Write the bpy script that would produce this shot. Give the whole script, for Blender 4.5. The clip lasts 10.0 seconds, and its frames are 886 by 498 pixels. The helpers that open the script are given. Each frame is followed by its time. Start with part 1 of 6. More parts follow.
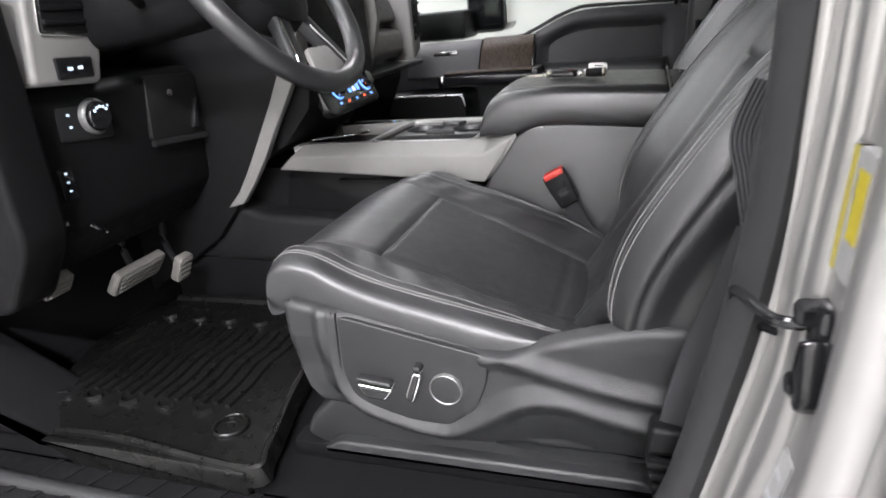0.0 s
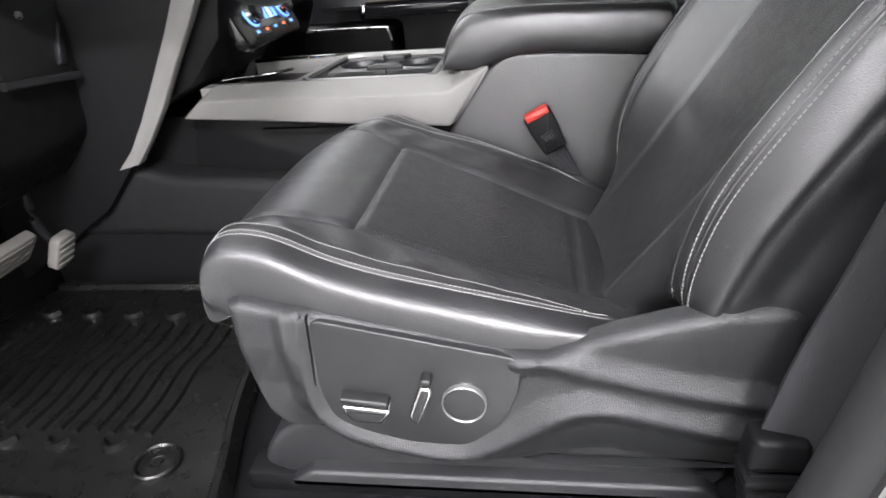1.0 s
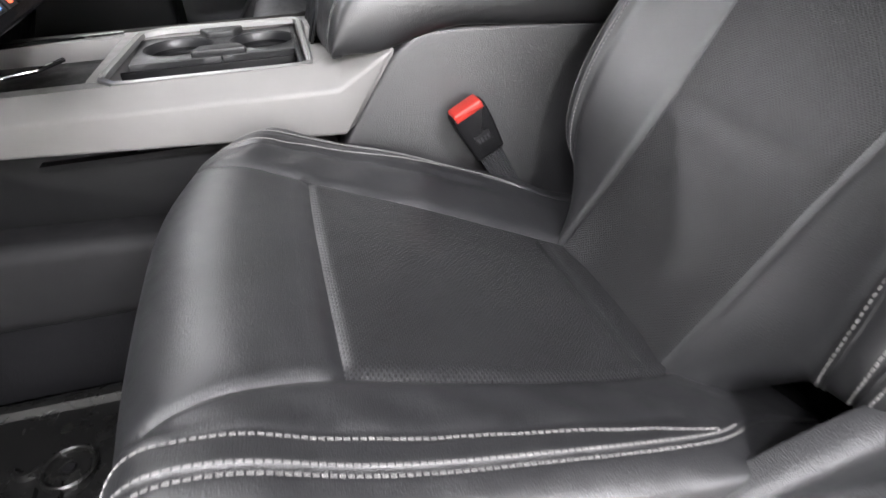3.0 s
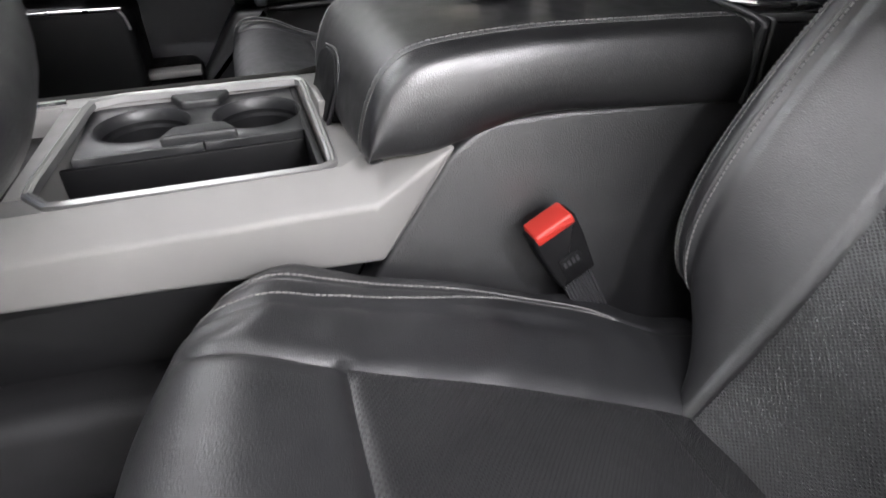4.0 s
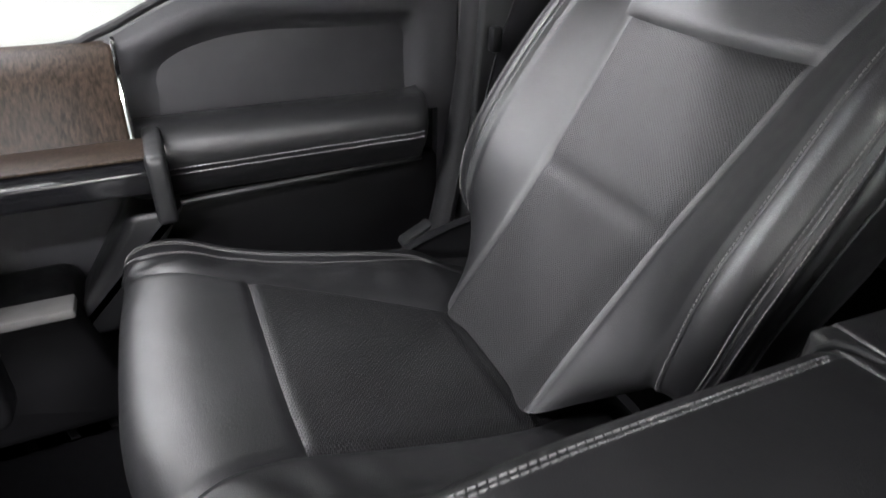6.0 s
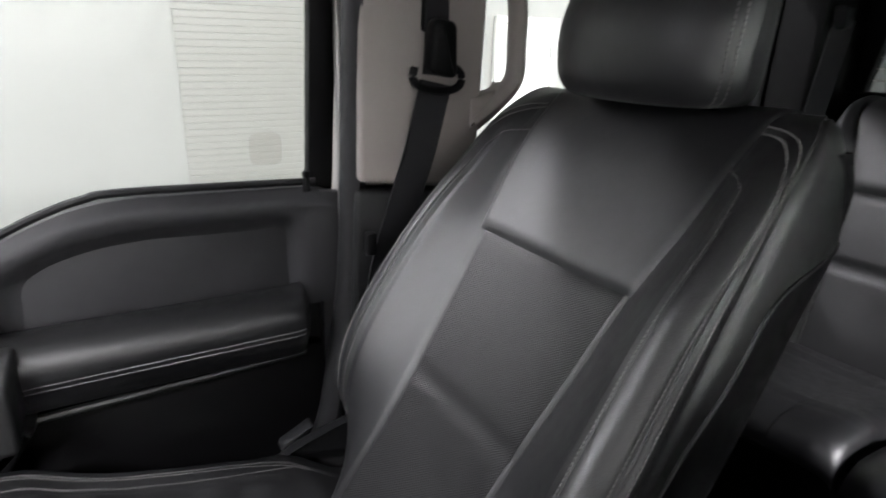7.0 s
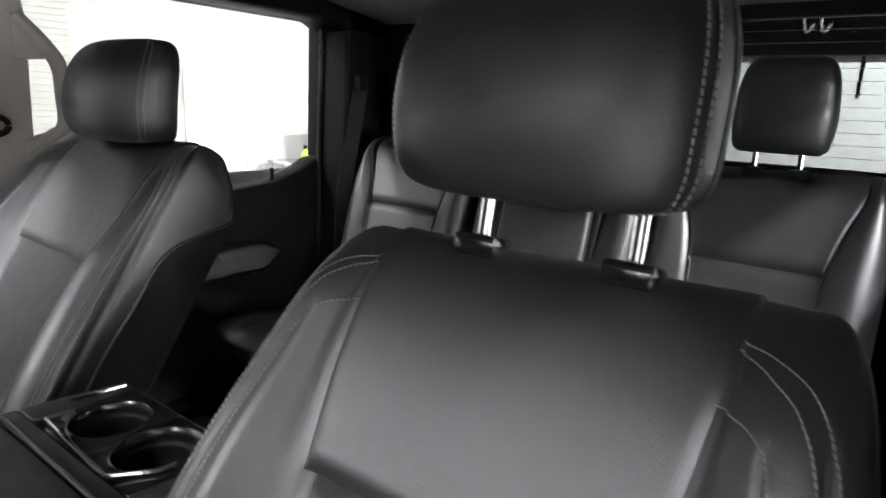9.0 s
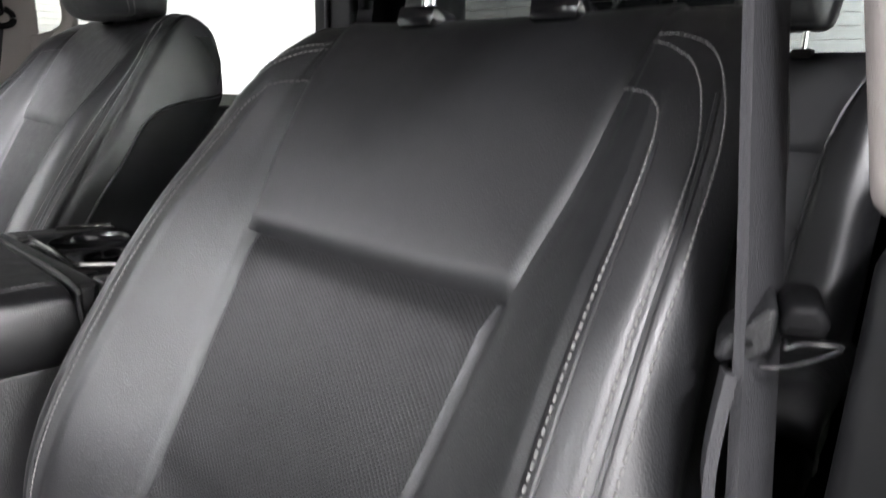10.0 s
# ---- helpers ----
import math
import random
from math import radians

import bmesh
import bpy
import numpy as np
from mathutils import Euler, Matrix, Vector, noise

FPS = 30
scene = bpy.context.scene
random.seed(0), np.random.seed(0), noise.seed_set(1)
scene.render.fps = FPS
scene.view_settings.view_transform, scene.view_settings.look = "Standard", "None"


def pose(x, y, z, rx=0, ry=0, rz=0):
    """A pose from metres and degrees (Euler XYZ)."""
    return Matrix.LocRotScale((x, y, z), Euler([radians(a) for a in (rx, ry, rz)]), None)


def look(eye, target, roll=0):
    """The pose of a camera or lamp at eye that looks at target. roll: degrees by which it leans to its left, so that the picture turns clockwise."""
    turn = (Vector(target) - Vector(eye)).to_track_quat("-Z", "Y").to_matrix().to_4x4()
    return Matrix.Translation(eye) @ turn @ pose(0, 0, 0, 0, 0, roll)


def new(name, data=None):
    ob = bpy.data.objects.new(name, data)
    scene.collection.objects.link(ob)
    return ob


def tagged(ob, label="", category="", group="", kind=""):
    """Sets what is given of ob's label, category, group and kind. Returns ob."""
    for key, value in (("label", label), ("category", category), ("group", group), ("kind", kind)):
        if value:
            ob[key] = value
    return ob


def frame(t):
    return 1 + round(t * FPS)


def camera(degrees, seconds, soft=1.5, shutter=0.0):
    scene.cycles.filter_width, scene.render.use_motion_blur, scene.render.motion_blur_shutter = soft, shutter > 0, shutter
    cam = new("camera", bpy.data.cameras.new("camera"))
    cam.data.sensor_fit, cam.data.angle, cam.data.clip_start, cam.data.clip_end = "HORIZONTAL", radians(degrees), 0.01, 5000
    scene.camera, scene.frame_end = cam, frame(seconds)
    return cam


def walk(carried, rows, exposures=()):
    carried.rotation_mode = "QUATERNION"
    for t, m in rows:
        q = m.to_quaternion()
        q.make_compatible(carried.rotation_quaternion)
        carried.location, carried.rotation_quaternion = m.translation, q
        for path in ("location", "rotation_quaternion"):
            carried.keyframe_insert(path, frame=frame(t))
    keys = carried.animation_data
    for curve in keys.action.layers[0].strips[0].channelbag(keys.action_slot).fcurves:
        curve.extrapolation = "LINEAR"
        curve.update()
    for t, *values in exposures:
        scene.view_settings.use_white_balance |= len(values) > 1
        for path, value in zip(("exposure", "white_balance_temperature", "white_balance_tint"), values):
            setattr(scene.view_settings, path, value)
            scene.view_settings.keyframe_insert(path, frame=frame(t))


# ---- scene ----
cam = camera(72.1, 10.0, shutter=0.3)
PATH = [
    (0, (0.583, -1.324, 0.903), (-0.025, 0.437, 0.177), -5.5),
    (0.5, (0.489, -1.222, 0.869), (-0.026, 0.508, 0.008), -5.7),
    (1, (0.418, -1.153, 0.854), (0.13, 0.606, -0.053), -4.8),
    (1.5, (0.299, -1.107, 0.864), (0.323, 0.65, -0.091), -4.1),
    (2, (0.234, -1.068, 0.869), (0.519, 0.625, -0.158), -2.9),
    (2.2, (0.226, -1.044, 0.868), (0.555, 0.626, -0.182), -2.9),
    (3.3, (0.214, -0.775, 0.861), (0.67, 0.825, -0.249), -1.4),
    (3.5, (0.196, -0.72, 0.865), (0.681, 0.874, -0.241), -0.8),
    (4, (0.201, -0.592, 0.873), (0.713, 0.993, -0.234), -1.0),
    (4.5, (0.216, -0.489, 0.896), (0.849, 1.059, -0.202), -0.1),
    (5, (0.242, -0.352, 0.941), (0.908, 1.183, -0.154), 0.3),
    (5.2, (0.253, -0.261, 0.961), (0.937, 1.268, -0.133), 0.8),
    (6.3, (0.302, -0.042, 1.010), (1.036, 1.469, 0.123), 1.3),
    (6.5, (0.324, -0.043, 1.037), (1.094, 1.504, 0.247), 1.3),
    (7, (0.387, -0.075, 1.082), (1.297, 1.481, 0.480), 1.5),
    (7.5, (0.412, -0.140, 1.118), (1.552, 1.290, 0.605), 1.9),
    (8, (0.428, -0.283, 1.126), (1.736, 1.016, 0.669), 2.0),
    (8.5, (0.433, -0.498, 1.138), (1.859, 0.678, 0.697), 2.0),
    (9, (0.425, -0.654, 1.109), (1.917, 0.438, 0.668), 2.3),
    (9.5, (0.399, -0.715, 1.032), (1.908, 0.348, 0.582), 2.1),
    (10, (0.438, -0.753, 0.932), (1.855, 0.408, 0.426), 1.2),
]
EXPOSURES = [(0, 0.72), (1, 0.95), (2, 1.06), (3.5, 1.05), (4, 0.79), (4.5, 0.68), (5, 0.75), (5.2, 0.8), (6.3, 1.45), (6.5, 1.39), (7, 0.86), (8, 0.78), (8.5, 1.12), (9, 1.32), (9.5, 1.45), (10, 1.28)]
walk(cam, [(t, look(eye, target, roll)) for t, eye, target, roll in PATH], EXPOSURES)

# ---- world and light ----
world = bpy.data.worlds.new("world")
scene.world = world
world.use_nodes = True
world.node_tree.nodes["Background"].inputs[0].default_value = (0.75, 0.8, 0.85, 1)
world.node_tree.nodes["Background"].inputs[1].default_value = 0.004
LAMPW = 60
GROUND, CEIL = -0.65, 3.3


def area(name, m, sx, sy, power, col=(1.0, 0.98, 1.035)):
    lamp = bpy.data.lights.new(name, "AREA")
    lamp.shape, lamp.size, lamp.size_y, lamp.energy, lamp.color = "RECTANGLE", sx, sy, power, col
    ob = new(name, lamp)
    ob.matrix_world = m
    return ob


# ---- materials ----
def nodes(name):
    m = bpy.data.materials.new(name)
    m.use_nodes = True
    nt = m.node_tree
    return m, nt, nt.nodes["Principled BSDF"]


def link(nt, a, b):
    nt.links.new(a, b)


def noise_node(nt, scale, detail=3, stretch=(1, 1, 1)):
    tc = nt.nodes.new("ShaderNodeTexCoord")
    mp = nt.nodes.new("ShaderNodeMapping")
    mp.inputs["Scale"].default_value = stretch
    link(nt, tc.outputs["Object"], mp.inputs[0])
    n = nt.nodes.new("ShaderNodeTexNoise")
    n.inputs["Scale"].default_value, n.inputs["Detail"].default_value = scale, detail
    link(nt, mp.outputs[0], n.inputs["Vector"])
    return n, mp


def ramp(nt, src, lo, hi, a, b):
    r = nt.nodes.new("ShaderNodeMapRange")
    r.inputs["From Min"].default_value, r.inputs["From Max"].default_value = lo, hi
    r.inputs["To Min"].default_value, r.inputs["To Max"].default_value = a, b
    link(nt, src, r.inputs["Value"])
    return r.outputs[0]


def plain(name, col, rough=0.5, metal=0.0, grain=0.0, gscale=900, var=0.12, vscale=9, rvar=0.08, stretch=(1, 1, 1), coat=0.0, spec=0.5):
    """A painted, moulded or metal surface: base colour with broad variation, roughness wear and a fine grain."""
    m, nt, b = nodes(name)
    n, _ = noise_node(nt, vscale, 5)
    mix = nt.nodes.new("ShaderNodeMix")
    mix.data_type = "RGBA"
    lo, hi = [c * (1 - var) for c in col], [min(1, c * (1 + var)) for c in col]
    mix.inputs[6].default_value, mix.inputs[7].default_value = (*lo, 1), (*hi, 1)
    link(nt, n.outputs[0], mix.inputs[0])
    link(nt, mix.outputs[2], b.inputs["Base Color"])
    n2, _ = noise_node(nt, vscale * 5, 4)
    link(nt, ramp(nt, n2.outputs[0], 0.3, 0.7, max(0.02, rough - rvar), rough + rvar), b.inputs["Roughness"])
    b.inputs["Metallic"].default_value = metal
    b.inputs["Specular IOR Level"].default_value = spec
    b.inputs["Coat Weight"].default_value = coat
    b.inputs["Coat Roughness"].default_value = 0.1
    if grain:
        g, _ = noise_node(nt, gscale, 2, stretch)
        bp = nt.nodes.new("ShaderNodeBump")
        bp.inputs["Strength"].default_value, bp.inputs["Distance"].default_value = grain, 0.0008
        link(nt, g.outputs[0], bp.inputs["Height"])
        link(nt, bp.outputs[0], b.inputs["Normal"])
    return m


def leather(name, col, rough=0.42, perforated=False, crease=1.0, cell=620, gloss=0.8, relief=0.35):
    m, nt, b = nodes(name)
    tc = nt.nodes.new("ShaderNodeTexCoord")
    n, _ = noise_node(nt, 14, 4)
    mix = nt.nodes.new("ShaderNodeMix")
    mix.data_type = "RGBA"
    mix.inputs[6].default_value = (*[c * 0.8 for c in col], 1)
    mix.inputs[7].default_value = (*[c * 1.25 for c in col], 1)
    link(nt, n.outputs[0], mix.inputs[0])
    colour = mix.outputs[2]
    n2, _ = noise_node(nt, 60, 5)
    link(nt, ramp(nt, n2.outputs[0], 0.3, 0.7, rough - 0.05, rough + 0.07), b.inputs["Roughness"])
    vor = nt.nodes.new("ShaderNodeTexVoronoi")
    vor.inputs["Scale"].default_value = 290 if perforated else cell
    vor.inputs["Randomness"].default_value = 0.0 if perforated else 1.0
    if perforated:
        vor.voronoi_dimensions = "2D"
    turn45 = nt.nodes.new("ShaderNodeMapping")
    turn45.inputs["Rotation"].default_value = (0, 0, radians(45 if perforated else 0))
    turn45.inputs["Scale"].default_value = (1.3 if perforated else 1, 1, 1)
    link(nt, tc.outputs["UV" if perforated else "Object"], turn45.inputs[0])
    link(nt, turn45.outputs[0], vor.inputs["Vector"])
    cr, _ = noise_node(nt, 70, 4, (1, 0.35, 0.6))
    cr.inputs["Distortion"].default_value = 1.2
    big = nt.nodes.new("ShaderNodeBump")
    big.inputs["Strength"].default_value, big.inputs["Distance"].default_value = 0.22 * crease, 0.0012
    link(nt, cr.outputs[0], big.inputs["Height"])
    soft, _ = noise_node(nt, 17, 3, (1, 0.7, 0.8))
    wave = nt.nodes.new("ShaderNodeBump")
    wave.inputs["Strength"].default_value, wave.inputs["Distance"].default_value = 0.12, 0.008
    link(nt, soft.outputs[0], wave.inputs["Height"])
    link(nt, wave.outputs[0], big.inputs["Normal"])
    bp = nt.nodes.new("ShaderNodeBump")
    bp.inputs["Strength"].default_value, bp.inputs["Distance"].default_value = (1.0, 0.0012) if perforated else (relief, 0.0006)
    b.inputs["Specular IOR Level"].default_value = gloss
    if perforated:
        hole = ramp(nt, vor.outputs["Distance"], 0.24, 0.38, 0, 1)
        link(nt, hole, bp.inputs["Height"])
        link(nt, ramp(nt, vor.outputs["Distance"], 0.24, 0.36, gloss * 0.4, gloss), b.inputs["Specular IOR Level"])
        dark = nt.nodes.new("ShaderNodeMix")
        dark.data_type = "RGBA"
        dark.inputs[6].default_value = (0.010, 0.010, 0.010, 1)
        link(nt, colour, dark.inputs[7])
        link(nt, hole, dark.inputs[0])
        colour = dark.outputs[2]
    else:
        link(nt, vor.outputs["Distance"], bp.inputs["Height"])
    link(nt, big.outputs[0], bp.inputs["Normal"])
    link(nt, bp.outputs[0], b.inputs["Normal"])
    link(nt, colour, b.inputs["Base Color"])
    return m


def glass_mat(name, tint):
    m, nt, b = nodes(name)
    nt.nodes.remove(b)
    out = nt.nodes["Material Output"]
    tr, gl, mx = (nt.nodes.new(k) for k in ("ShaderNodeBsdfTransparent", "ShaderNodeBsdfGlossy", "ShaderNodeMixShader"))
    tr.inputs[0].default_value = (*tint, 1)
    gl.inputs["Roughness"].default_value = 0.02
    fr = nt.nodes.new("ShaderNodeFresnel")
    fr.inputs[0].default_value = 1.3
    link(nt, fr.outputs[0], mx.inputs[0])
    link(nt, tr.outputs[0], mx.inputs[1])
    link(nt, gl.outputs[0], mx.inputs[2])
    link(nt, mx.outputs[0], out.inputs[0])
    return m


def glow(name, col, strength):
    m, nt, b = nodes(name)
    b.inputs["Base Color"].default_value = (*col, 1)
    b.inputs["Emission Color"].default_value = (*col, 1)
    b.inputs["Emission Strength"].default_value = strength
    return m


def wood_mat(name):
    m, nt, b = nodes(name)
    n, _ = noise_node(nt, 30, 8, (9, 4, 0.7))
    n.inputs["Distortion"].default_value = 0.5
    r = nt.nodes.new("ShaderNodeValToRGB")
    r.color_ramp.elements[0].position, r.color_ramp.elements[0].color = 0.35, (0.012, 0.008, 0.006, 1)
    r.color_ramp.elements[1].position, r.color_ramp.elements[1].color = 0.7, (0.045, 0.031, 0.022, 1)
    link(nt, n.outputs[0], r.inputs[0])
    link(nt, r.outputs[0], b.inputs["Base Color"])
    b.inputs["Roughness"].default_value = 0.4
    b.inputs["Specular IOR Level"].default_value = 0.14
    return m


LEATHER = leather("black_leather", (0.0120, 0.0122, 0.0131), 0.40, gloss=0.8, crease=0.22, cell=820, relief=0.28)
PERF = leather("perforated_leather", (0.0125, 0.0127, 0.0136), 0.40, perforated=True, gloss=0.62, crease=0.3)
LIDLEATHER = leather("console_leather", (0.009, 0.009, 0.0098), 0.34, crease=0.4, cell=820, gloss=1.0, relief=0.28)
VINYL = leather("panel_vinyl", (0.0135, 0.0135, 0.0143), 0.36, crease=0.6, cell=700, gloss=1.0, relief=0.55)
THREAD = plain("grey_thread", (0.165, 0.162, 0.158), 0.8, grain=0.4, gscale=2500)
PLASTIC = plain("charcoal_plastic", (0.0150, 0.0154, 0.0164), 0.40, grain=1.0, gscale=800)
SMOOTHPLASTIC = plain("smooth_charcoal_plastic", (0.011, 0.0113, 0.012), 0.44, grain=0.12, gscale=900)
DOORVINYL = leather("door_vinyl", (0.034, 0.034, 0.0365), 0.5, crease=0.4, cell=700, gloss=0.4)
BLACK = plain("black_plastic", (0.0052, 0.0052, 0.0056), 0.48, grain=0.3, gscale=1200, spec=0.14)
GLOSS = plain("gloss_black", (0.008, 0.008, 0.009), 0.14, rvar=0.03)
RUBBER = plain("mat_rubber", (0.0050, 0.0050, 0.0048), 0.30, grain=0.05, gscale=500, rvar=0.06, spec=0.40)
SCUFF = plain("scuff_plate_plastic", (0.006, 0.006, 0.0065), 0.6, grain=0.3, spec=0.15)
SEAL = plain("door_seal_rubber", (0.02, 0.02, 0.021), 0.55, grain=0.2, spec=0.3)
CARPET = plain("black_carpet", (0.006, 0.006, 0.0065), 0.95, grain=1.0, gscale=600, var=0.35, vscale=120, spec=0.05)
SATIN = plain("satin_silver_trim", (0.17, 0.166, 0.160), 0.55, metal=0.2, grain=0.05, gscale=1500, var=0.05)
CHROME = plain("chrome", (0.8, 0.8, 0.8), 0.08, metal=1.0, var=0.02, rvar=0.03)
PAINT = plain("silver_paint", (0.40, 0.394, 0.384), 0.3, metal=0.8, rvar=0.0, var=0.03, coat=0.3)
TRIMCLOTH = plain("taupe_trim", (0.34, 0.31, 0.29), 0.7, grain=0.5, gscale=900, var=0.07)
HEADCLOTH = plain("grey_headliner", (0.22, 0.205, 0.19), 0.95, grain=0.7, gscale=1500, var=0.08)
WEB = plain("belt_webbing", (0.026, 0.026, 0.028), 0.6, grain=0.9, gscale=420, stretch=(4, 4, 0.6), spec=0.15)
RED = plain("red_plastic", (0.33, 0.018, 0.011), 0.5)
WOOD = wood_mat("dark_walnut_trim")
GLASS = glass_mat("clear_glass", (0.93, 0.96, 0.94))
TINTED = glass_mat("tinted_glass", (0.30, 0.315, 0.31))
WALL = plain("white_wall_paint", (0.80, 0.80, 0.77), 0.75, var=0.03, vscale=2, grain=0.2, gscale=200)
# White wall paint darkened in colour, standing in for weaker light on the east wall.
EASTWALL = plain("dimmed_white_wall_paint", (0.42, 0.415, 0.40), 0.75, var=0.03, vscale=2, grain=0.2, gscale=200)
# Shutter white, its colour lowered too so the lit slats stay unclipped.
SHUTTER = plain("dimmed_shutter_white", (0.37, 0.36, 0.34), 0.5, var=0.03)
CONCRETE = plain("sealed_concrete", (0.17, 0.17, 0.165), 0.35, var=0.2, vscale=3, grain=0.3, gscale=120)
MOULD = plain("tunnel_moulding_plastic", (0.0080, 0.0080, 0.0084), 0.6, grain=0.6, gscale=900, spec=0.18)
LABEL = plain("printed_label", (0.20, 0.20, 0.197), 0.7, var=0.2, vscale=90)
PALE = plain("pale_label", (0.75, 0.75, 0.73), 0.5)
YELLOW = plain("yellow_label", (0.33, 0.27, 0.02), 0.4)
STEEL = plain("brushed_steel", (0.5, 0.5, 0.5), 0.3, metal=1.0)
RINGMETAL = plain("satin_chrome", (0.38, 0.38, 0.375), 0.36, metal=0.8, var=0.01, rvar=0.0)
KEYMETAL = plain("worn_nickel", (0.62, 0.58, 0.5), 0.3, metal=1.0)
PEDAL = plain("worn_pedal_rubber", (0.10, 0.095, 0.088), 0.65, grain=0.6, gscale=400, var=0.3, vscale=60)
LAMP = glow("lamp_diffuser", (1, 0.98, 0.95), 0.4)
BLUE = glow("blue_backlight", (0.15, 0.35, 1.0), 1.0)
ICON = glow("white_icon_light", (0.65, 0.8, 1.0), 0.55)
REDLIGHT = glow("red_backlight", (1.0, 0.12, 0.05), 1.0)
SCREEN = glow("monitor_screen", (0.80, 0.76, 0.66), 0.13)


# ---- building helpers ----
def obj(name, verts, faces, mat, parent=None, label="", smooth=35):
    me = bpy.data.meshes.new(name)
    me.from_pydata([tuple(map(float, v)) for v in verts], [], [tuple(map(int, f)) for f in faces])
    bm = bmesh.new()
    bm.from_mesh(me)
    bmesh.ops.recalc_face_normals(bm, faces=bm.faces)
    bm.to_mesh(me)
    bm.free()
    return finish(name, me, mat, parent, label, smooth)


def finish(name, me, mat, parent=None, label="", smooth=35):
    me.materials.append(mat)
    if smooth:
        me.polygons.foreach_set("use_smooth", [True] * len(me.polygons))
        if smooth < 180:
            me.set_sharp_from_angle(angle=radians(smooth))
    ob = new(name, me)
    if parent is not None:
        ob.parent = parent
    if label:
        tagged(ob, label)
    return ob


def part(name, bm, mat, parent=None, label="", smooth=35):
    me = bpy.data.meshes.new(name)
    bmesh.ops.recalc_face_normals(bm, faces=bm.faces)
    bm.to_mesh(me)
    bm.free()
    return finish(name, me, mat, parent, label, smooth)


def empty(name, label, category, at=(0, 0, 0), group="", kind=""):
    ob = new(name)
    ob.empty_display_size = 0.05
    return tagged(ob, label, category, group, kind)


def bevelled(bm, width, seg=2):
    if width > 0:
        bmesh.ops.bevel(bm, geom=list(bm.edges), offset=width, offset_type="OFFSET", segments=seg, profile=0.5, affect="EDGES", clamp_overlap=True)
    return bm


def box(x0, x1, y0, y1, z0, z1, bevel=0.004, seg=2, bm=None, m=None):
    own = bmesh.new()
    vs = [own.verts.new((x, y, z)) for x in (x0, x1) for y in (y0, y1) for z in (z0, z1)]
    for q in ((0, 1, 3, 2), (4, 6, 7, 5), (0, 4, 5, 1), (2, 3, 7, 6), (0, 2, 6, 4), (1, 5, 7, 3)):
        own.faces.new([vs[i] for i in q])
    bevelled(own, bevel, seg)
    if m is not None:
        own.transform(m)
    return merged(bm, own)


def merged(bm, own):
    if bm is None:
        return own
    me = bpy.data.meshes.new("tmp")
    own.to_mesh(me)
    bm.from_mesh(me)
    own.free()
    bpy.data.meshes.remove(me)
    return bm


def inset(poly, d):
    """A polygon drawn in by d."""
    n, out = len(poly), []
    area2 = sum(poly[i][0] * poly[(i + 1) % n][1] - poly[(i + 1) % n][0] * poly[i][1] for i in range(n))
    sgn = 1 if area2 > 0 else -1
    for i in range(n):
        p0, p, p1 = (Vector(poly[(i + k) % n]) for k in (-1, 0, 1))
        a, b = (p - p0), (p1 - p)
        if a.length < 1e-9 or b.length < 1e-9:
            out.append(tuple(p))
            continue
        a.normalize(), b.normalize()
        m = Vector((-a.y - b.y, a.x + b.x))
        if m.length < 1e-6:
            m = Vector((-a.y, a.x))
        m.normalize()
        c = max(0.5, m.dot(Vector((-a.y, a.x))))
        q = p + m * sgn * d / c
        out.append((q.x, q.y))
    return out


def prism(poly, axis, a, b, bevel=0.004, seg=2, bm=None, m=None, shrink=0.0):
    """A polygon in the plane across an axis, given thickness from a to b, its rims rounded. axis x: (y, z); y: (x, z); z: (x, y)."""
    own = bmesh.new()
    a, b = min(a, b), max(a, b)
    bevel = min(bevel, (b - a) * 0.45)

    def spot(p, c):
        return {"x": (c, p[0], p[1]), "y": (p[0], c, p[1]), "z": (p[0], p[1], c)}[axis]

    if bevel > 0:
        steps = [(bevel * (1 - math.sin(k / seg * math.pi / 2)), bevel * (1 - math.cos(k / seg * math.pi / 2))) for k in range(seg + 1)]
        levels = [(a + h, d) for d, h in reversed([(dd, hh) for hh, dd in steps])]
        lo = [(a + bevel * (1 - math.cos(k / seg * math.pi / 2)), bevel * (1 - math.sin(k / seg * math.pi / 2))) for k in range(seg + 1)]
        levels = lo + [(b - (c - a), d) for c, d in reversed(lo)]
    else:
        levels = [(a, 0), (b, 0)]
    rings = [[own.verts.new(spot(p, c)) for p in (inset(poly, d) if d > 1e-7 else poly)] for c, d in levels]
    n = len(poly)
    own.faces.new(rings[0]), own.faces.new(rings[-1][::-1])
    for r, q in zip(rings, rings[1:]):
        for i in range(n):
            own.faces.new((r[i], q[i], q[(i + 1) % n], r[(i + 1) % n]))
    if m is not None:
        own.transform(m)
    return merged(bm, own)


def round_poly(poly, r, seg=4):
    out, n = [], len(poly)
    for i in range(n):
        p0, p, p1 = (Vector(poly[(i + k) % n]) for k in (-1, 0, 1))
        a, b = (p0 - p), (p1 - p)
        d = min(r, a.length * 0.45, b.length * 0.45)
        s, e = p + a.normalized() * d, p + b.normalized() * d
        for k in range(seg + 1):
            t = k / seg
            q = s * (1 - t) ** 2 + p * 2 * t * (1 - t) + e * t * t
            out.append((q.x, q.y))
    return out


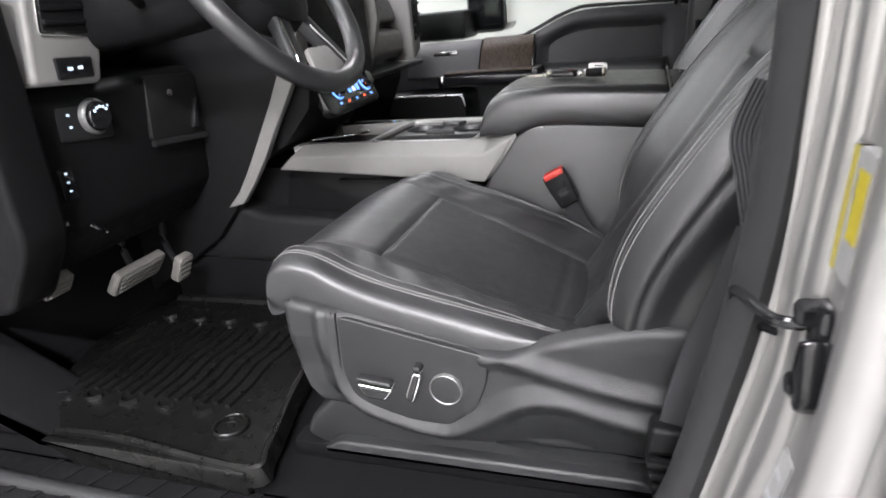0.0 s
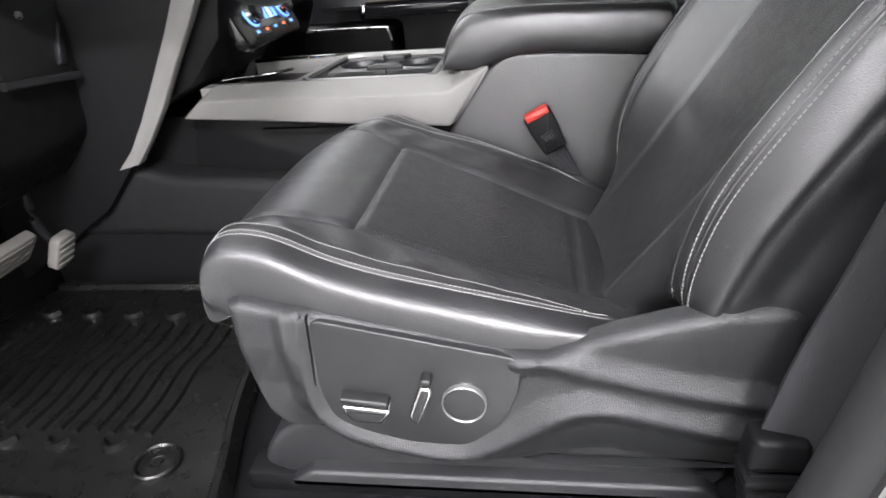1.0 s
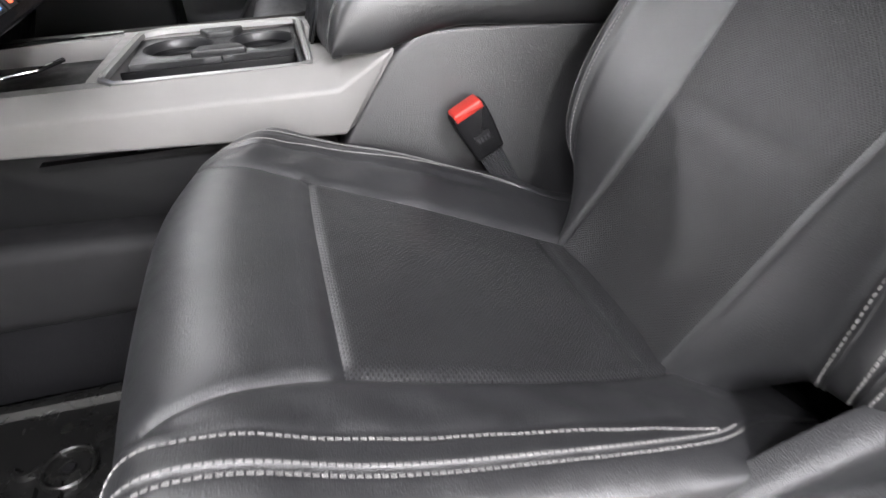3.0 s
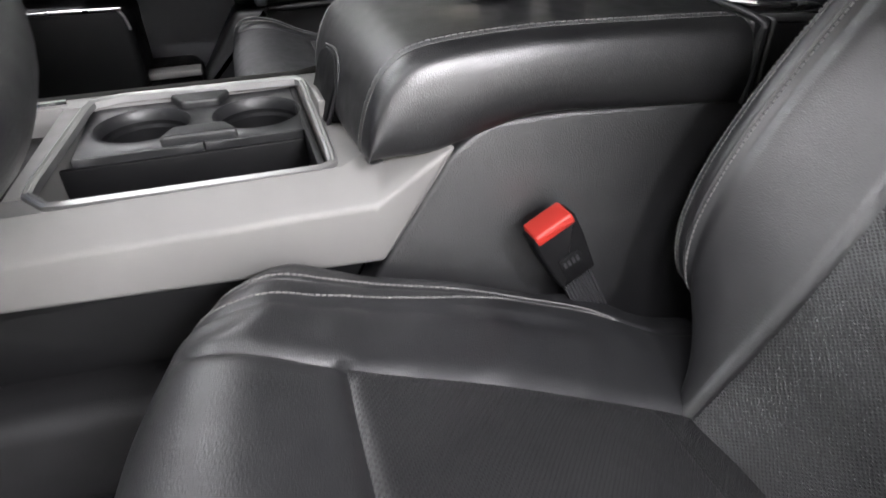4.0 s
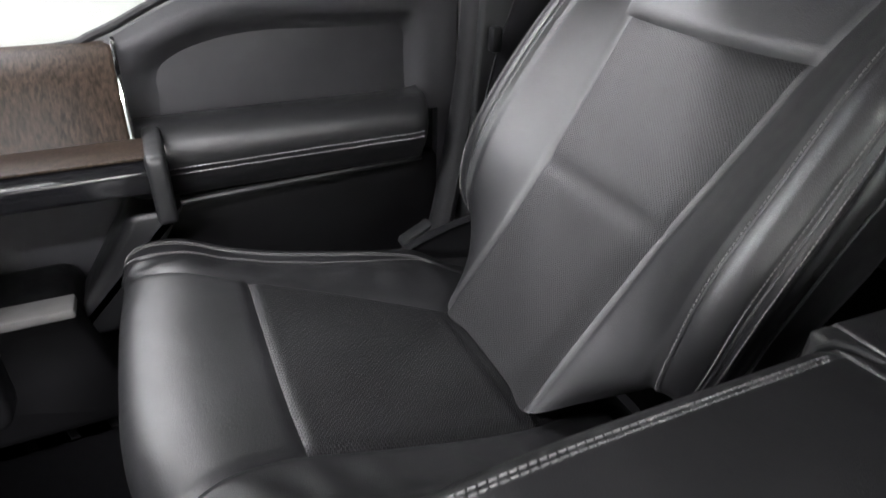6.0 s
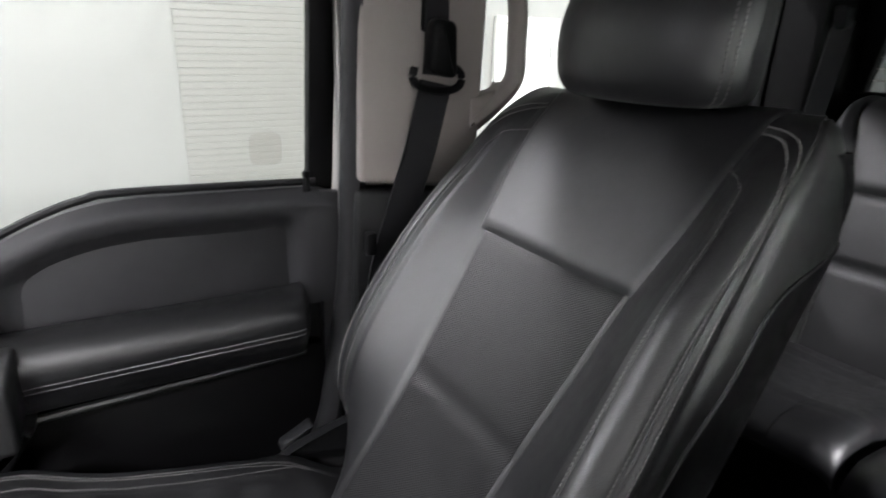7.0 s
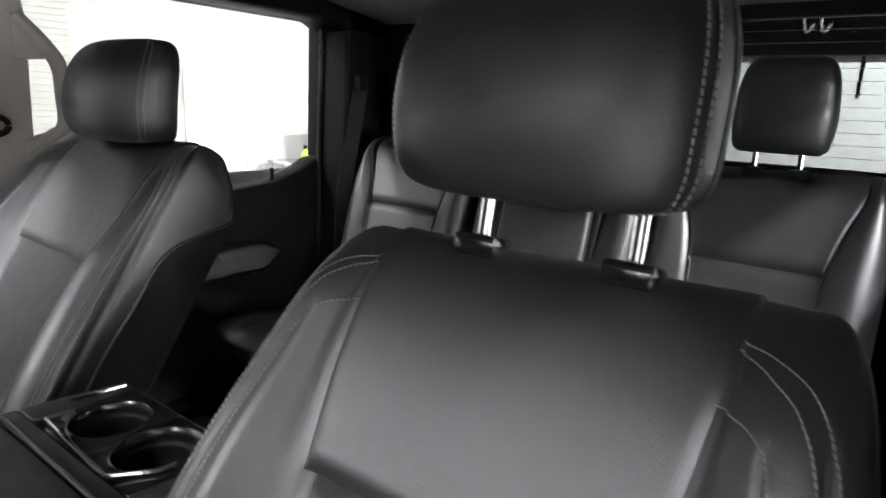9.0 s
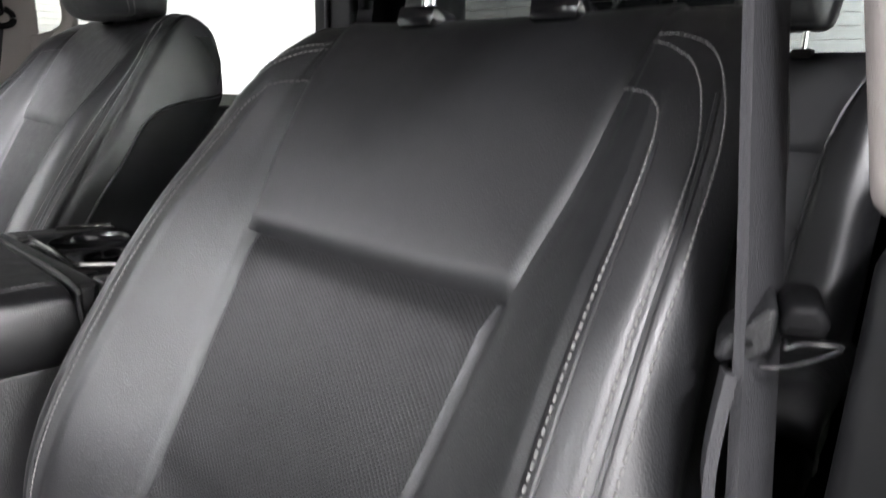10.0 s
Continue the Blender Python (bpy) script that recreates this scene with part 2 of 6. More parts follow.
def smooth_path(pts, n=8):
    pts = [Vector(p) for p in pts]
    out = []
    for i in range(len(pts) - 1):
        p0, p1, p2, p3 = pts[max(0, i - 1)], pts[i], pts[i + 1], pts[min(len(pts) - 1, i + 2)]
        for k in range(n):
            t = k / n
            out.append(0.5 * (2 * p1 + (p2 - p0) * t + (2 * p0 - 5 * p1 + 4 * p2 - p3) * t * t + (3 * p1 - p0 - 3 * p2 + p3) * t ** 3))
    return out + [pts[-1]]


def sweep(pts, section, bm=None, up=(0, 0, 1), closed=False, scale=None):
    """A section of (across, up) points drawn along a path."""
    own = bmesh.new()
    pts = [Vector(p) for p in pts]
    rings, n = [], len(pts)
    for i, p in enumerate(pts):
        a = pts[(i - 1) % n] if closed or i else p
        b = pts[(i + 1) % n] if closed or i < n - 1 else p
        d = (b - a).normalized()
        side = d.cross(Vector(up))
        side = side.normalized() if side.length > 1e-4 else Vector((1, 0, 0))
        top = side.cross(d).normalized()
        k = scale(i / max(1, n - 1)) if scale else 1
        rings.append([own.verts.new(p + side * s[0] * k + top * s[1] * k) for s in section])
    m = len(section)
    for i in range(n if closed else n - 1):
        r, q = rings[i], rings[(i + 1) % n]
        for j in range(m):
            own.faces.new((r[j], r[(j + 1) % m], q[(j + 1) % m], q[j]))
    if not closed:
        own.faces.new(rings[0][::-1]), own.faces.new(rings[-1])
    return merged(bm, own)


def circle(r, n=10, ry=None):
    return [(r * math.cos(2 * math.pi * k / n), (ry or r) * math.sin(2 * math.pi * k / n)) for k in range(n)]


def tube(pts, r, n=10, bm=None, closed=False, up=(0, 0, 1)):
    return sweep(pts, circle(r, n), bm, up, closed)


def disc(profile, m, n=32, bm=None):
    """A turned shape: (radius, height) points, spun about z, then posed by m."""
    own = bmesh.new()
    rings = [[own.verts.new((r * math.cos(2 * math.pi * k / n), r * math.sin(2 * math.pi * k / n), z)) for k in range(n)] for r, z in profile]
    for a, b in zip(rings, rings[1:]):
        for k in range(n):
            own.faces.new((a[k], a[(k + 1) % n], b[(k + 1) % n], b[k]))
    own.faces.new(rings[0][::-1]), own.faces.new(rings[-1])
    own.transform(m)
    return merged(bm, own)


def catmull(net, k, axis):
    """Refine an array of control rows along an axis, k steps a span."""
    net = np.moveaxis(np.asarray(net, float), axis, 0)
    p = np.concatenate([2 * net[:1] - net[1:2], net, 2 * net[-1:] - net[-2:-1]])
    out = []
    for i in range(1, len(p) - 2):
        for t in np.arange(k) / k:
            out.append(0.5 * (2 * p[i] + (p[i + 1] - p[i - 1]) * t + (2 * p[i - 1] - 5 * p[i] + 4 * p[i + 1] - p[i + 2]) * t * t + (3 * p[i] - p[i - 1] - 3 * p[i + 1] + p[i + 2]) * t ** 3))
    out.append(p[-2])
    return np.moveaxis(np.array(out), 0, axis)


class Skin:
    """A smooth upholstered surface from a control net; a and b give each point its place along and across."""

    def __init__(self, net, along, across, ku=8, kv=8):
        self.p = catmull(catmull(net, ku, 0), kv, 1)
        self.a = np.interp(np.arange(self.p.shape[0]) / ku, np.arange(len(along)), along)
        self.b = np.interp(np.arange(self.p.shape[1]) / kv, np.arange(len(across)), across)
        self.push = np.zeros(self.p.shape[:2])
        self.flip = 1.0

    def normals(self):
        du, dv = np.gradient(self.p, axis=0), np.gradient(self.p, axis=1)
        n = np.cross(du, dv) * self.flip
        return n / (np.linalg.norm(n, axis=-1, keepdims=True) + 1e-9)

    def apply(self):
        self.p = self.p + self.normals() * self.push[..., None]
        return self

    def at(self, a, b):
        """Surface point and normal at a place along and across."""
        fa = np.interp(a, self.a, np.arange(len(self.a)))
        fb = np.interp(b, self.b, np.arange(len(self.b)))
        i, j = min(int(fa), len(self.a) - 2), min(int(fb), len(self.b) - 2)
        s, t = fa - i, fb - j
        mix = lambda g: (g[i, j] * (1 - s) + g[i + 1, j] * s) * (1 - t) + (g[i, j + 1] * (1 - s) + g[i + 1, j + 1] * s) * t
        if not hasattr(self, "n"):
            self.n = self.normals()
        return Vector(mix(self.p)), Vector(mix(self.n)).normalized()

    def piece(self, name, mask, mat, parent, label=""):
        """The cells for which mask(a, b) holds, as one part."""
        am, bm_ = (self.a[:-1] + self.a[1:]) / 2, (self.b[:-1] + self.b[1:]) / 2
        used, verts, faces, uvs = {}, [], [], []
        nv = self.p.shape[1]
        keep = mask(am[:, None] + 0 * bm_[None], bm_[None] + 0 * am[:, None])
        for i, j in zip(*np.nonzero(keep)):
            f = []
            for k in (i * nv + j, i * nv + j + 1, (i + 1) * nv + j + 1, (i + 1) * nv + j):
                if k not in used:
                    used[k] = len(verts)
                    verts.append(self.p.reshape(-1, 3)[k])
                    uvs.append((self.a[k // nv], self.b[k % nv]))
                f.append(used[k])
            faces.append(f if self.flip > 0 else f[::-1])
        me = bpy.data.meshes.new(name)
        me.from_pydata([tuple(map(float, v)) for v in verts], [], faces)
        layer = me.uv_layers.new(name="metres")
        for loop in me.loops:
            layer.data[loop.index].uv = uvs[loop.vertex_index]
        return finish(name, me, mat, parent, label, 60)


def stitches(lines, parent, mat=None, pitch=0.0062, long=0.0046, wide=0.0011, high=0.0008, name="stitching", lift=0.0004):
    """Rows of small threads: each line is a list of (point, normal)."""
    verts, faces = [], []
    for line in lines:
        run, nxt = 0.0, 0.0
        for (p, n), (q, m) in zip(line, line[1:]):
            step = (q - p).length
            while nxt <= run + step and step > 0:
                t = (nxt - run) / step
                c, nn, d = p.lerp(q, t), n.lerp(m, t).normalized(), (q - p).normalized()
                s = d.cross(nn).normalized()
                k = len(verts)
                c = c + nn * lift
                for e in (-1, 1):
                    for w, h in ((-1, 0), (0, 1), (1, 0)):
                        verts.append(c + d * e * long / 2 + s * w * wide + nn * (h * high))
                    verts.append(c + d * e * long / 2 - nn * high)
                faces += [(k, k + 1, k + 5, k + 4), (k + 1, k + 2, k + 6, k + 5), (k + 2, k + 3, k + 7, k + 6), (k + 3, k, k + 4, k + 7), (k, k + 3, k + 2, k + 1), (k + 4, k + 5, k + 6, k + 7)]
                nxt += pitch
            run += step
    return tagged(obj(name, verts, faces, mat or THREAD, parent, "pale grey contrast stitching", smooth=0), kind="stuff")


def line_on(skin, places, n=60):
    """Points and normals along a smooth line of (along, across) places on a skin."""
    pts = smooth_path([(a, b, 0) for a, b in places], max(2, n // max(1, len(places) - 1)))
    return [skin.at(p.x, p.y) for p in pts]


def ribbon(pts, width, thick, across, mat, parent, name="webbing", label=""):
    """A strap with its width along a fixed direction."""
    bm = bmesh.new()
    pts = smooth_path(pts, 8)
    rings = []
    ribs = [(-1 + 2 * k / 18, 1.0 if k % 2 else 1.5) for k in range(19)]
    section = [(w, -h) for w, h in ribs] + [(w, h) for w, h in reversed(ribs)]
    for i, p in enumerate(pts):
        d = (pts[min(i + 1, len(pts) - 1)] - pts[max(i - 1, 0)]).normalized()
        s = Vector(across)
        s = (s - d * s.dot(d)).normalized()
        n = d.cross(s)
        rings.append([bm.verts.new(p + s * w * width / 2 + n * h * thick / 2) for w, h in section])
    for a, b in zip(rings, rings[1:]):
        for j in range(38):
            bm.faces.new((a[j], a[(j + 1) % 38], b[(j + 1) % 38], b[j]))
    bm.faces.new(rings[0]), bm.faces.new(rings[-1][::-1])
    return part(name, bm, mat, parent, label)


# ---- the workshop round the truck ----
def structure(ob, label, category):
    return tagged(ob, label, category, kind="structure")


structure(part("floor", box(-7, 8, -5, 4.4, GROUND - 0.1, GROUND, 0), CONCRETE, smooth=0), "grey sealed concrete workshop floor", "floor")
structure(part("ceiling", box(-7, 8, -5, 4.4, CEIL, CEIL + 0.1, 0), WALL, smooth=0), "plain white painted workshop ceiling", "ceiling")
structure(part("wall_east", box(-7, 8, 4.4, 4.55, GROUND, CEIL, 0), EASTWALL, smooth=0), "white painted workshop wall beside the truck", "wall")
structure(part("wall_west", box(-7, 8, -5.15, -5, GROUND, CEIL, 0), WALL, smooth=0), "white painted workshop wall", "wall")
structure(part("wall_north", box(-7.15, -7, -5.15, 4.55, GROUND, CEIL, 0), WALL, smooth=0), "white painted workshop wall ahead of the truck", "wall")
structure(part("wall_south", box(8, 8.15, -5.15, 4.55, GROUND, CEIL, 0), WALL, smooth=0), "white painted block wall behind the truck", "wall")

for row_x, row_y, row_w in ((-0.7, -0.9, 0.46), (0.5, -1.65, 0.12), (1.0, -2.7, 0.14), (-0.9, -2.7, 2.1), (1.6, -4.1, 7.4), (-2.9, 0.0, 1.5), (-4.4, -1.1, 0.6), (-4.4, 1.1, 0.22), (-6.0, 0.0, 1.48), (-2.6, 3.4, 1.15), (-0.9, 2.4, 0.95), (1.4, 2.4, 0.03), (3.8, 2.4, 0.05), (6.2, -1.2, 10.6)):
    lamp_ob = empty("ceiling_light", "long white fluorescent ceiling fitting", "ceiling light", group="workshop ceiling lights")
    part("housing", box(row_x - 0.75, row_x + 0.75, row_y - 0.16, row_y + 0.16, CEIL - 0.06, CEIL, 0.01), PALE, lamp_ob)
    part("diffuser", box(row_x - 0.7, row_x + 0.7, row_y - 0.13, row_y + 0.13, CEIL - 0.075, CEIL - 0.06, 0.004), LAMP, lamp_ob)
    area("ceiling_lamp", pose(row_x, row_y, CEIL - 0.09), 1.4, 0.26, LAMPW * row_w)


# ---- front seats ----
def front_seat(side, dx, dzc, dzb, yc, raise_head, label):
    """A bucket seat. side -1: its outer flank faces the driver's door; +1: the passenger's."""
    seat = empty("bucket_seat", label, "seat", group="front bucket seats")

    def place(p, back=False):
        return (p[0] + dx, yc + p[1] * -side, p[2] + (dzb if back else dzc))

    def skin(rows, along, across, back, ku=8, kv=8):
        net = [[place(p, back) for p in r] for r in rows]
        s = Skin(net, along, across, ku, kv)
        return s

    def groove(d, w=0.004, depth=0.006):
        return -depth * np.exp(-((d / w) ** 2))

    both = (-1, 1)
    # cushion: rows from the front underside over the nose to the back; local y is negative on the outer flank
    prof = [(0.168, 0.490), (0.118, 0.508), (0.090, 0.541), (0.085, 0.577), (0.108, 0.602), (0.155, 0.607), (0.215, 0.589), (0.27, 0.567), (0.34, 0.538), (0.41, 0.508), (0.474, 0.482), (0.53, 0.462), (0.59, 0.445)]
    ridge = [(0, 0), (0.004, 0), (0.010, -0.004), (0.014, -0.004), (0.010, -0.002), (0.002, 0.002), (-0.005, 0.006), (0.0, 0.014), (0.012, 0.020), (0.026, 0.020), (0.034, 0.020), (0.028, 0.018), (0.02, 0.015)]
    cross = [(-0.205, 1, -0.125), (-0.236, 1, -0.100), (-0.247, 1, -0.066), (-0.2465, 1, -0.027), (-0.2395, 1, -0.009), (-0.216, 1, 0.0), (-0.190, 0.8, 0.001), (-0.142, 0.1, 0.0), (-0.095, 0, -0.002), (-0.05, 0, -0.003), (0, 0, -0.004)]
    nominal = [-0.345, -0.310, -0.277, -0.250, -0.232] + [c[0] for c in cross[5:]]
    nominal = nominal + [-c for c in nominal[-2::-1]]
    cross = cross + [(-a, b, c) for a, b, c in cross[-2::-1]]
    edge_x, edge_w = [0.0, 0.08, 0.12, 0.215, 0.34, 0.474, 0.6], [0.195, 0.185, 0.162, 0.143, 0.134, 0.118, 0.112]
    rows = []
    for (x, z), r in zip(prof, ridge):
        row = []
        e = float(np.interp(x, edge_x, edge_w)) if z > 0.56 or x > 0.2 else 0.19
        for y, k, drop in cross:
            yy = math.copysign(np.interp(abs(y), [0, 0.142, 0.19, 0.3], [0, e, max(0.19, e + 0.012), 0.3]), y)
            yy *= 1.05 if y > 0.15 else 1.0
            bend = (abs(yy) / 0.245) ** 2.6 * (0.016 if y < 0 else 0.062) * float(np.clip((0.27 - x) / 0.15, 0, 1))
            slim = 1 - 0.12 * float(np.clip((x - 0.43) / 0.1, 0, 1)) ** 2 - (0.11 if z < 0.515 and x < 0.2 else 0.03 if z < 0.53 and x < 0.2 else 0)
            zz = z + r[0 if y < 0 else 1] * k + drop * (1.0 if x > 0.101 and z > 0.5 else 0.15 if z < 0.51 else 0.55)
            tuck = float(np.interp(x, [0.10, 0.12, 0.16, 0.215, 0.25], [0.532, 0.530, 0.520, 0.485, 0.40])) if abs(y) > 0.15 else 0.0
            row.append((x + bend, yy * slim, max(zz, tuck - 0.28 * (0.247 - abs(yy)))))
        rows.append(row)
    along = [-0.15, -0.09, -0.03, 0.05] + [p[0] for p in prof[4:]]
    s = skin(rows, along, nominal, False, 9, 9)
    if s.normals()[s.p.shape[0] // 2, s.p.shape[1] // 2, 2] < 0:
        s.flip *= -1
    A, B = s.a[:, None], np.abs(s.b[None, :])
    s.push += np.where(A > 0.09, groove(B - 0.142, 0.0045, 0.0055), 0)
    s.push += np.where(B < 0.142, groove(A - 0.226, 0.0045, 0.0055), 0)
    s.push += np.where(B < 0.142, groove(A - 0.474, 0.004, 0.004), 0)
    s.push += np.where((A > 0.10) & (A < 0.45), groove(B - 0.188, 0.003, 0.004), 0)
    s.push += np.where(A > 0.02, groove(B - 0.2135, 0.0022, 0.0026), 0)
    s.push += np.where((B < 0.142) & (A > 0.226), 0.005 * np.cos(np.clip((A - 0.345) / 0.26, -0.5, 0.5) * math.pi) * np.cos(np.clip(B / 0.284, -0.5, 0.5) * math.pi), 0)
    s.push += np.where(B > 0.142, 0.0015 * np.sin(A * 95 + 2 * np.sin(B * 60)) * np.clip((B - 0.142) / 0.02, 0, 1) * np.clip((0.2 - B) / 0.02, 0, 1), 0)
    s.apply()
    inside = lambda a, b: (np.abs(b) < 0.142) & (a > 0.226)
    cushion = s.piece("cushion", lambda a, b: ~inside(a, b), LEATHER, seat)
    s.piece("cushion_insert", inside, PERF, cushion, "perforated leather centre panel")
    lines = []
    for e in both:
        lines.append(line_on(s, [(0.02, e * 0.221), (0.06, e * 0.2185), (0.15, e * 0.217), (0.30, e * 0.217), (0.46, e * 0.217), (0.50, e * 0.213)]))
        if e < 0:
            lines.append(line_on(s, [(0.02, e * 0.216), (0.06, e * 0.2115), (0.15, e * 0.210), (0.30, e * 0.210), (0.44, e * 0.210), (0.49, e * 0.207)]))
            lines.append(line_on(s, [(0.055, e * 0.208), (0.075, e * 0.198), (0.10, e * 0.1935), (0.14, e * 0.192), (0.2, e * 0.192), (0.34, e * 0.193), (0.42, e * 0.197), (0.47, e * 0.205)]))
        else:
            lines.append(line_on(s, [(0.055, 0.206), (0.075, 0.196), (0.10, 0.196), (0.14, 0.195), (0.2, 0.195), (0.30, 0.199), (0.355, 0.206), (0.39, 0.211), (0.44, 0.212), (0.49, 0.208)]))
    stitches(lines, cushion, pitch=0.0048, long=0.0036, wide=0.0007, high=0.0007)
    for e in both:
        part("welt", tube([p - n * 0.0004 for p, n in line_on(s, [(0.03, e * 0.2150), (0.08, e * 0.2142), (0.20, e * 0.2135), (0.34, e * 0.2135), (0.47, e * 0.2135)], 60)], 0.0016, 6), LEATHER, cushion, "raised leather welt along the seam")

    # backrest: rows from the bottom up the face, over the top and down the rear
    prof = [(0.475, 0.440, 0.25, 0.90), (0.515, 0.495, 0.70, 0.96), (0.565, 0.562, 0.95, 1.0), (0.615, 0.636, 1.0, 1.0), (0.672, 0.720, 0.9, 1.0), (0.728, 0.805, 0.75, 0.985), (0.775, 0.872, 0.6, 0.97), (0.815, 0.926, 0.42, 0.945), (0.850, 0.962, 0.18, 0.91), (0.880, 0.982, 0.0, 0.85), (0.908, 0.976, 0.0, 0.80), (0.924, 0.945, 0.0, 0.80), (0.930, 0.88, 0.0, 0.80)]
    cross = [(-0.228, -0.135), (-0.258, -0.110), (-0.279, -0.075), (-0.282, -0.034), (-0.268, 0.008), (-0.248, 0.035), (-0.222, 0.048), (-0.198, 0.043), (-0.165, 0.020), (-0.125, 0.000), (-0.065, -0.008), (0, -0.010)]
    nominal = [-0.405, -0.365, -0.325, -0.292, -0.265, -0.243] + [c[0] for c in cross[6:]]
    nominal = nominal + [-c for c in nominal[-2::-1]]
    cross = cross + [(-a, b) for a, b in cross[-2::-1]]
    # side view of the bolster crest, which starts as a rounded lip and stands well forward of the face
    crest = [(0.592, 0.514), (0.557, 0.530), (0.551, 0.582), (0.571, 0.652), (0.619, 0.732), (0.682, 0.818)]
    along = list(np.cumsum([0] + [math.hypot(prof[i + 1][0] - prof[i][0], prof[i + 1][1] - prof[i][1]) for i in range(len(prof) - 1)]))
    low, seam, top = along[3], along[5], along[9]
    e_s, e_w = [0, 0.2, seam, seam + 0.12, seam + 0.17, seam + 0.24, 0.9], [0.104, 0.106, 0.130, 0.152, 0.152, 0.162, 0.162]
    rows = []
    for i, (x, z, k, w) in enumerate(prof):
        lo, hi = prof[max(0, i - 1)], prof[min(len(prof) - 1, i + 1)]
        d = Vector((hi[0] - lo[0], 0, hi[1] - lo[1])).normalized()
        n = Vector((-d.z, 0, d.x))
        base = Vector((-0.83, 0, 0.56))
        e = float(np.interp(along[i], e_s, e_w))
        row = []
        for y, f in cross:
            yy = math.copysign(np.interp(abs(y), [0, 0.125, 0.198, 0.3], [0, e, 0.200, 0.3]), y)
            if abs(y) > 0.24 or f < -0.1:
                yy = math.copysign(0.24 + (abs(yy) - 0.24) * (0.0, 0.25, 0.7, 1.0, 0.9, 0.65, 0.5, 0.45, 0.4, 0.4, 0.4, 0.4, 0.4)[i], y)
            if f < -0.02 and i < 5:
                yy = math.copysign(min(abs(yy), (0.228, 0.232, 0.240, 0.246, 0.256)[i]), yy)
            if i < 6:
                c = Vector((crest[i][0], 0, crest[i][1]))
                g = max(0.0, f) / 0.048 if abs(y) < 0.2 else 1.0
                p = Vector((x, 0, z)).lerp(c, g) + n * min(0.0, f if abs(y) < 0.2 else 0)
                if abs(y) > 0.23 or f < -0.1:
                    p += base * (f - 0.048) * (0.55, 0.8, 0.95, 1.0, 1.0, 1.0)[i]
            else:
                push = f * k if f > 0 else f * (1.0 if i < 8 else max(0.0, 0.75 - 0.25 * (i - 8)))
                nn = base if f < 0 else n.lerp(base, 0.4).normalized()
                p = Vector((x, 0, z)) + nn * push
            if yy > 0.20:
                yy = 0.20 + (yy - 0.20) * 0.72
            row.append((p.x, yy * (w if abs(y) > 0.13 else 1), p.z))
        rows.append(row)
    t = skin(rows, along, nominal, True, 9, 9)
    mid = t.normals()[t.p.shape[0] // 3, t.p.shape[1] // 2]
    t.flip = 1.0 if mid[0] < 0 else -1.0
    A, B = t.a[:, None], np.abs(t.b[None, :])
    t.push += np.where(A < seam, groove(B - 0.125, 0.003, 0.003), 0)
    t.push += np.where(B < 0.125, groove(A - low, 0.0026, 0.0022), 0)
    t.push += np.where(B < 0.128, groove(A - seam + 0.004, 0.006 if side < 0 else 0.004, 0.009 if side < 0 else 0.0055), 0)
    t.push += np.where((B < 0.126) & (A > seam) & (A < top + 0.06), 0.0036 * np.clip((A - seam + 0.004) / 0.012, 0, 1), 0)
    t.push += np.where((A > 0.03) & (A < seam + 0.13), groove(B - 0.196, 0.0035, 0.0032), 0)
    t.push += np.where((A > 0.02) & (A < top - 0.09), groove(B - 0.2305 - np.where(t.b[None, :] > 0, 0.020 * (side > 0), 0.0), 0.003, 0.0024), 0)
    t.push += np.where(A > 0.02, groove(B - 0.268, 0.0045, 0.0045), 0)
    t.push += np.where((A > 0.12) & (A < seam - 0.08) & (B > 0.27) & (B < 0.36), 0.010 * np.sin(np.clip((B - 0.27) / 0.09, 0, 1) * math.pi) * np.clip((A - 0.12) / 0.06, 0, 1) * np.clip((seam - 0.08 - A) / 0.1, 0, 1), 0)
    t.apply()
    insert = lambda a, b: (np.abs(b) < 0.1175) & (a < seam)
    flap = lambda a, b: (np.abs(b) < 0.128) & (a >= seam)
    rim = lambda a: 0.290 + 0.112 * np.clip((a - top + 0.21) / 0.13, 0, 1) ** 2
    flank = lambda a, b: b > rim(a)
    back = t.piece("backrest", lambda a, b: ~insert(a, b) & ~flap(a, b) & ~flank(a, b), LEATHER, seat)
    # only the inner flank is coloured black, as shade on the leather
    t.piece("inner_flank", flank, BLACK, back, "flank beside the console, blackened for the shade there")
    t.piece("backrest_insert", insert, PERF, back, "perforated leather centre panel")
    t.piece("shoulder_flap", flap, LEATHER, back, "smooth black leather flap under the headrest")
    edge = [(a, float(rim(a))) for a in np.linspace(0.03, top - 0.082, 40)]
    part("flank_rim", tube([p for p, n in line_on(t, edge, 90)], 0.0026, 6), PLASTIC, back, "dark rim along the blackened flank")
    lines = []
    for e in both:
        out = 0.020 if e > 0 and side > 0 else 0.0
        for off, sh in ((0.2275 + out, 0.010 - out * 0.5), (0.2375 + out, -out * 0.5)):
            lines.append(line_on(t, [(0.045, e * off), (0.2, e * off), (0.35, e * off), (0.50, e * off), (top - 0.115 - sh, e * (off - 0.002)), (top - 0.072 - sh, e * (off - 0.014)), (top - 0.048 - sh, e * (off - 0.040)), (top - 0.036 - sh, e * 0.160), (top - 0.032 - sh, e * 0.13)], 120))
        lines.append(line_on(t, [(0.05, e * 0.2025), (0.2, e * 0.2025), (0.35, e * 0.2025), (seam + 0.07, e * 0.2025), (seam + 0.118, e * 0.198), (seam + 0.140, e * 0.178), (seam + 0.150, e * 0.145), (seam + 0.152, e * 0.128)], 120))
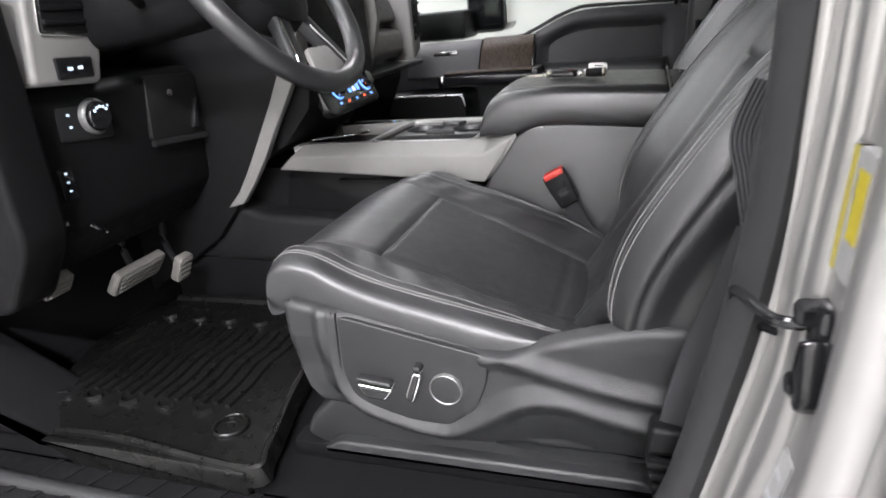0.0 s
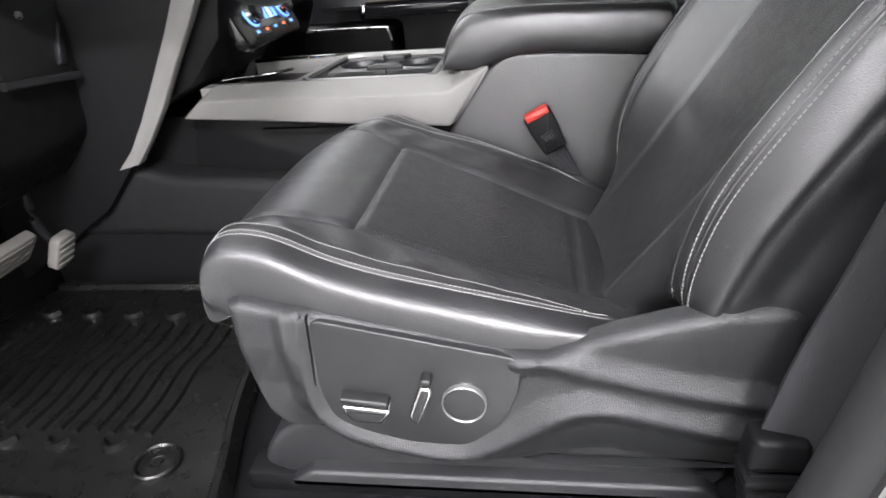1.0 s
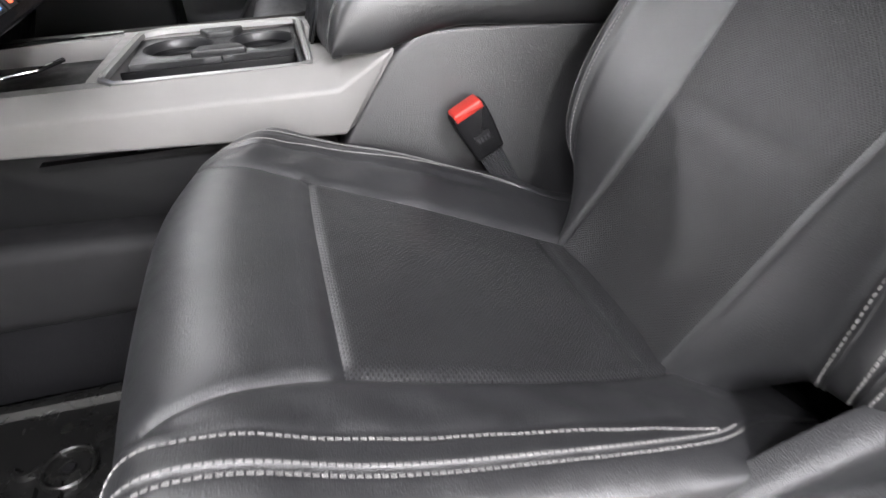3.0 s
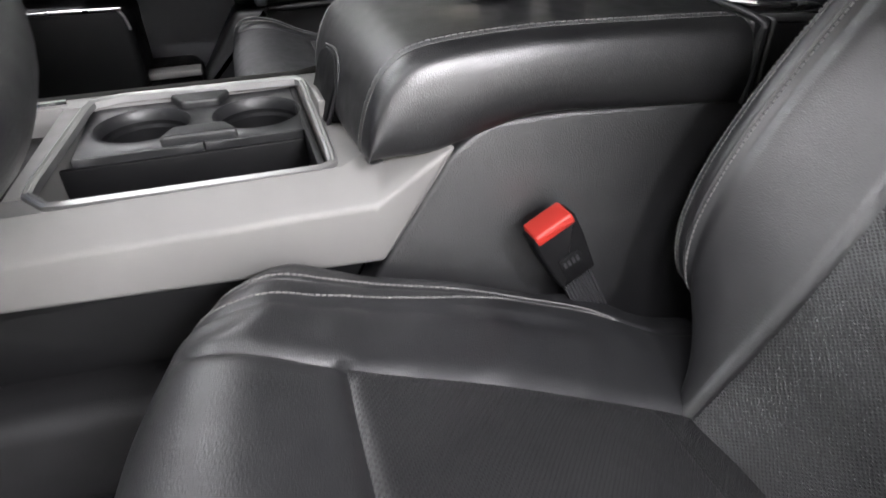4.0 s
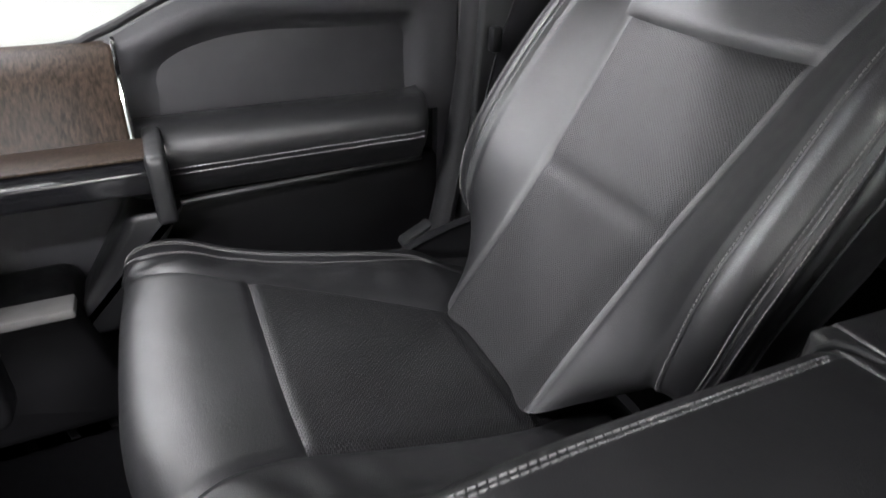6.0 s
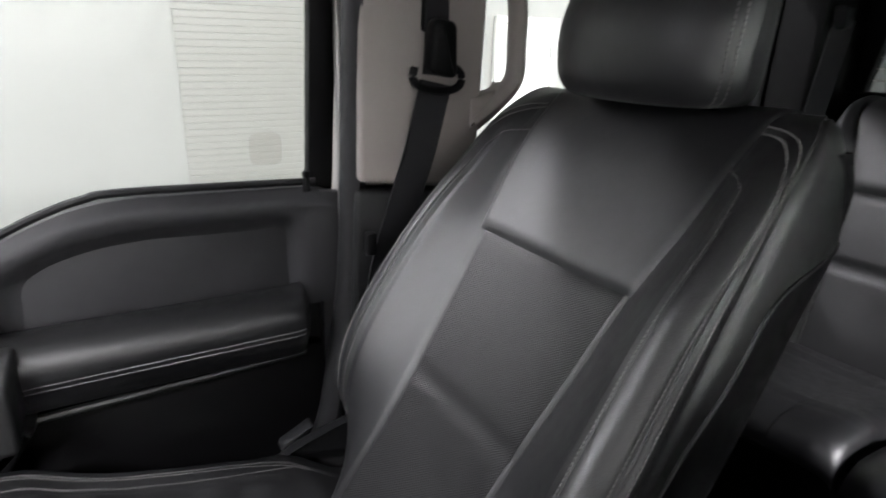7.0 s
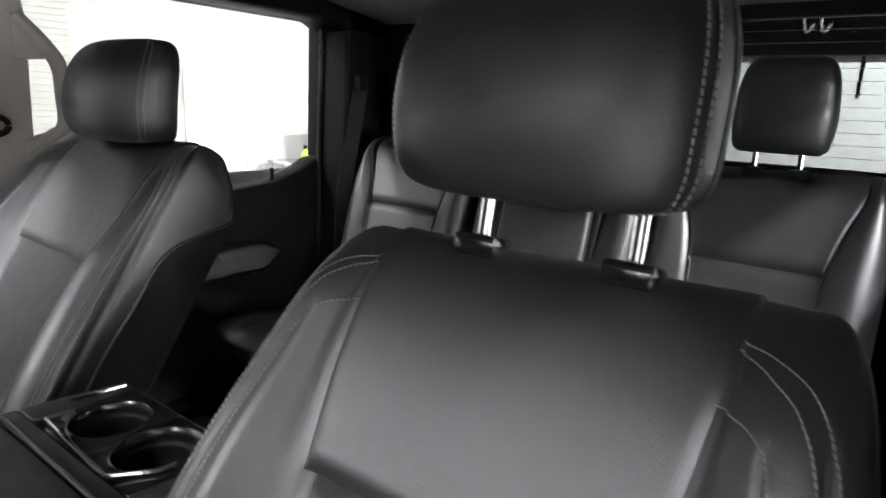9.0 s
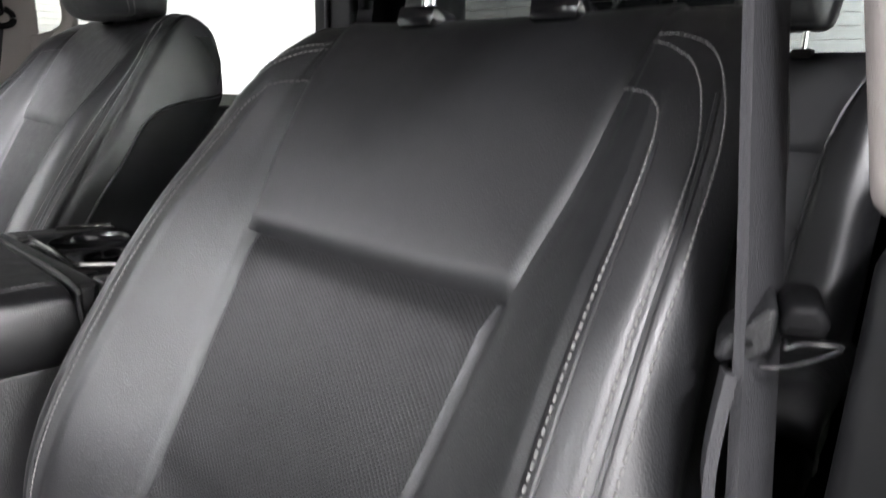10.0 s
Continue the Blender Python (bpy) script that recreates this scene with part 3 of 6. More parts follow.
    stitches(lines, back, pitch=0.0052, long=0.0036, wide=0.0008, high=0.0009)
    for e in both:
        out = 0.020 if e > 0 and side > 0 else 0.0
        for o, end in ((0.2325 + out, top - 0.10), (0.2072, seam + 0.10)):
            part("welt", tube([p - n * 0.0004 for p, n in line_on(t, [(0.045, e * o), (0.2, e * o), (0.35, e * o), (0.45, e * o), (end, e * (o - 0.003))], 60)], 0.0019, 6), LEATHER, back, "raised leather welt along the seam")

    # rear shell closes the back
    rear = [[place((x + fwd, y, z), True) for y, fwd in ((-0.212, -0.07), (-0.216, -0.02), (-0.195, 0.004), (0, 0.010), (0.195, 0.004), (0.216, -0.02), (0.212, -0.07))] for x, z in ((0.62, 0.40), (0.79, 0.64), (0.90, 0.82), (0.930, 0.90), (0.924, 0.93), (0.914, 0.95))]
    r = Skin(rear, [0, 1, 2, 3, 4, 5], [-3, -2, -1, 0, 1, 2, 3], 4, 4)
    r.piece("back_shell", lambda a, b: a > -1, BLACK, seat, "black moulded seat back panel")

    # headrest on two chrome posts
    posts = []
    lean = Vector((0.30, 0, 0.95)).normalized()
    for e in both:
        base = Vector(place((0.886, e * 0.0705, 0.986), True))
        esc = part("post_collar", box(-0.018, 0.018, -0.022, 0.022, -0.012, 0.008, 0.005, m=Matrix.Translation(base) @ pose(0, 0, 0, 0, 14, 0)), GLOSS, seat)
        up_post = Vector((0.16, 0, 0.987))
        part("post", tube([base - up_post * 0.04, base + up_post * (raise_head + 0.05)], 0.0068, 14), CHROME, seat, "polished chrome post")
    hb = Vector(place((0.897, 0.004, 0.970), True)) + Vector((0, 0, raise_head))
    hp = [(-0.002, -0.002, 0.55), (0.0, 0.004, 0.86), (0.012, 0.024, 0.97), (0.020, 0.06, 1.0), (0.018, 0.095, 1.0), (0.008, 0.13, 0.965), (-0.006, 0.158, 0.88), (-0.020, 0.172, 0.7), (-0.030, 0.176, 0.45)]
    n = 44
    rings = []
    for k, (fx, h, w) in enumerate(hp):
        ring = []
        depth = [0.030, 0.052, 0.060, 0.063, 0.062, 0.058, 0.048, 0.034, 0.018][k]
        for j in range(n):
            a = 2 * math.pi * j / n
            c, q = math.cos(a), math.sin(a)
            yy = 0.135 * w * math.copysign(abs(c) ** 0.55, c)
            xx = depth * math.copysign(abs(q) ** 0.7, q)
            xx += 0.018 * (abs(yy) / 0.135) ** 2 if q < 0 else 0
            off = hb + Vector((-0.042 - fx * 0.6 + xx, 0, 0)) + Vector((0.10, 0, 0.995)) * h * 0.96
            ring.append((off.x, off.y + yy, off.z))
        rings.append(ring)
    dense = catmull(np.array(rings), 5, 0)
    verts, faces = dense.reshape(-1, 3), []
    m = len(dense)
    for i in range(m - 1):
        for j in range(n):
            faces.append((i * n + j, i * n + (j + 1) % n, (i + 1) * n + (j + 1) % n, (i + 1) * n + j))
    faces += [tuple(range(n))[::-1], tuple(range((m - 1) * n, m * n))]
    head = obj("headrest", verts, faces, LEATHER, seat, smooth=60)
    lines = []
    for j in (40, 41, 25, 26):
        lines.append([(Vector(dense[i][j]), (Vector(dense[i][j]) - hb - lean * 0.09).normalized()) for i in range(2, m - 2)])
    stitches(lines, head, pitch=0.0060, long=0.0042, wide=0.0011)

    # outer side shield with its control panel, and the base on the floor
    def w(x, z):
        return (x + dx, z + dzc)

    def slab(poly, inner, outer, r=0.012, bevel=0.004, seg=3):
        a, c = yc + inner * side, yc + outer * side
        return prism(round_poly([w(*p) for p in poly], r), "y", min(a, c), max(a, c), bevel, seg)

    # side shield: a moulded face with a sunk control panel and a forked ridge running into the rear wing
    def along_line(pts, gx, gz):
        path = np.array([tuple(v)[:2] for v in smooth_path([(a, b, 0) for a, b in pts], 6)])
        near = np.full(gx.shape, 9.0)
        for a, b in zip(path, path[1:]):
            d = b - a
            u = np.clip(((gx - a[0]) * d[0] + (gz - a[1]) * d[1]) / (d @ d), 0, 1)
            near = np.minimum(near, np.hypot(gx - a[0] - u * d[0], gz - a[1] - u * d[1]))
        return near

    nu, nv = 96, 56
    xs = np.concatenate([np.linspace(0.127, 0.20, 30, endpoint=False), np.linspace(0.20, 0.656, nu - 30)])
    top_z = np.interp(xs, [0.12, 0.14, 0.209, 0.297, 0.395, 0.43, 0.46, 0.494, 0.545, 0.596, 0.640, 0.656], [0.556, 0.562, 0.547, 0.526, 0.503, 0.501, 0.511, 0.525, 0.540, 0.550, 0.553, 0.542])
    low_z = np.interp(xs, [0.127, 0.129, 0.134, 0.142, 0.157, 0.18, 0.22, 0.335, 0.41, 0.466, 0.526, 0.656], [0.545, 0.50, 0.45, 0.415, 0.392, 0.380, 0.370, 0.352, 0.342, 0.338, 0.338, 0.345])
    vv = (np.arange(nv) / (nv - 1))[None, :]
    gz = top_z[:, None] * (1 - vv) + low_z[:, None] * vv
    gx = xs[:, None] + 0 * vv
    rim_line = [(0.196, 0.56), (0.192, 0.49), (0.197, 0.432), (0.225, 0.400), (0.29, 0.379), (0.345, 0.373), (0.395, 0.398), (0.445, 0.430), (0.495, 0.438), (0.571, 0.420), (0.66, 0.404)]
    d_rim = along_line(rim_line, gx, gz)
    d_up = along_line([(0.405, 0.492), (0.432, 0.495), (0.499, 0.476), (0.559, 0.462), (0.66, 0.446)], gx, gz)
    line_z = np.interp(gx, [0.19, 0.197, 0.225, 0.29, 0.345, 0.395, 0.445, 0.495, 0.571, 0.66], [0.45, 0.432, 0.400, 0.379, 0.373, 0.398, 0.430, 0.438, 0.420, 0.404])
    deep = 0.253 + 0.012 * np.clip(1 - d_rim / 0.024, 0, 1) ** 1.15 + 0.012 * np.clip(1 - d_up / 0.022, 0, 1) ** 1.15
    deep += np.where(gx < 0.192, 0.010 * np.clip((0.192 - gx) / 0.01, 0, 1) * np.clip((gz - 0.46) / 0.05, 0, 1), 0)
    deep -= 0.028 * np.clip((line_z - 0.008 - gz) / 0.07, 0, 1) ** 1.3 * np.clip((gx - 0.14) / 0.05, 0, 1)
    deep += 0.005 * np.clip((gx - 0.44) / 0.04, 0, 1) * np.clip((gz - 0.47) / 0.05, 0, 1)
    rim = np.minimum(np.minimum(np.abs(gz - top_z[:, None]), np.abs(gz - low_z[:, None])), np.minimum(gx - 0.127, 0.656 - gx))
    curl = np.clip(1 - rim / 0.012, 0, 1)
    deep -= 0.012 * (1 - np.sqrt(np.clip(1 - curl ** 2, 0, 1)))
    verts, faces = [], []
    for a in range(-1, nu + 1):
        for b in range(-1, nv + 1):
            ia, ib = min(max(a, 0), nu - 1), min(max(b, 0), nv - 1)
            dd = deep[ia, ib] if (ia, ib) == (a, b) else 0.228 + 0.004 * float(np.clip((xs[ia] - 0.40) / 0.03, 0, 1))
            verts.append((gx[ia, ib] + dx, yc + dd * side, gz[ia, ib] + dzc))
    for a in range(nu + 1):
        for b in range(nv + 1):
            k = a * (nv + 2) + b
            faces.append((k, k + 1, k + nv + 3, k + nv + 2))
    shield = obj("side_shield", verts, faces, PLASTIC, seat, "grained charcoal plastic side shield", smooth=50)
    panel = part("control_panel", slab([(0.206, 0.541), (0.409, 0.497), (0.405, 0.458), (0.388, 0.416), (0.350, 0.386), (0.28, 0.389), (0.218, 0.407), (0.203, 0.455)], 0.22, 0.2585, 0.012, 0.002), SMOOTHPLASTIC, shield, "smooth charcoal seat control panel")
    for k in range(2):
        part("panel_joint", slab([(0.1985 + k * 0.0055, 0.546 - k * 0.001), (0.2005 + k * 0.0055, 0.546 - k * 0.001), (0.1965 + k * 0.0055, 0.462), (0.1945 + k * 0.0055, 0.462)], 0.25, 0.2605, 0.0004, 0.0006), BLACK, shield)
    if side < 0:
        def button(name, poly, deep, mat, label=""):
            return part(name, slab(poly, 0.255, deep, 0.004, 0.003), mat, panel, label)

        slide = [(0.2275, 0.447), (0.277, 0.442), (0.277, 0.437), (0.267, 0.423), (0.239, 0.425), (0.231, 0.435)]
        button("slide_switch", slide, 0.2715, CHROME, "chrome edged seat slide switch")
        button("slide_switch_face", inset(slide, 0.0022), 0.2725, SMOOTHPLASTIC)
        button("slide_switch_top", [(0.227, 0.457), (0.276, 0.452), (0.277, 0.444), (0.228, 0.449)], 0.2725, SMOOTHPLASTIC)
        recline = [(0.310, 0.472), (0.321, 0.471), (0.321, 0.462), (0.308, 0.426), (0.301, 0.424), (0.2955, 0.434)]
        button("recline_switch", recline, 0.2715, CHROME, "chrome edged recline switch")
        button("recline_switch_face", inset(recline, 0.0018), 0.2725, SMOOTHPLASTIC)
        button("recline_switch_top", [(0.311, 0.482), (0.322, 0.481), (0.322, 0.473), (0.310, 0.473)], 0.2725, SMOOTHPLASTIC)
        spin = pose(0, 0, 0, 90, 0, 0)
        at = Matrix.Translation((0.351 + dx, yc - 0.2575, 0.446 + dzc)) @ spin
        part("lumbar_ring", disc([(0.0222, 0.0), (0.0222, 0.007), (0.0214, 0.008), (0.0206, 0.007), (0.0206, 0.003)], at, 40), RINGMETAL, panel, "chrome ring of the lumbar control")
        part("lumbar_pad", disc([(0.0204, 0.0), (0.0204, 0.006), (0.017, 0.0072), (0.004, 0.0062)], at, 36), SMOOTHPLASTIC, panel)
    part("seat_base", slab([(0.105, 0.335), (0.20, 0.42), (0.60, 0.42), (0.63, 0.30), (0.56, 0.275), (0.15, 0.275), (0.090, 0.30)], -0.20, 0.215, 0.02, 0.01), PLASTIC, seat, "charcoal plastic seat base cover")
    for e in (-0.18, 0.20):
        part("seat_rail", box(0.07 + dx, 0.74 + dx, yc + e * side - 0.022, yc + e * side + 0.022, 0.262, 0.292, 0.006), BLACK, seat)
    if side < 0:
        part("rail_cover", slab([(0.13, 0.292), (0.16, 0.312), (0.60, 0.312), (0.62, 0.292)], 0.19, 0.235, 0.008, 0.005), PLASTIC, seat)
    part("pan", slab([(0.14, 0.50), (0.40, 0.46), (0.62, 0.44), (0.66, 0.40), (0.15, 0.40)], -0.21, 0.20, 0.02, 0.01), BLACK, seat)
    return seat, shield, place, w, s, t


driver, d_shield, d_place, d_w, d_cush, d_back = front_seat(-1, 0.0, 0.0, 0.0, -0.432, 0.070, "black leather driver seat with grey contrast stitching")
passenger, p_shield, p_place, p_w, p_cush, p_back = front_seat(1, 0.102, -0.007, 0.045, 0.446, 0.012, "black leather passenger seat with grey contrast stitching")

# ---- cab shell ----
driver_pillar = None
structure(part("cab_floor", box(-0.85, 1.95, -0.745, 0.80, 0.22, 0.262, 0), CARPET, smooth=0), "black carpeted cab floor", "floor")
structure(part("firewall", prism([(-0.85, 0.25), (-0.62, 0.26), (-0.80, 0.55), (-0.85, 1.0), (-0.95, 1.0), (-0.95, 0.25)], "y", -0.745, 0.80, 0), CARPET, smooth=0), "dark carpeted footwell bulkhead", "wall")
structure(part("ceiling_cab", prism([(0.12, 1.375), (0.25, 1.395), (1.6, 1.395), (1.96, 1.345), (1.96, 1.42), (0.12, 1.42)], "y", -0.74, 0.74, 0.01), HEADCLOTH), "grey cloth headliner over the cab", "ceiling")
structure(part("underbody", box(-0.80, 1.90, -0.74, 0.74, GROUND, 0.21, 0.02), BLACK), "plain dark truck underbody on the workshop floor", "underbody")
for s, nm in ((-1, "driver"), (1, "passenger")):
    def sbox(x0, x1, a, b, z0, z1, bv=0.006):
        return box(x0, x1, min(s * a, s * b), max(s * a, s * b), z0, z1, bv)

    def sprism(poly, a, b, bv=0.006, seg=2, m=None):
        return prism(poly, "y", min(s * a, s * b), max(s * a, s * b), bv, seg, m=m)

    structure(part("sill_" + nm, sbox(-0.85, 1.95, 0.745, 0.95, 0.0, 0.245, 0.02), PAINT), "silver painted body sill under the door opening", "sill")
    plate = empty("sill_plate", "ribbed black plastic scuff plate on the door sill", "sill plate", kind="structure")
    part("plate", sbox(-0.70, 0.66, 0.735, 0.835, 0.245, 0.262, 0.006), SCUFF, plate)
    part("rear_plate", sbox(0.95, 1.74, 0.735, 0.905, 0.2455, 0.262, 0.006), SCUFF, plate)
    for k in range(9):
        part("rib", prism([(-0.33 + k * 0.055, s * 0.745), (-0.318 + k * 0.055, s * 0.745), (-0.348 + k * 0.055, s * 0.825), (-0.36 + k * 0.055, s * 0.825)], "z", 0.262, 0.2655, 0.001), SCUFF, plate)
    structure(part("roof_rail_" + nm, sprism([(-0.62, 1.0), (0.12, 1.335), (1.72, 1.335), (1.80, 1.30), (1.98, 1.30), (1.98, 1.42), (0.10, 1.43), (-0.74, 1.02)], 0.72, 0.86, 0.012), BLACK), "dark roof rail above the doors", "trim")
    # B pillar: painted body, seal, trims
    xo = 0.0 if s < 0 else 0.035
    pil = empty("pillar_" + nm, "silver B pillar with taupe upper and charcoal lower trim", "pillar", kind="structure")
    driver_pillar = pil if s < 0 else driver_pillar
    part("pillar_body", sprism(round_poly([(0.585, 0.20), (0.628 + xo, 0.36), (0.652 + xo, 0.44), (0.672 + xo, 0.53), (0.690 + xo, 0.62), (0.700 + xo, 0.75), (0.706 + xo, 0.86), (0.712 + xo, 1.40), (0.90, 1.40), (0.90, 0.20)], 0.012), 0.79 if s < 0 else 0.80, 0.975, 0.012, 3), PAINT, pil, "silver painted pillar body")
    inner = 0.735 if s < 0 else 0.755
    lean_in = Matrix(((1, 0, 0, 0), (0, 1, 0.2, -0.176), (0, 0, 1, 0), (0, 0, 0, 1)))
    part("upper_trim", sprism(round_poly([(0.715 + xo * 0.3, 0.885), (0.93, 0.865), (0.945, 1.24), (0.925, 1.40), (0.722 + xo * 0.3, 1.40)], 0.012), inner, 0.80, 0.008, 3, m=lean_in if s < 0 else None), TRIMCLOTH, pil, "taupe plastic upper pillar trim")
    part("lower_trim", sprism(round_poly([(0.712 + xo * 0.3, 0.875), (0.94, 0.855), (0.96, 0.30), (0.70, 0.27)], 0.012), inner + 0.004, 0.80, 0.008, 3), SMOOTHPLASTIC, pil, "charcoal lower pillar trim")
    part("belt_slot", sprism(round_poly([(0.825, 1.10), (0.865, 1.10), (0.868, 1.235), (0.828, 1.235)], 0.008), inner - 0.0025, inner + 0.03, 0.002, m=lean_in if s < 0 else None), BLACK, pil)
    seal_path = [(0.30, s * 0.795, 0.258), (0.50, s * 0.795, 0.27), (0.585, s * 0.797, 0.32), (0.624 + xo * 0.6, s * 0.797, 0.40), (0.643 + xo, s * 0.797, 0.47), (0.663 + xo, s * 0.797, 0.57), (0.680 + xo, s * 0.797, 0.67), (0.692 + xo, s * 0.795, 0.80), (0.700 + xo, s * 0.785, 1.10), (0.705 + xo, s * 0.765, 1.36)]
    structure(part("door_seal_" + nm, sweep(smooth_path(seal_path, 8), circle(0.019, 12, 0.028), up=(0, 1, 0)), SEAL), "black rubber door opening seal", "seal")
    front_seal = [(-0.62, s * 0.80, 0.95), (-0.66, s * 0.80, 0.6), (-0.66, s * 0.80, 0.42), (-0.58, s * 0.80, 0.30), (-0.42, s * 0.80, 0.262), (0.30, s * 0.797, 0.258)]
    structure(part("front_seal_" + nm, sweep(smooth_path(front_seal, 8), circle(0.014, 12), up=(0, 1, 0)), SEAL), "black rubber seal round the door opening", "seal")
    structure(part("hinge_pillar_" + nm, sprism([(-0.95, 0.0), (-0.68, 0.0), (-0.66, 0.30), (-0.70, 1.05), (-0.95, 1.05)], 0.76, 0.90, 0.01), BLACK), "dark front hinge pillar", "pillar")
    # rear door with its window, and the C pillar
    rd = empty("rear_door", "black rear door panel with armrest under a clear window", "door", group="rear doors")
    part("door_panel", sprism(round_poly([(0.95, 0.28), (1.72, 0.28), (1.80, 0.50), (1.83, 0.93), (1.755, 0.925), (1.70, 0.895), (1.60, 0.862), (1.45, 0.85), (0.95, 0.865)], 0.02), 0.83, 0.91, 0.01, 3), BLACK, rd)
    part("outer_skin", sprism([(0.735, 0.15), (1.85, 0.15), (1.90, 0.88), (0.735, 0.88)], 0.985, 1.005, 0.006), PAINT, rd)
    part("armrest", sprism(round_poly([(1.05, 0.62), (1.50, 0.62), (1.56, 0.67), (1.50, 0.70), (1.05, 0.69)], 0.02), 0.76, 0.84, 0.012, 3), VINYL, rd)
    part("wood_inlay", sprism(round_poly([(1.06, 0.71), (1.20, 0.71), (1.20, 0.83), (1.06, 0.83)], 0.01), 0.818, 0.84, 0.006), WOOD, rd, "dark walnut inlay")
    part("door_pull", sprism(round_poly([(1.18, 0.672), (1.34, 0.672), (1.34, 0.688), (1.18, 0.688)], 0.006), 0.748, 0.77, 0.004), CHROME, rd, "chrome door pull")
    part("lock_pin", disc([(0.006, 0), (0.006, 0.02), (0.004, 0.024), (0.007, 0.028), (0.007, 0.034), (0.002, 0.036)], pose(1.60, s * 0.86, 0.865), 10), BLACK, rd)
    part("window_frame", sprism([(1.765, 0.93), (1.80, 0.93), (1.815, 1.37), (0.93, 1.37), (0.93, 1.335), (1.74, 1.335), (1.775, 1.32)], 0.835, 0.89, 0.006), BLACK, rd)
    gl = part("window_glass", sprism([(0.92, 0.84), (1.80, 0.84), (1.80, 1.36), (0.92, 1.36)], 0.872, 0.876, 0), GLASS, rd, smooth=0)
    gl.visible_shadow = False
    cp = structure(part("c_pillar_" + nm, sprism(round_poly([(1.775, 0.25), (1.98, 0.25), (1.98, 1.40), (1.80, 1.40), (1.782, 1.34), (1.77, 0.93)], 0.02), 0.72, 0.86, 0.015, 3), BLACK), "black rear corner pillar trim", "pillar")
    for dxx in (0.0, 0.018, 0.036):
        part("pillar_seal", tube(smooth_path([(1.75 + dxx, s * 0.832, 0.30), (1.762 + dxx, s * 0.832, 0.90), (1.772 + dxx, s * 0.825, 1.30), (1.74 + dxx, s * 0.815, 1.345)], 6), 0.008, 8), SEAL, cp)

# silver-side hardware on the driver's pillar
striker = empty("door_striker", "black steel door striker and latch on the silver pillar", "door striker")
part("loop", tube(smooth_path([(0.696, -0.842, 0.640), (0.680, -0.815, 0.634), (0.668, -0.805, 0.640), (0.662, -0.812, 0.662), (0.664, -0.865, 0.680), (0.672, -0.915, 0.690), (0.695, -0.925, 0.692)], 6), 0.0046, 10), GLOSS, striker)
part("plate", box(0.688, 0.704, -0.952, -0.915, 0.640, 0.716, 0.008), GLOSS, striker)
part("latch_arm", prism(round_poly([(-0.966, 0.655), (-0.950, 0.640), (-0.934, 0.655), (-0.940, 0.690), (-0.958, 0.700)], 0.006), "x", 0.680, 0.698, 0.005), GLOSS, striker)
for zz in (0.652, 0.706):
    part("bolt", disc([(0.010, 0), (0.010, 0.008), (0.006, 0.011)], pose(0.690, -0.934, zz, 0, -90, 0), 6), GLOSS, striker)
lab = empty("warning_label", "yellow and white warning label on the silver pillar", "label")
face = lambda d0, d1, z0, z1: [(0.7005 + (z - 0.75) * 0.055 - d, z) for d, z in ((d0, z0), (d0, z1), (d1, z1), (d1, z0))]
part("sheet", prism(face(0.0, 0.0075, 0.742, 0.815), "y", -0.976, -0.938, 0.0), LABEL, lab, smooth=0)
part("stripe", prism(face(0.0005, 0.0080, 0.742, 0.815), "y", -0.947, -0.941, 0.0), YELLOW, lab, "yellow stripe", smooth=0)
part("field", prism(face(0.0005, 0.0080, 0.765, 0.805), "y", -0.972, -0.955, 0.0), YELLOW, lab, "yellow panel", smooth=0)
lab2 = empty("tyre_label", "pale printed tyre label on the silver pillar", "label")
part("sheet", prism([(0.6575, 0.47), (0.6845, 0.60), (0.6875, 0.60), (0.6605, 0.47)], "y", -0.955, -0.905, 0.0), LABEL, lab2, smooth=0)
for k in range(5):
    part("print_bar", prism([(0.6632 + k * 0.0042, 0.500 + k * 0.020), (0.6640 + k * 0.0042, 0.504 + k * 0.020), (0.6655 + k * 0.0042, 0.504 + k * 0.020), (0.6647 + k * 0.0042, 0.500 + k * 0.020)], "y", -0.948, -0.915 - 0.006 * (k % 2), 0.0), plain("label_ink", (0.25, 0.25, 0.26), 0.7), lab2, smooth=0)

for yy, rr, xx in ((-0.812, 0.011, 0.0), (-0.868, 0.006, 0.001), (-0.922, 0.010, -0.001), (-0.992, 0.016, 0.004)):
    part("pillar_fold", sweep(smooth_path([(0.588 + xx, yy, 0.22), (0.628 + xx, yy, 0.36), (0.652 + xx, yy, 0.44), (0.672 + xx, yy, 0.53), (0.690 + xx, yy, 0.62), (0.700 + xx, yy, 0.75), (0.706 + xx, yy, 0.9), (0.710 + xx, yy + 0.02, 1.38)], 8), circle(rr, 14), up=(0, 1, 0)), PAINT, driver_pillar)

# back wall of the cab with the sliding window
bw = empty("rear_window", "tinted sliding rear window in a black cab wall", "window", kind="structure")
part("cab_wall", box(1.96, 1.99, -0.80, 0.80, 0.22, 1.005, 0.004), BLACK, bw)
part("header", box(1.955, 1.99, -0.80, 0.80, 1.315, 1.42, 0.006), BLACK, bw)
for e in (-1, 1):
    part("jamb", prism([(e * 0.70, 1.0), (e * 0.80, 1.0), (e * 0.80, 1.33), (e * 0.64, 1.33)], "x", 1.955, 1.99, 0.006), BLACK, bw)
    part("slider_frame", box(1.955, 1.985, e * 0.175 - 0.018, e * 0.175 + 0.018, 1.0, 1.32, 0.004), BLACK, bw)
pane = part("pane", box(1.970, 1.974, -0.72, 0.72, 1.0, 1.32, 0), TINTED, bw, smooth=0)
pane.visible_shadow = False
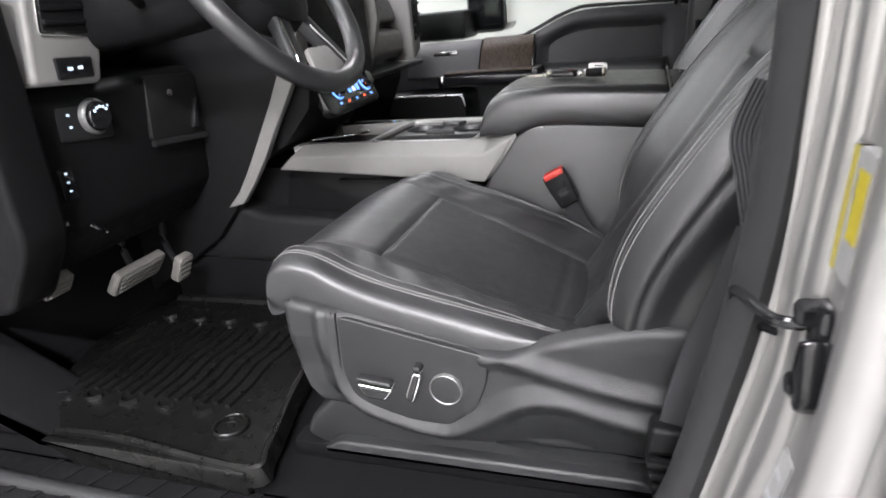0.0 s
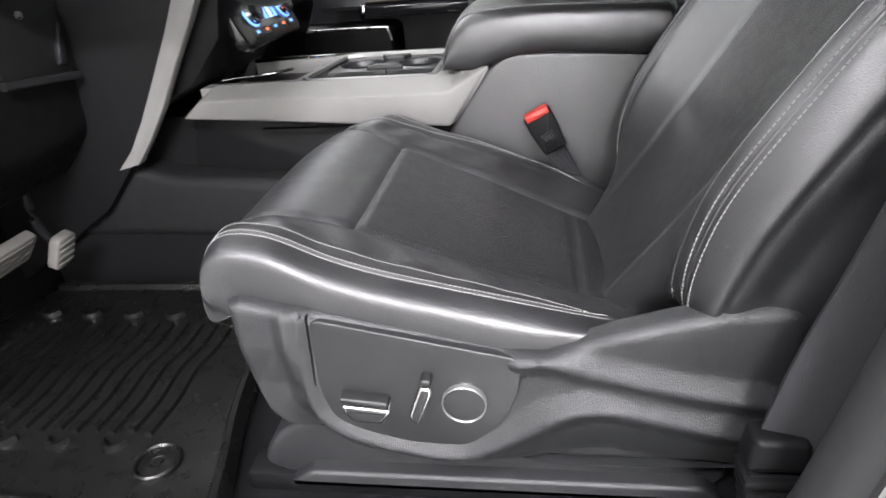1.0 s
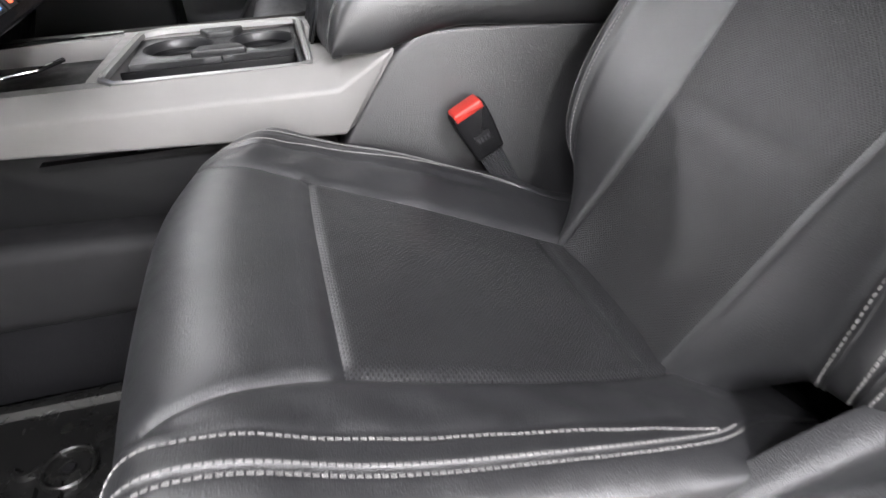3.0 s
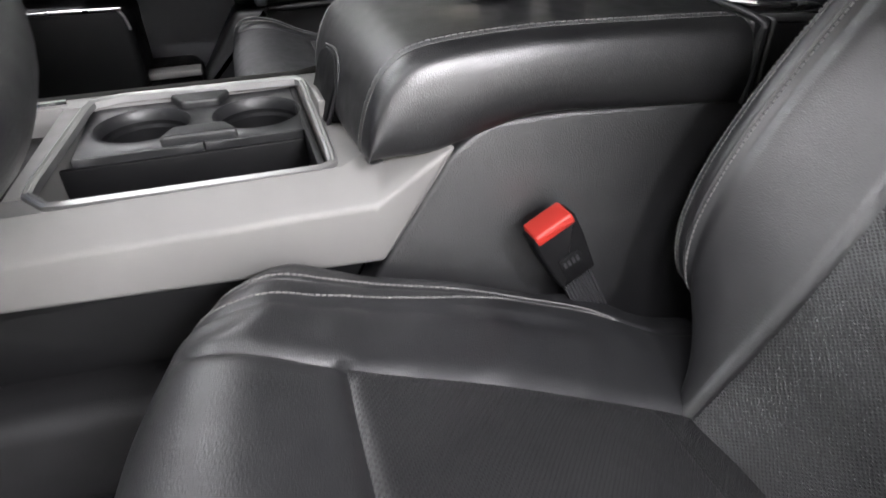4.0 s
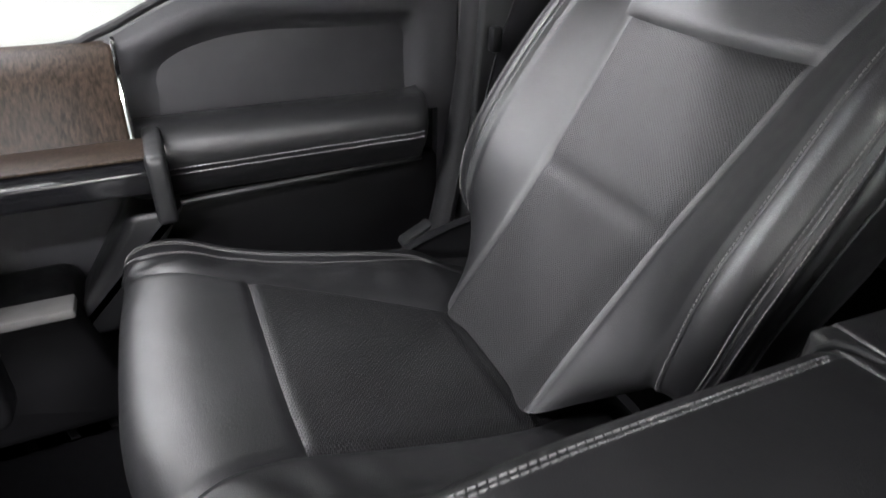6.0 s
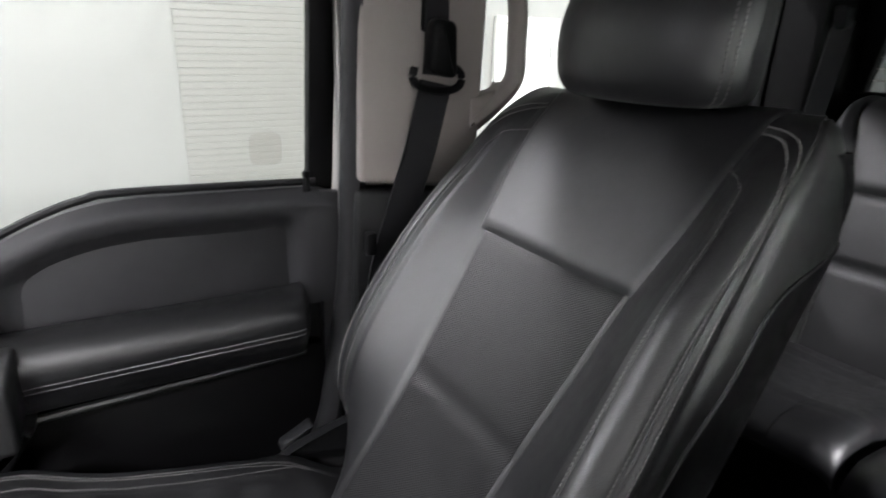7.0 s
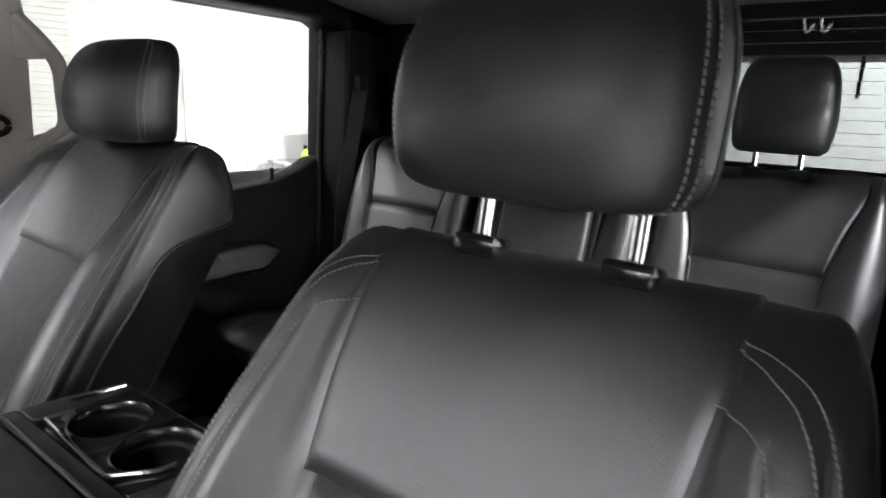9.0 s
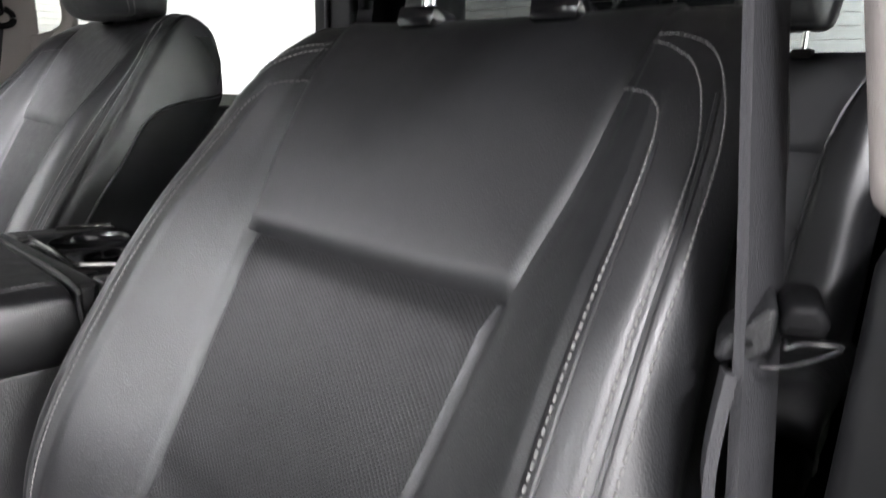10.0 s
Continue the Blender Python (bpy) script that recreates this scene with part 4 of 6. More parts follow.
WIRE = plain("heater_wire", (0.20, 0.18, 0.16), 0.5)
for k in range(11):
    part("heater_wire", box(1.9675, 1.9692, -0.70, 0.70, 1.03 + k * 0.026, 1.0308 + k * 0.026, 0), WIRE, bw, smooth=0)

# windscreen and cowl close the front
ws = empty("windscreen", "clear raked windscreen over the dashboard", "window", kind="structure")
wp = part("pane", prism([(0.12, 1.40), (0.124, 1.404), (-0.746, 1.02), (-0.75, 1.016)], "y", -0.72, 0.72, 0), GLASS, ws, smooth=0)
wp.visible_shadow = False

# ---- rear bench ----
def rear_section(yc, half, e0, head_z, label, panel=False):
    bench = empty("rear_bench", label, "seat", group="rear bench sections")
    prof = [(1.625, 0.44), (1.648, 0.52), (1.675, 0.60), (1.696, 0.67), (1.718, 0.75), (1.740, 0.82), (1.772, 0.90), (1.805, 0.962), (1.838, 0.990), (1.885, 1.0), (1.915, 0.99)]
    fr = [-1.0, -0.99, -0.93, -0.80, -0.55, -0.5, -0.25, 0, 0.25, 0.5, 0.55, 0.80, 0.93, 0.99, 1.0]
    bulge = [-0.11, -0.05, 0.0, 0.022, 0.006, 0.0, -0.003, -0.004, -0.003, 0.0, 0.006, 0.022, 0.0, -0.05, -0.11]
    rows = []
    for i, (x, z) in enumerate(prof):
        k = 1 - 0.12 * max(0, (i - 6) / 4)
        taper = 0.55 * float(np.interp(z, [0.45, 0.67, 0.82, 0.90, 0.97], [0.84, 0.90, 1.0, 1.14, 1.36]))
        spread = [math.copysign(float(np.interp(abs(v), [0, 0.55, 0.93, 1], [0, taper, 0.93, 1])), v) for v in fr]
        rows.append([(x - b * 0.95, yc + half * v * (k if abs(v) > 0.8 else 1), z + b * 0.2) for v, b in zip(spread, bulge)])
    al = [p[1] if i < 9 else p[1] + 0.03 * (i - 8) for i, p in enumerate(prof)]
    sk = Skin(rows, al, fr, 6, 6)
    if sk.normals()[20, 40, 0] > 0:
        sk.flip = -1.0
    A, B = sk.a[:, None], np.abs(sk.b[None, :])
    sk.push += np.where(A < 0.99, -0.007 * np.exp(-(((B - 0.55) * half / 0.005) ** 2)), 0)
    for zz in ((0.82, 0.67) if not panel else ()):
        sk.push += np.where(B < 0.55, -0.007 * np.exp(-(((A - zz) / 0.005) ** 2)), 0)
    sk.apply()
    sk.piece("backrest", lambda a, b: (np.abs(b) > 0.55) | (a > 0.82), LEATHER, bench)
    sk.piece("back_panel", lambda a, b: (np.abs(b) < 0.55) & (a <= 0.82), LEATHER, bench)
    part("back_core", box(1.852, 1.95, yc - half * 0.94, yc + half * 0.94, 0.42, 0.945, 0.02), BLACK, bench)
    prof = [(1.33, 0.470), (1.275, 0.474), (1.254, 0.495), (1.258, 0.522), (1.286, 0.541), (1.345, 0.545), (1.45, 0.528), (1.56, 0.512), (1.66, 0.495), (1.74, 0.48)]
    rows = []
    seat_y, seat_half = (yc, 0.262) if panel else (yc + math.copysign(0.028, yc), 0.211)
    for x, z in prof:
        rows.append([(x - 0.008 + 0.016 * abs(v) ** 4 * (1 if x < 1.35 else 0), seat_y + seat_half * v, z + b * (0.45 if x > 1.3 else 0.3)) for v, b in zip(fr, bulge)])
    ck = Skin(rows, [0, 0.02, 0.05, 0.08, 0.12, 0.18, 0.29, 0.40, 0.5, 0.6], fr, 6, 6)
    if ck.normals()[30, 40, 2] < 0:
        ck.flip = -1.0
    A, B = ck.a[:, None], np.abs(ck.b[None, :])
    for aa, bb in ((0.185, 0.96), (0.42, 0.80)):
        ck.push += (-0.005 * np.exp(-(((A - aa) / 0.004) ** 2)) + 0.003 * np.exp(-(((A - aa - 0.011) / 0.006) ** 2))) * (B < bb)
    ck.apply()
    ck.piece("cushion", lambda a, b: a > -1, LEATHER, bench)
    part("cushion_pan", box(1.36, 1.74, seat_y - seat_half * 0.90, seat_y + seat_half * 0.90, 0.262, 0.475, 0.02), BLACK, bench)
    if head_z:
        for e in (-0.042, 0.042):
            part("post", tube([(1.852, yc + e0 + e, 0.98), (1.846, yc + e0 + e, 1.05)], 0.006, 10), CHROME, bench, "chrome headrest post")
            part("post_collar", box(1.83, 1.866, yc + e0 + e - 0.018, yc + e0 + e + 0.018, 0.988, 1.006, 0.004), BLACK, bench)
        rings = []
        n = 28
        for h, w, d in ((0.0, 0.80, 0.03), (0.012, 0.94, 0.042), (0.05, 1.0, 0.05), (0.10, 0.98, 0.048), (0.14, 0.90, 0.04), (0.163, 0.74, 0.026), (0.168, 0.5, 0.012)):
            rings.append([(1.842 + 1.1 * d * math.copysign(abs(math.sin(a)) ** 0.7, math.sin(a)) + h * 0.05, yc + e0 + 0.093 * w * math.copysign(abs(math.cos(a)) ** 0.5, math.cos(a)), head_z - 0.022 + h * 1.12) for a in (2 * math.pi * j / n for j in range(n))])
        dn = catmull(np.array(rings), 4, 0)
        m = len(dn)
        fs = [(i * n + j, i * n + (j + 1) % n, (i + 1) * n + (j + 1) % n, (i + 1) * n + j) for i in range(m - 1) for j in range(n)]
        obj("headrest", dn.reshape(-1, 3), fs + [tuple(range(n)), tuple(range((m - 1) * n, m * n))], LEATHER, bench, smooth=60)
    return bench


rear_section(0.455, 0.222, -0.005, 1.045, "black leather rear passenger-side bench section with headrest")
rear_section(-0.455, 0.222, 0.0, 1.06, "black leather rear driver-side bench section with headrest")
midb = rear_section(0.0, 0.226, 0, 0, "black leather rear middle section with folded armrest", True)
part("folded_armrest", prism(round_poly([(-0.115, 0.55), (0.118, 0.55), (0.118, 0.972), (-0.115, 0.972)], 0.02), "x", -0.03, 0.03, 0.014, 3, m=Matrix.Translation((1.708, 0, 0.73)) @ pose(0, 0, 0, 0, 16, 0) @ Matrix.Translation((0, 0, -0.73))), LEATHER, midb, "folded leather armrest")
part("armrest_frame", prism(round_poly([(-0.132, 0.53), (0.135, 0.53), (0.135, 0.988), (-0.132, 0.988)], 0.03), "x", -0.012, 0.02, 0.01, 3, m=Matrix.Translation((1.711, 0, 0.73)) @ pose(0, 0, 0, 0, 16, 0) @ Matrix.Translation((0, 0, -0.73))), BLACK, midb)
part("middle_headrest", box(1.82, 1.90, -0.11, 0.115, 1.005, 1.07, 0.028, 4), LEATHER, midb, "low rolled leather headrest")


def buckle(tip, foot, facing, label, webbing=True, k=1.0):
    """A seat belt buckle: its head leans from foot to tip; facing gives the broad face."""
    ob = empty("belt_buckle", label, "seat belt buckle", group="belt buckles")
    z = (Vector(tip) - Vector(foot)).normalized()
    y = Vector(facing)
    y = (y - z * y.dot(z)).normalized()
    x = y.cross(z)
    m = Matrix((x, y, z)).transposed().to_4x4()
    m.translation = tip
    own = prism(round_poly([(-0.0225 * k, -0.004), (0.0225 * k, -0.004), (0.0225 * k, -0.03), (0.019 * k, -0.072), (-0.019 * k, -0.072), (-0.0225 * k, -0.03)], 0.004), "y", -0.012, 0.012, 0.004, 3, m=m)
    body = part("housing", own, BLACK, ob)
    part("release_button", prism(round_poly([(-0.019 * k, 0.0), (0.019 * k, 0.0), (0.020 * k, -0.012), (-0.020 * k, -0.012)], 0.003), "y", -0.0130, 0.0130, 0.003, 3, m=m), RED, ob, "red press button")
    part("press_plate", prism(round_poly([(-0.011, -0.038), (0.011, -0.038), (0.011, -0.056), (-0.011, -0.056)], 0.002), "y", 0.0118, 0.0132, 0.0004, m=m), BLACK, body)
    part("press_plate", prism(round_poly([(-0.011, -0.038), (0.011, -0.038), (0.011, -0.056), (-0.011, -0.056)], 0.002), "y", -0.0132, -0.0118, 0.0004, m=m), BLACK, body)
    for q in range(4):
        for e in (-1, 1):
            part("letter_bar", prism([(-0.008 + q * 0.0045, -0.043), (-0.0055 + q * 0.0045, -0.043), (-0.0055 + q * 0.0045, -0.050), (-0.008 + q * 0.0045, -0.050)], "y", e * 0.0131, e * 0.0137, 0, m=m), WEB, body, smooth=0)
    if webbing:
        ribbon([Vector(tip) - z * 0.066, Vector(tip).lerp(Vector(foot), 0.6), Vector(foot)], 0.030, 0.006, x, WEB, ob, "stalk", "dark belt stalk")
    return ob


buckle((0.425, -0.190, 0.602), (0.530, -0.190, 0.40), (0, -1, 0.1), "black belt buckle with red button beside the driver seat")
buckle((1.510, 0.235, 0.548), (1.64, 0.225, 0.455), (-0.4, -0.6, 0.6), "black rear belt buckle with red button on the bench", k=0.85)
buckle((1.500, 0.172, 0.540), (1.64, 0.165, 0.455), (-0.4, 0.2, 0.8), "black rear belt buckle with red button beside another", k=0.85)

# ---- centre console ----
console = empty("centre_console", "centre console with satin silver trim, leather lid and cup holders", "console")
part("lower_body", prism([(-0.42, 0.262), (0.80, 0.262), (0.82, 0.55), (0.30, 0.56), (-0.18, 0.598), (-0.42, 0.60)], "y", -0.115, 0.115, 0.006), BLACK, console)
part("foot_moulding", prism(round_poly([(-0.55, 0.385), (0.42, 0.365), (0.42, 0.455), (0.05, 0.483), (-0.15, 0.497), (-0.25, 0.505), (-0.30, 0.525), (-0.40, 0.55), (-0.55, 0.56)], 0.03), "y", -0.175, 0.175, 0.02, 3), MOULD, console, "charcoal plastic tunnel moulding")
part("tunnel_carpet", prism([(-0.55, 0.262), (0.42, 0.262), (0.42, 0.38), (-0.55, 0.40)], "y", -0.166, 0.166, 0.01), CARPET, console, "black tunnel carpet")
for e in (-1, 1):
    part("pocket_panel", prism(round_poly([(-0.24, 0.385), (0.36, 0.385), (0.30, 0.562), (-0.19, 0.595)], 0.02), "y", e * 0.11, e * 0.118, 0.004), BLACK, console)
    vs = [(-0.185, 0.166, 0.605), (0.286, 0.166, 0.574), (0.349, 0.161, 0.667), (0.284, 0.167, 0.630), (-0.150, 0.165, 0.634),
          (-0.130, 0.137, 0.655), (0.262, 0.137, 0.655), (0.300, 0.128, 0.664), (0.345, 0.120, 0.668),
          (-0.185, 0.125, 0.605), (0.286, 0.125, 0.574), (0.349, 0.120, 0.60), (-0.130, 0.125, 0.63)]
    vs = [(x, e * y, z) for x, y, z in vs]
    fs = [(0, 1, 3, 4), (1, 2, 3), (4, 3, 6, 5), (3, 7, 6), (3, 2, 7), (2, 8, 7), (0, 9, 10, 1), (1, 10, 11, 2), (0, 4, 5, 12, 9)]
    trim_ob = obj("side_trim", vs, fs, SATIN, console, "satin silver console trim", smooth=0)
    bv = trim_ob.modifiers.new("soft", "BEVEL")
    bv.width, bv.segments, bv.limit_method, bv.angle_limit = 0.004, 3, "ANGLE", radians(12)
    trim_ob.data.polygons.foreach_set("use_smooth", [True] * len(trim_ob.data.polygons))
    part("side_panel", prism(round_poly([(0.291, 0.574), (0.352, 0.664), (0.385, 0.684), (0.45, 0.684), (0.80, 0.664), (0.84, 0.30), (0.30, 0.28), (0.22, 0.45)], 0.012), "y", e * 0.12, e * 0.1575, 0.006, 3), VINYL, console, "black grained vinyl side panel")

# tray with chrome frame, cup holders and a divided bin
TZ = 0.651
frame_pts = [(0.044, -0.126), (0.246, -0.130), (0.258, -0.122), (0.262, 0.100), (0.254, 0.111), (0.072, 0.119), (0.042, 0.106), (0.024, -0.098)]
frame_pts = [(p[0], p[1], TZ + 0.003) for p in frame_pts]
fr = []
for i, p in enumerate(frame_pts):
    q = frame_pts[(i + 1) % len(frame_pts)]
    fr += [Vector(p).lerp(Vector(q), t) for t in (0.08, 0.5, 0.92)]
part("chrome_frame", sweep(fr, [(-0.0042, -0.006), (0.0042, -0.006), (0.0040, 0.0006), (0.0019, 0.0022), (0.0001, 0.0006), (-0.0015, 0.0020), (-0.0038, 0.0004)], closed=True), RINGMETAL, console, "bright chrome tray frame")
rim = part("tray_rim", box(0.256, 0.345, -0.137, 0.137, 0.60, TZ, 0.004), SATIN, console)
part("tray_rim", prism([(-0.155, -0.137), (0.258, -0.137), (0.25, -0.127), (0.044, -0.127), (0.020, -0.098), (-0.155, -0.098)], "z", 0.62, TZ, 0.002), SATIN, console)
part("tray_rim", prism([(-0.155, 0.137), (0.258, 0.137), (0.258, 0.114), (0.072, 0.119), (0.040, 0.107), (-0.155, 0.11)], "z", 0.62, TZ, 0.002), SATIN, console)
part("tray_rim", prism([(0.006, -0.0975), (0.022, -0.0975), (0.040, 0.1065), (0.016, 0.1065)], "z", 0.60, TZ, 0.002), SATIN, console)
part("tray_floor", box(-0.06, 0.262, -0.132, 0.132, 0.565, 0.572, 0), BLACK, console)
part("bin_wall", box(0.024, 0.252, -0.022, -0.015, 0.57, 0.636, 0.002), BLACK, console)
part("bin_wall", box(0.044, 0.252, -0.126, -0.119, 0.57, 0.643, 0.002), BLACK, console)
part("bin_wall", box(0.246, 0.254, -0.128, 0.112, 0.57, 0.645, 0.002), BLACK, console)
part("bin_step", box(0.026, 0.246, -0.044, -0.020, 0.57, 0.600, 0.003), BLACK, console)
part("bin_divider", box(0.140, 0.145, -0.122, -0.042, 0.572, 0.598, 0.002), PLASTIC, console)


def ring_plate(cx, cy, r, x0, x1, y0, y1, z0, z1, mat, name):
    """A plate with a round opening, and a ribbed cup below it."""
    n = 48
    bm = bmesh.new()
    outer, inner = [], []
    steps = ((r + 0.004, z1), (r + 0.0015, z1 + 0.0018), (r - 0.001, z1 - 0.001), (r - 0.002, z1 - 0.010))
    deep = ((r - 0.0015, z1 - 0.008), (r - 0.002, z1 - 0.014), (r - 0.005, z1 - 0.017), (r - 0.006, z1 - 0.036), (r - 0.009, z1 - 0.039), (r - 0.010, z0 + 0.004), (r - 0.02, z0))
    for k in range(n):
        a = 2 * math.pi * (k + 0.5) / n
        c, q = math.cos(a), math.sin(a)
        t = min((x1 - cx) / c if c > 1e-6 else ((x0 - cx) / c if c < -1e-6 else 9), (y1 - cy) / q if q > 1e-6 else ((y0 - cy) / q if q < -1e-6 else 9))
        inset = 0.0 if abs(cx + c * t - 0.154) < 1e-4 else 0.001
        outer.append([bm.verts.new((cx + c * t, cy + q * t, z)) for z in (z1 - 0.009, z1 - 0.001)] + [bm.verts.new((cx + c * (t - inset), cy + q * (t - inset), z1))])
        inner.append([bm.verts.new((cx + c * rr, cy + q * rr, zz)) for rr, zz in steps])
    for k in range(n):
        j = (k + 1) % n
        rows = outer[k] + inner[k], outer[j] + inner[j]
        for a in range(6):
            bm.faces.new((rows[0][a], rows[1][a], rows[1][a + 1], rows[0][a + 1]))
    plate = part(name, bm, mat, console, "charcoal cup holder plate", smooth=40)
    cup = bmesh.new()
    rings = [[cup.verts.new((cx + math.cos(2 * math.pi * k / n) * rr, cy + math.sin(2 * math.pi * k / n) * rr, zz)) for k in range(n)] for rr, zz in deep]
    for lo, hi in zip(rings, rings[1:]):
        for k in range(n):
            cup.faces.new((lo[k], lo[(k + 1) % n], hi[(k + 1) % n], hi[k]))
    cup.faces.new(rings[-1])
    part("cup", cup, BLACK, plate, "black stepped cup well", smooth=40)
    return plate


ring_plate(0.096, 0.046, 0.044, 0.040, 0.154, -0.018, 0.112, 0.567, 0.644, SMOOTHPLASTIC, "cup_holder")
ring_plate(0.206, 0.042, 0.043, 0.154, 0.254, -0.018, 0.112, 0.567, 0.644, SMOOTHPLASTIC, "cup_holder")
part("cup_grip", prism(round_poly([(0.114, -0.014), (0.186, -0.014), (0.174, 0.012), (0.126, 0.012)], 0.005), "z", 0.640, 0.6525, 0.003, 3), SMOOTHPLASTIC, console)
part("cup_grip", prism(round_poly([(0.120, 0.108), (0.182, 0.108), (0.170, 0.080), (0.132, 0.080)], 0.005), "z", 0.640, 0.6525, 0.003, 3), SMOOTHPLASTIC, console)
part("cup_bridge", box(0.142, 0.160, 0.010, 0.080, 0.60, 0.632, 0.004), BLACK, console)
part("front_bin", prism([(-0.16, -0.10), (0.005, -0.097), (0.015, 0.106), (-0.16, 0.106)], "z", 0.60, 0.625, 0.003), BLACK, console)
part("bin_rim", tube([(-0.155, 0.112, 0.652), (0.02, 0.116, 0.654)], 0.004, 8), CHROME, console)
part("bin_rim", tube([(-0.15, -0.06, 0.648), (-0.06, -0.02, 0.650), (-0.04, 0.02, 0.650)], 0.003, 8), CHROME, console)

# padded lid: rounded front, leather top, sewn edges
lid_rows = []
lp = [(0.285, 0.651), (0.276, 0.664), (0.279, 0.688), (0.289, 0.715), (0.306, 0.737), (0.338, 0.750), (0.42, 0.754), (0.50, 0.752), (0.58, 0.749), (0.618, 0.747), (0.629, 0.742), (0.631, 0.72)]
lv = [(-0.148, 0.0), (-0.160, 0.06), (-0.1655, 0.32), (-0.1645, 0.62), (-0.158, 0.86), (-0.143, 0.965), (-0.125, 0.99), (-0.07, 1.02), (0, 1.03)]
lv = lv + [(-a, b) for a, b in lv[-2::-1]]
for i, (x, z) in enumerate(lp):
    front = max(0.0, 1 - i / 5)
    row = []
    for y, h in lv:
        xx = x + 0.006 * front * (abs(y) / 0.16) ** 3
        low = 0.663 + 0.020 * float(np.clip((xx - 0.345) / 0.04, 0, 1)) - 0.016 * float(np.clip((xx - 0.45) / 0.18, 0, 1))
        low = min(low, z)
        zz = z + max(0.0, 0.668 - z) * float(np.clip((abs(y) - 0.09) / 0.05, 0, 1))
        low = min(low, zz) if abs(y) < 0.09 else min(max(low, 0.664), zz)
        row.append((xx, y * (1 - 0.02 * front) * (0.72 if y > 0 else 1.0), low + (zz - low) * h))
    lid_rows.append(row)
ls = Skin(lid_rows, [0, 0.02, 0.04, 0.065, 0.09, 0.12, 0.19, 0.27, 0.35, 0.385, 0.4, 0.42], [v[0] for v in lv], 7, 7)
if ls.normals()[45, 50, 2] < 0:
    ls.flip = -1.0
LB = np.abs(ls.b[None, :]) + 0 * ls.a[:, None]
ls.push += -0.0025 * np.exp(-(((LB - 0.138) / 0.003) ** 2))
ls.apply()
lid = ls.piece("lid", lambda a, b: a > -1, LIDLEATHER, console, "black grained leather armrest lid")
stitches([line_on(ls, [(0.02, e * o), (0.06, e * o), (0.12, e * o), (0.25, e * o), (0.385, e * o)], 80) for e in (-1, 1) for o in (0.1335, 0.1425)], lid, plain("dark_thread", (0.10, 0.10, 0.10), 0.8), pitch=0.0055, long=0.004, wide=0.0009)
part("lid_core", box(0.335, 0.628, -0.146, 0.100, 0.655, 0.715, 0.012), BLACK, console)
latch_out = [(0.054, 0.648), (0.048, 0.698), (0.020, 0.710), (-0.024, 0.712), (-0.044, 0.692), (-0.032, 0.648)]
part("latch", prism(round_poly(latch_out[::-1], 0.008), "x", -0.010, 0.010, 0.003, m=Matrix.Translation((0.2805, 0, 0.672)) @ pose(0, 0, 0, 0, 16, 0) @ Matrix.Translation((0, 0, -0.672))), BLACK, console, "black lid latch recess")
part("latch_frame", sweep(smooth_path([(0.271 + (z - 0.66) * 0.29, y, z) for y, z in latch_out], 4), circle(0.0022, 8), up=(1, 0, 0)), PLASTIC, console)
part("latch_tongue", prism(round_poly([(-0.024, 0.640), (0.042, 0.640), (0.040, 0.668), (-0.022, 0.672)], 0.004), "x", 0.262, 0.270, 0.003), SATIN, console, "satin latch tongue")

# rear deck with its own cup tray
deck = part("rear_deck", prism(round_poly([(0.634, 0.60), (0.634, 0.652), (0.81, 0.652), (0.81, 0.60)], 0.006), "y", -0.150, 0.128, 0.004, 3), VINYL, console, "black rear console deck")
part("deck_bar", prism(round_poly([(0.634, 0.655), (0.634, 0.742), (0.657, 0.741), (0.657, 0.655)], 0.005), "y", -0.150, 0.128, 0.006, 3), VINYL, console)
part("deck_bar", prism(round_poly([(0.776, 0.655), (0.776, 0.730), (0.784, 0.728), (0.808, 0.700), (0.81, 0.655)], 0.008), "y", -0.150, 0.128, 0.006, 3), VINYL, console)
for y0, y1 in ((-0.150, -0.1275), (0.0875, 0.128)):
    part("deck_bar", prism(round_poly([(0.6575, 0.655), (0.6575, 0.741), (0.7755, 0.731), (0.7755, 0.655)], 0.004), "y", y0, y1, 0.005, 3), VINYL, console)
part("joint_bead", sweep(smooth_path([(0.6325, -0.163, 0.67), (0.6325, -0.163, 0.725), (0.6325, -0.15, 0.745), (0.6325, 0.0, 0.749), (0.6325, 0.108, 0.745), (0.6325, 0.120, 0.67)], 6), circle(0.003, 8), up=(1, 0, 0)), SMOOTHPLASTIC, console)
ring_plate(0.718, -0.068, 0.042, 0.658, 0.775, -0.127, -0.022, 0.662, 0.736, GLOSS, "deck_cup")
ring_plate(0.718, 0.030, 0.042, 0.658, 0.775, -0.022, 0.087, 0.662, 0.736, GLOSS, "deck_cup")
part("deck_trim", tube([(0.667, 0.074, 0.742), (0.6585, -0.087, 0.743), (0.696, -0.113, 0.741), (0.715, -0.114, 0.740)], 0.0028, 8), CHROME, console, "chrome tray edge")
part("deck_trim", tube([(0.705, 0.103, 0.741), (0.772, 0.105, 0.735)], 0.0032, 8), CHROME, console)

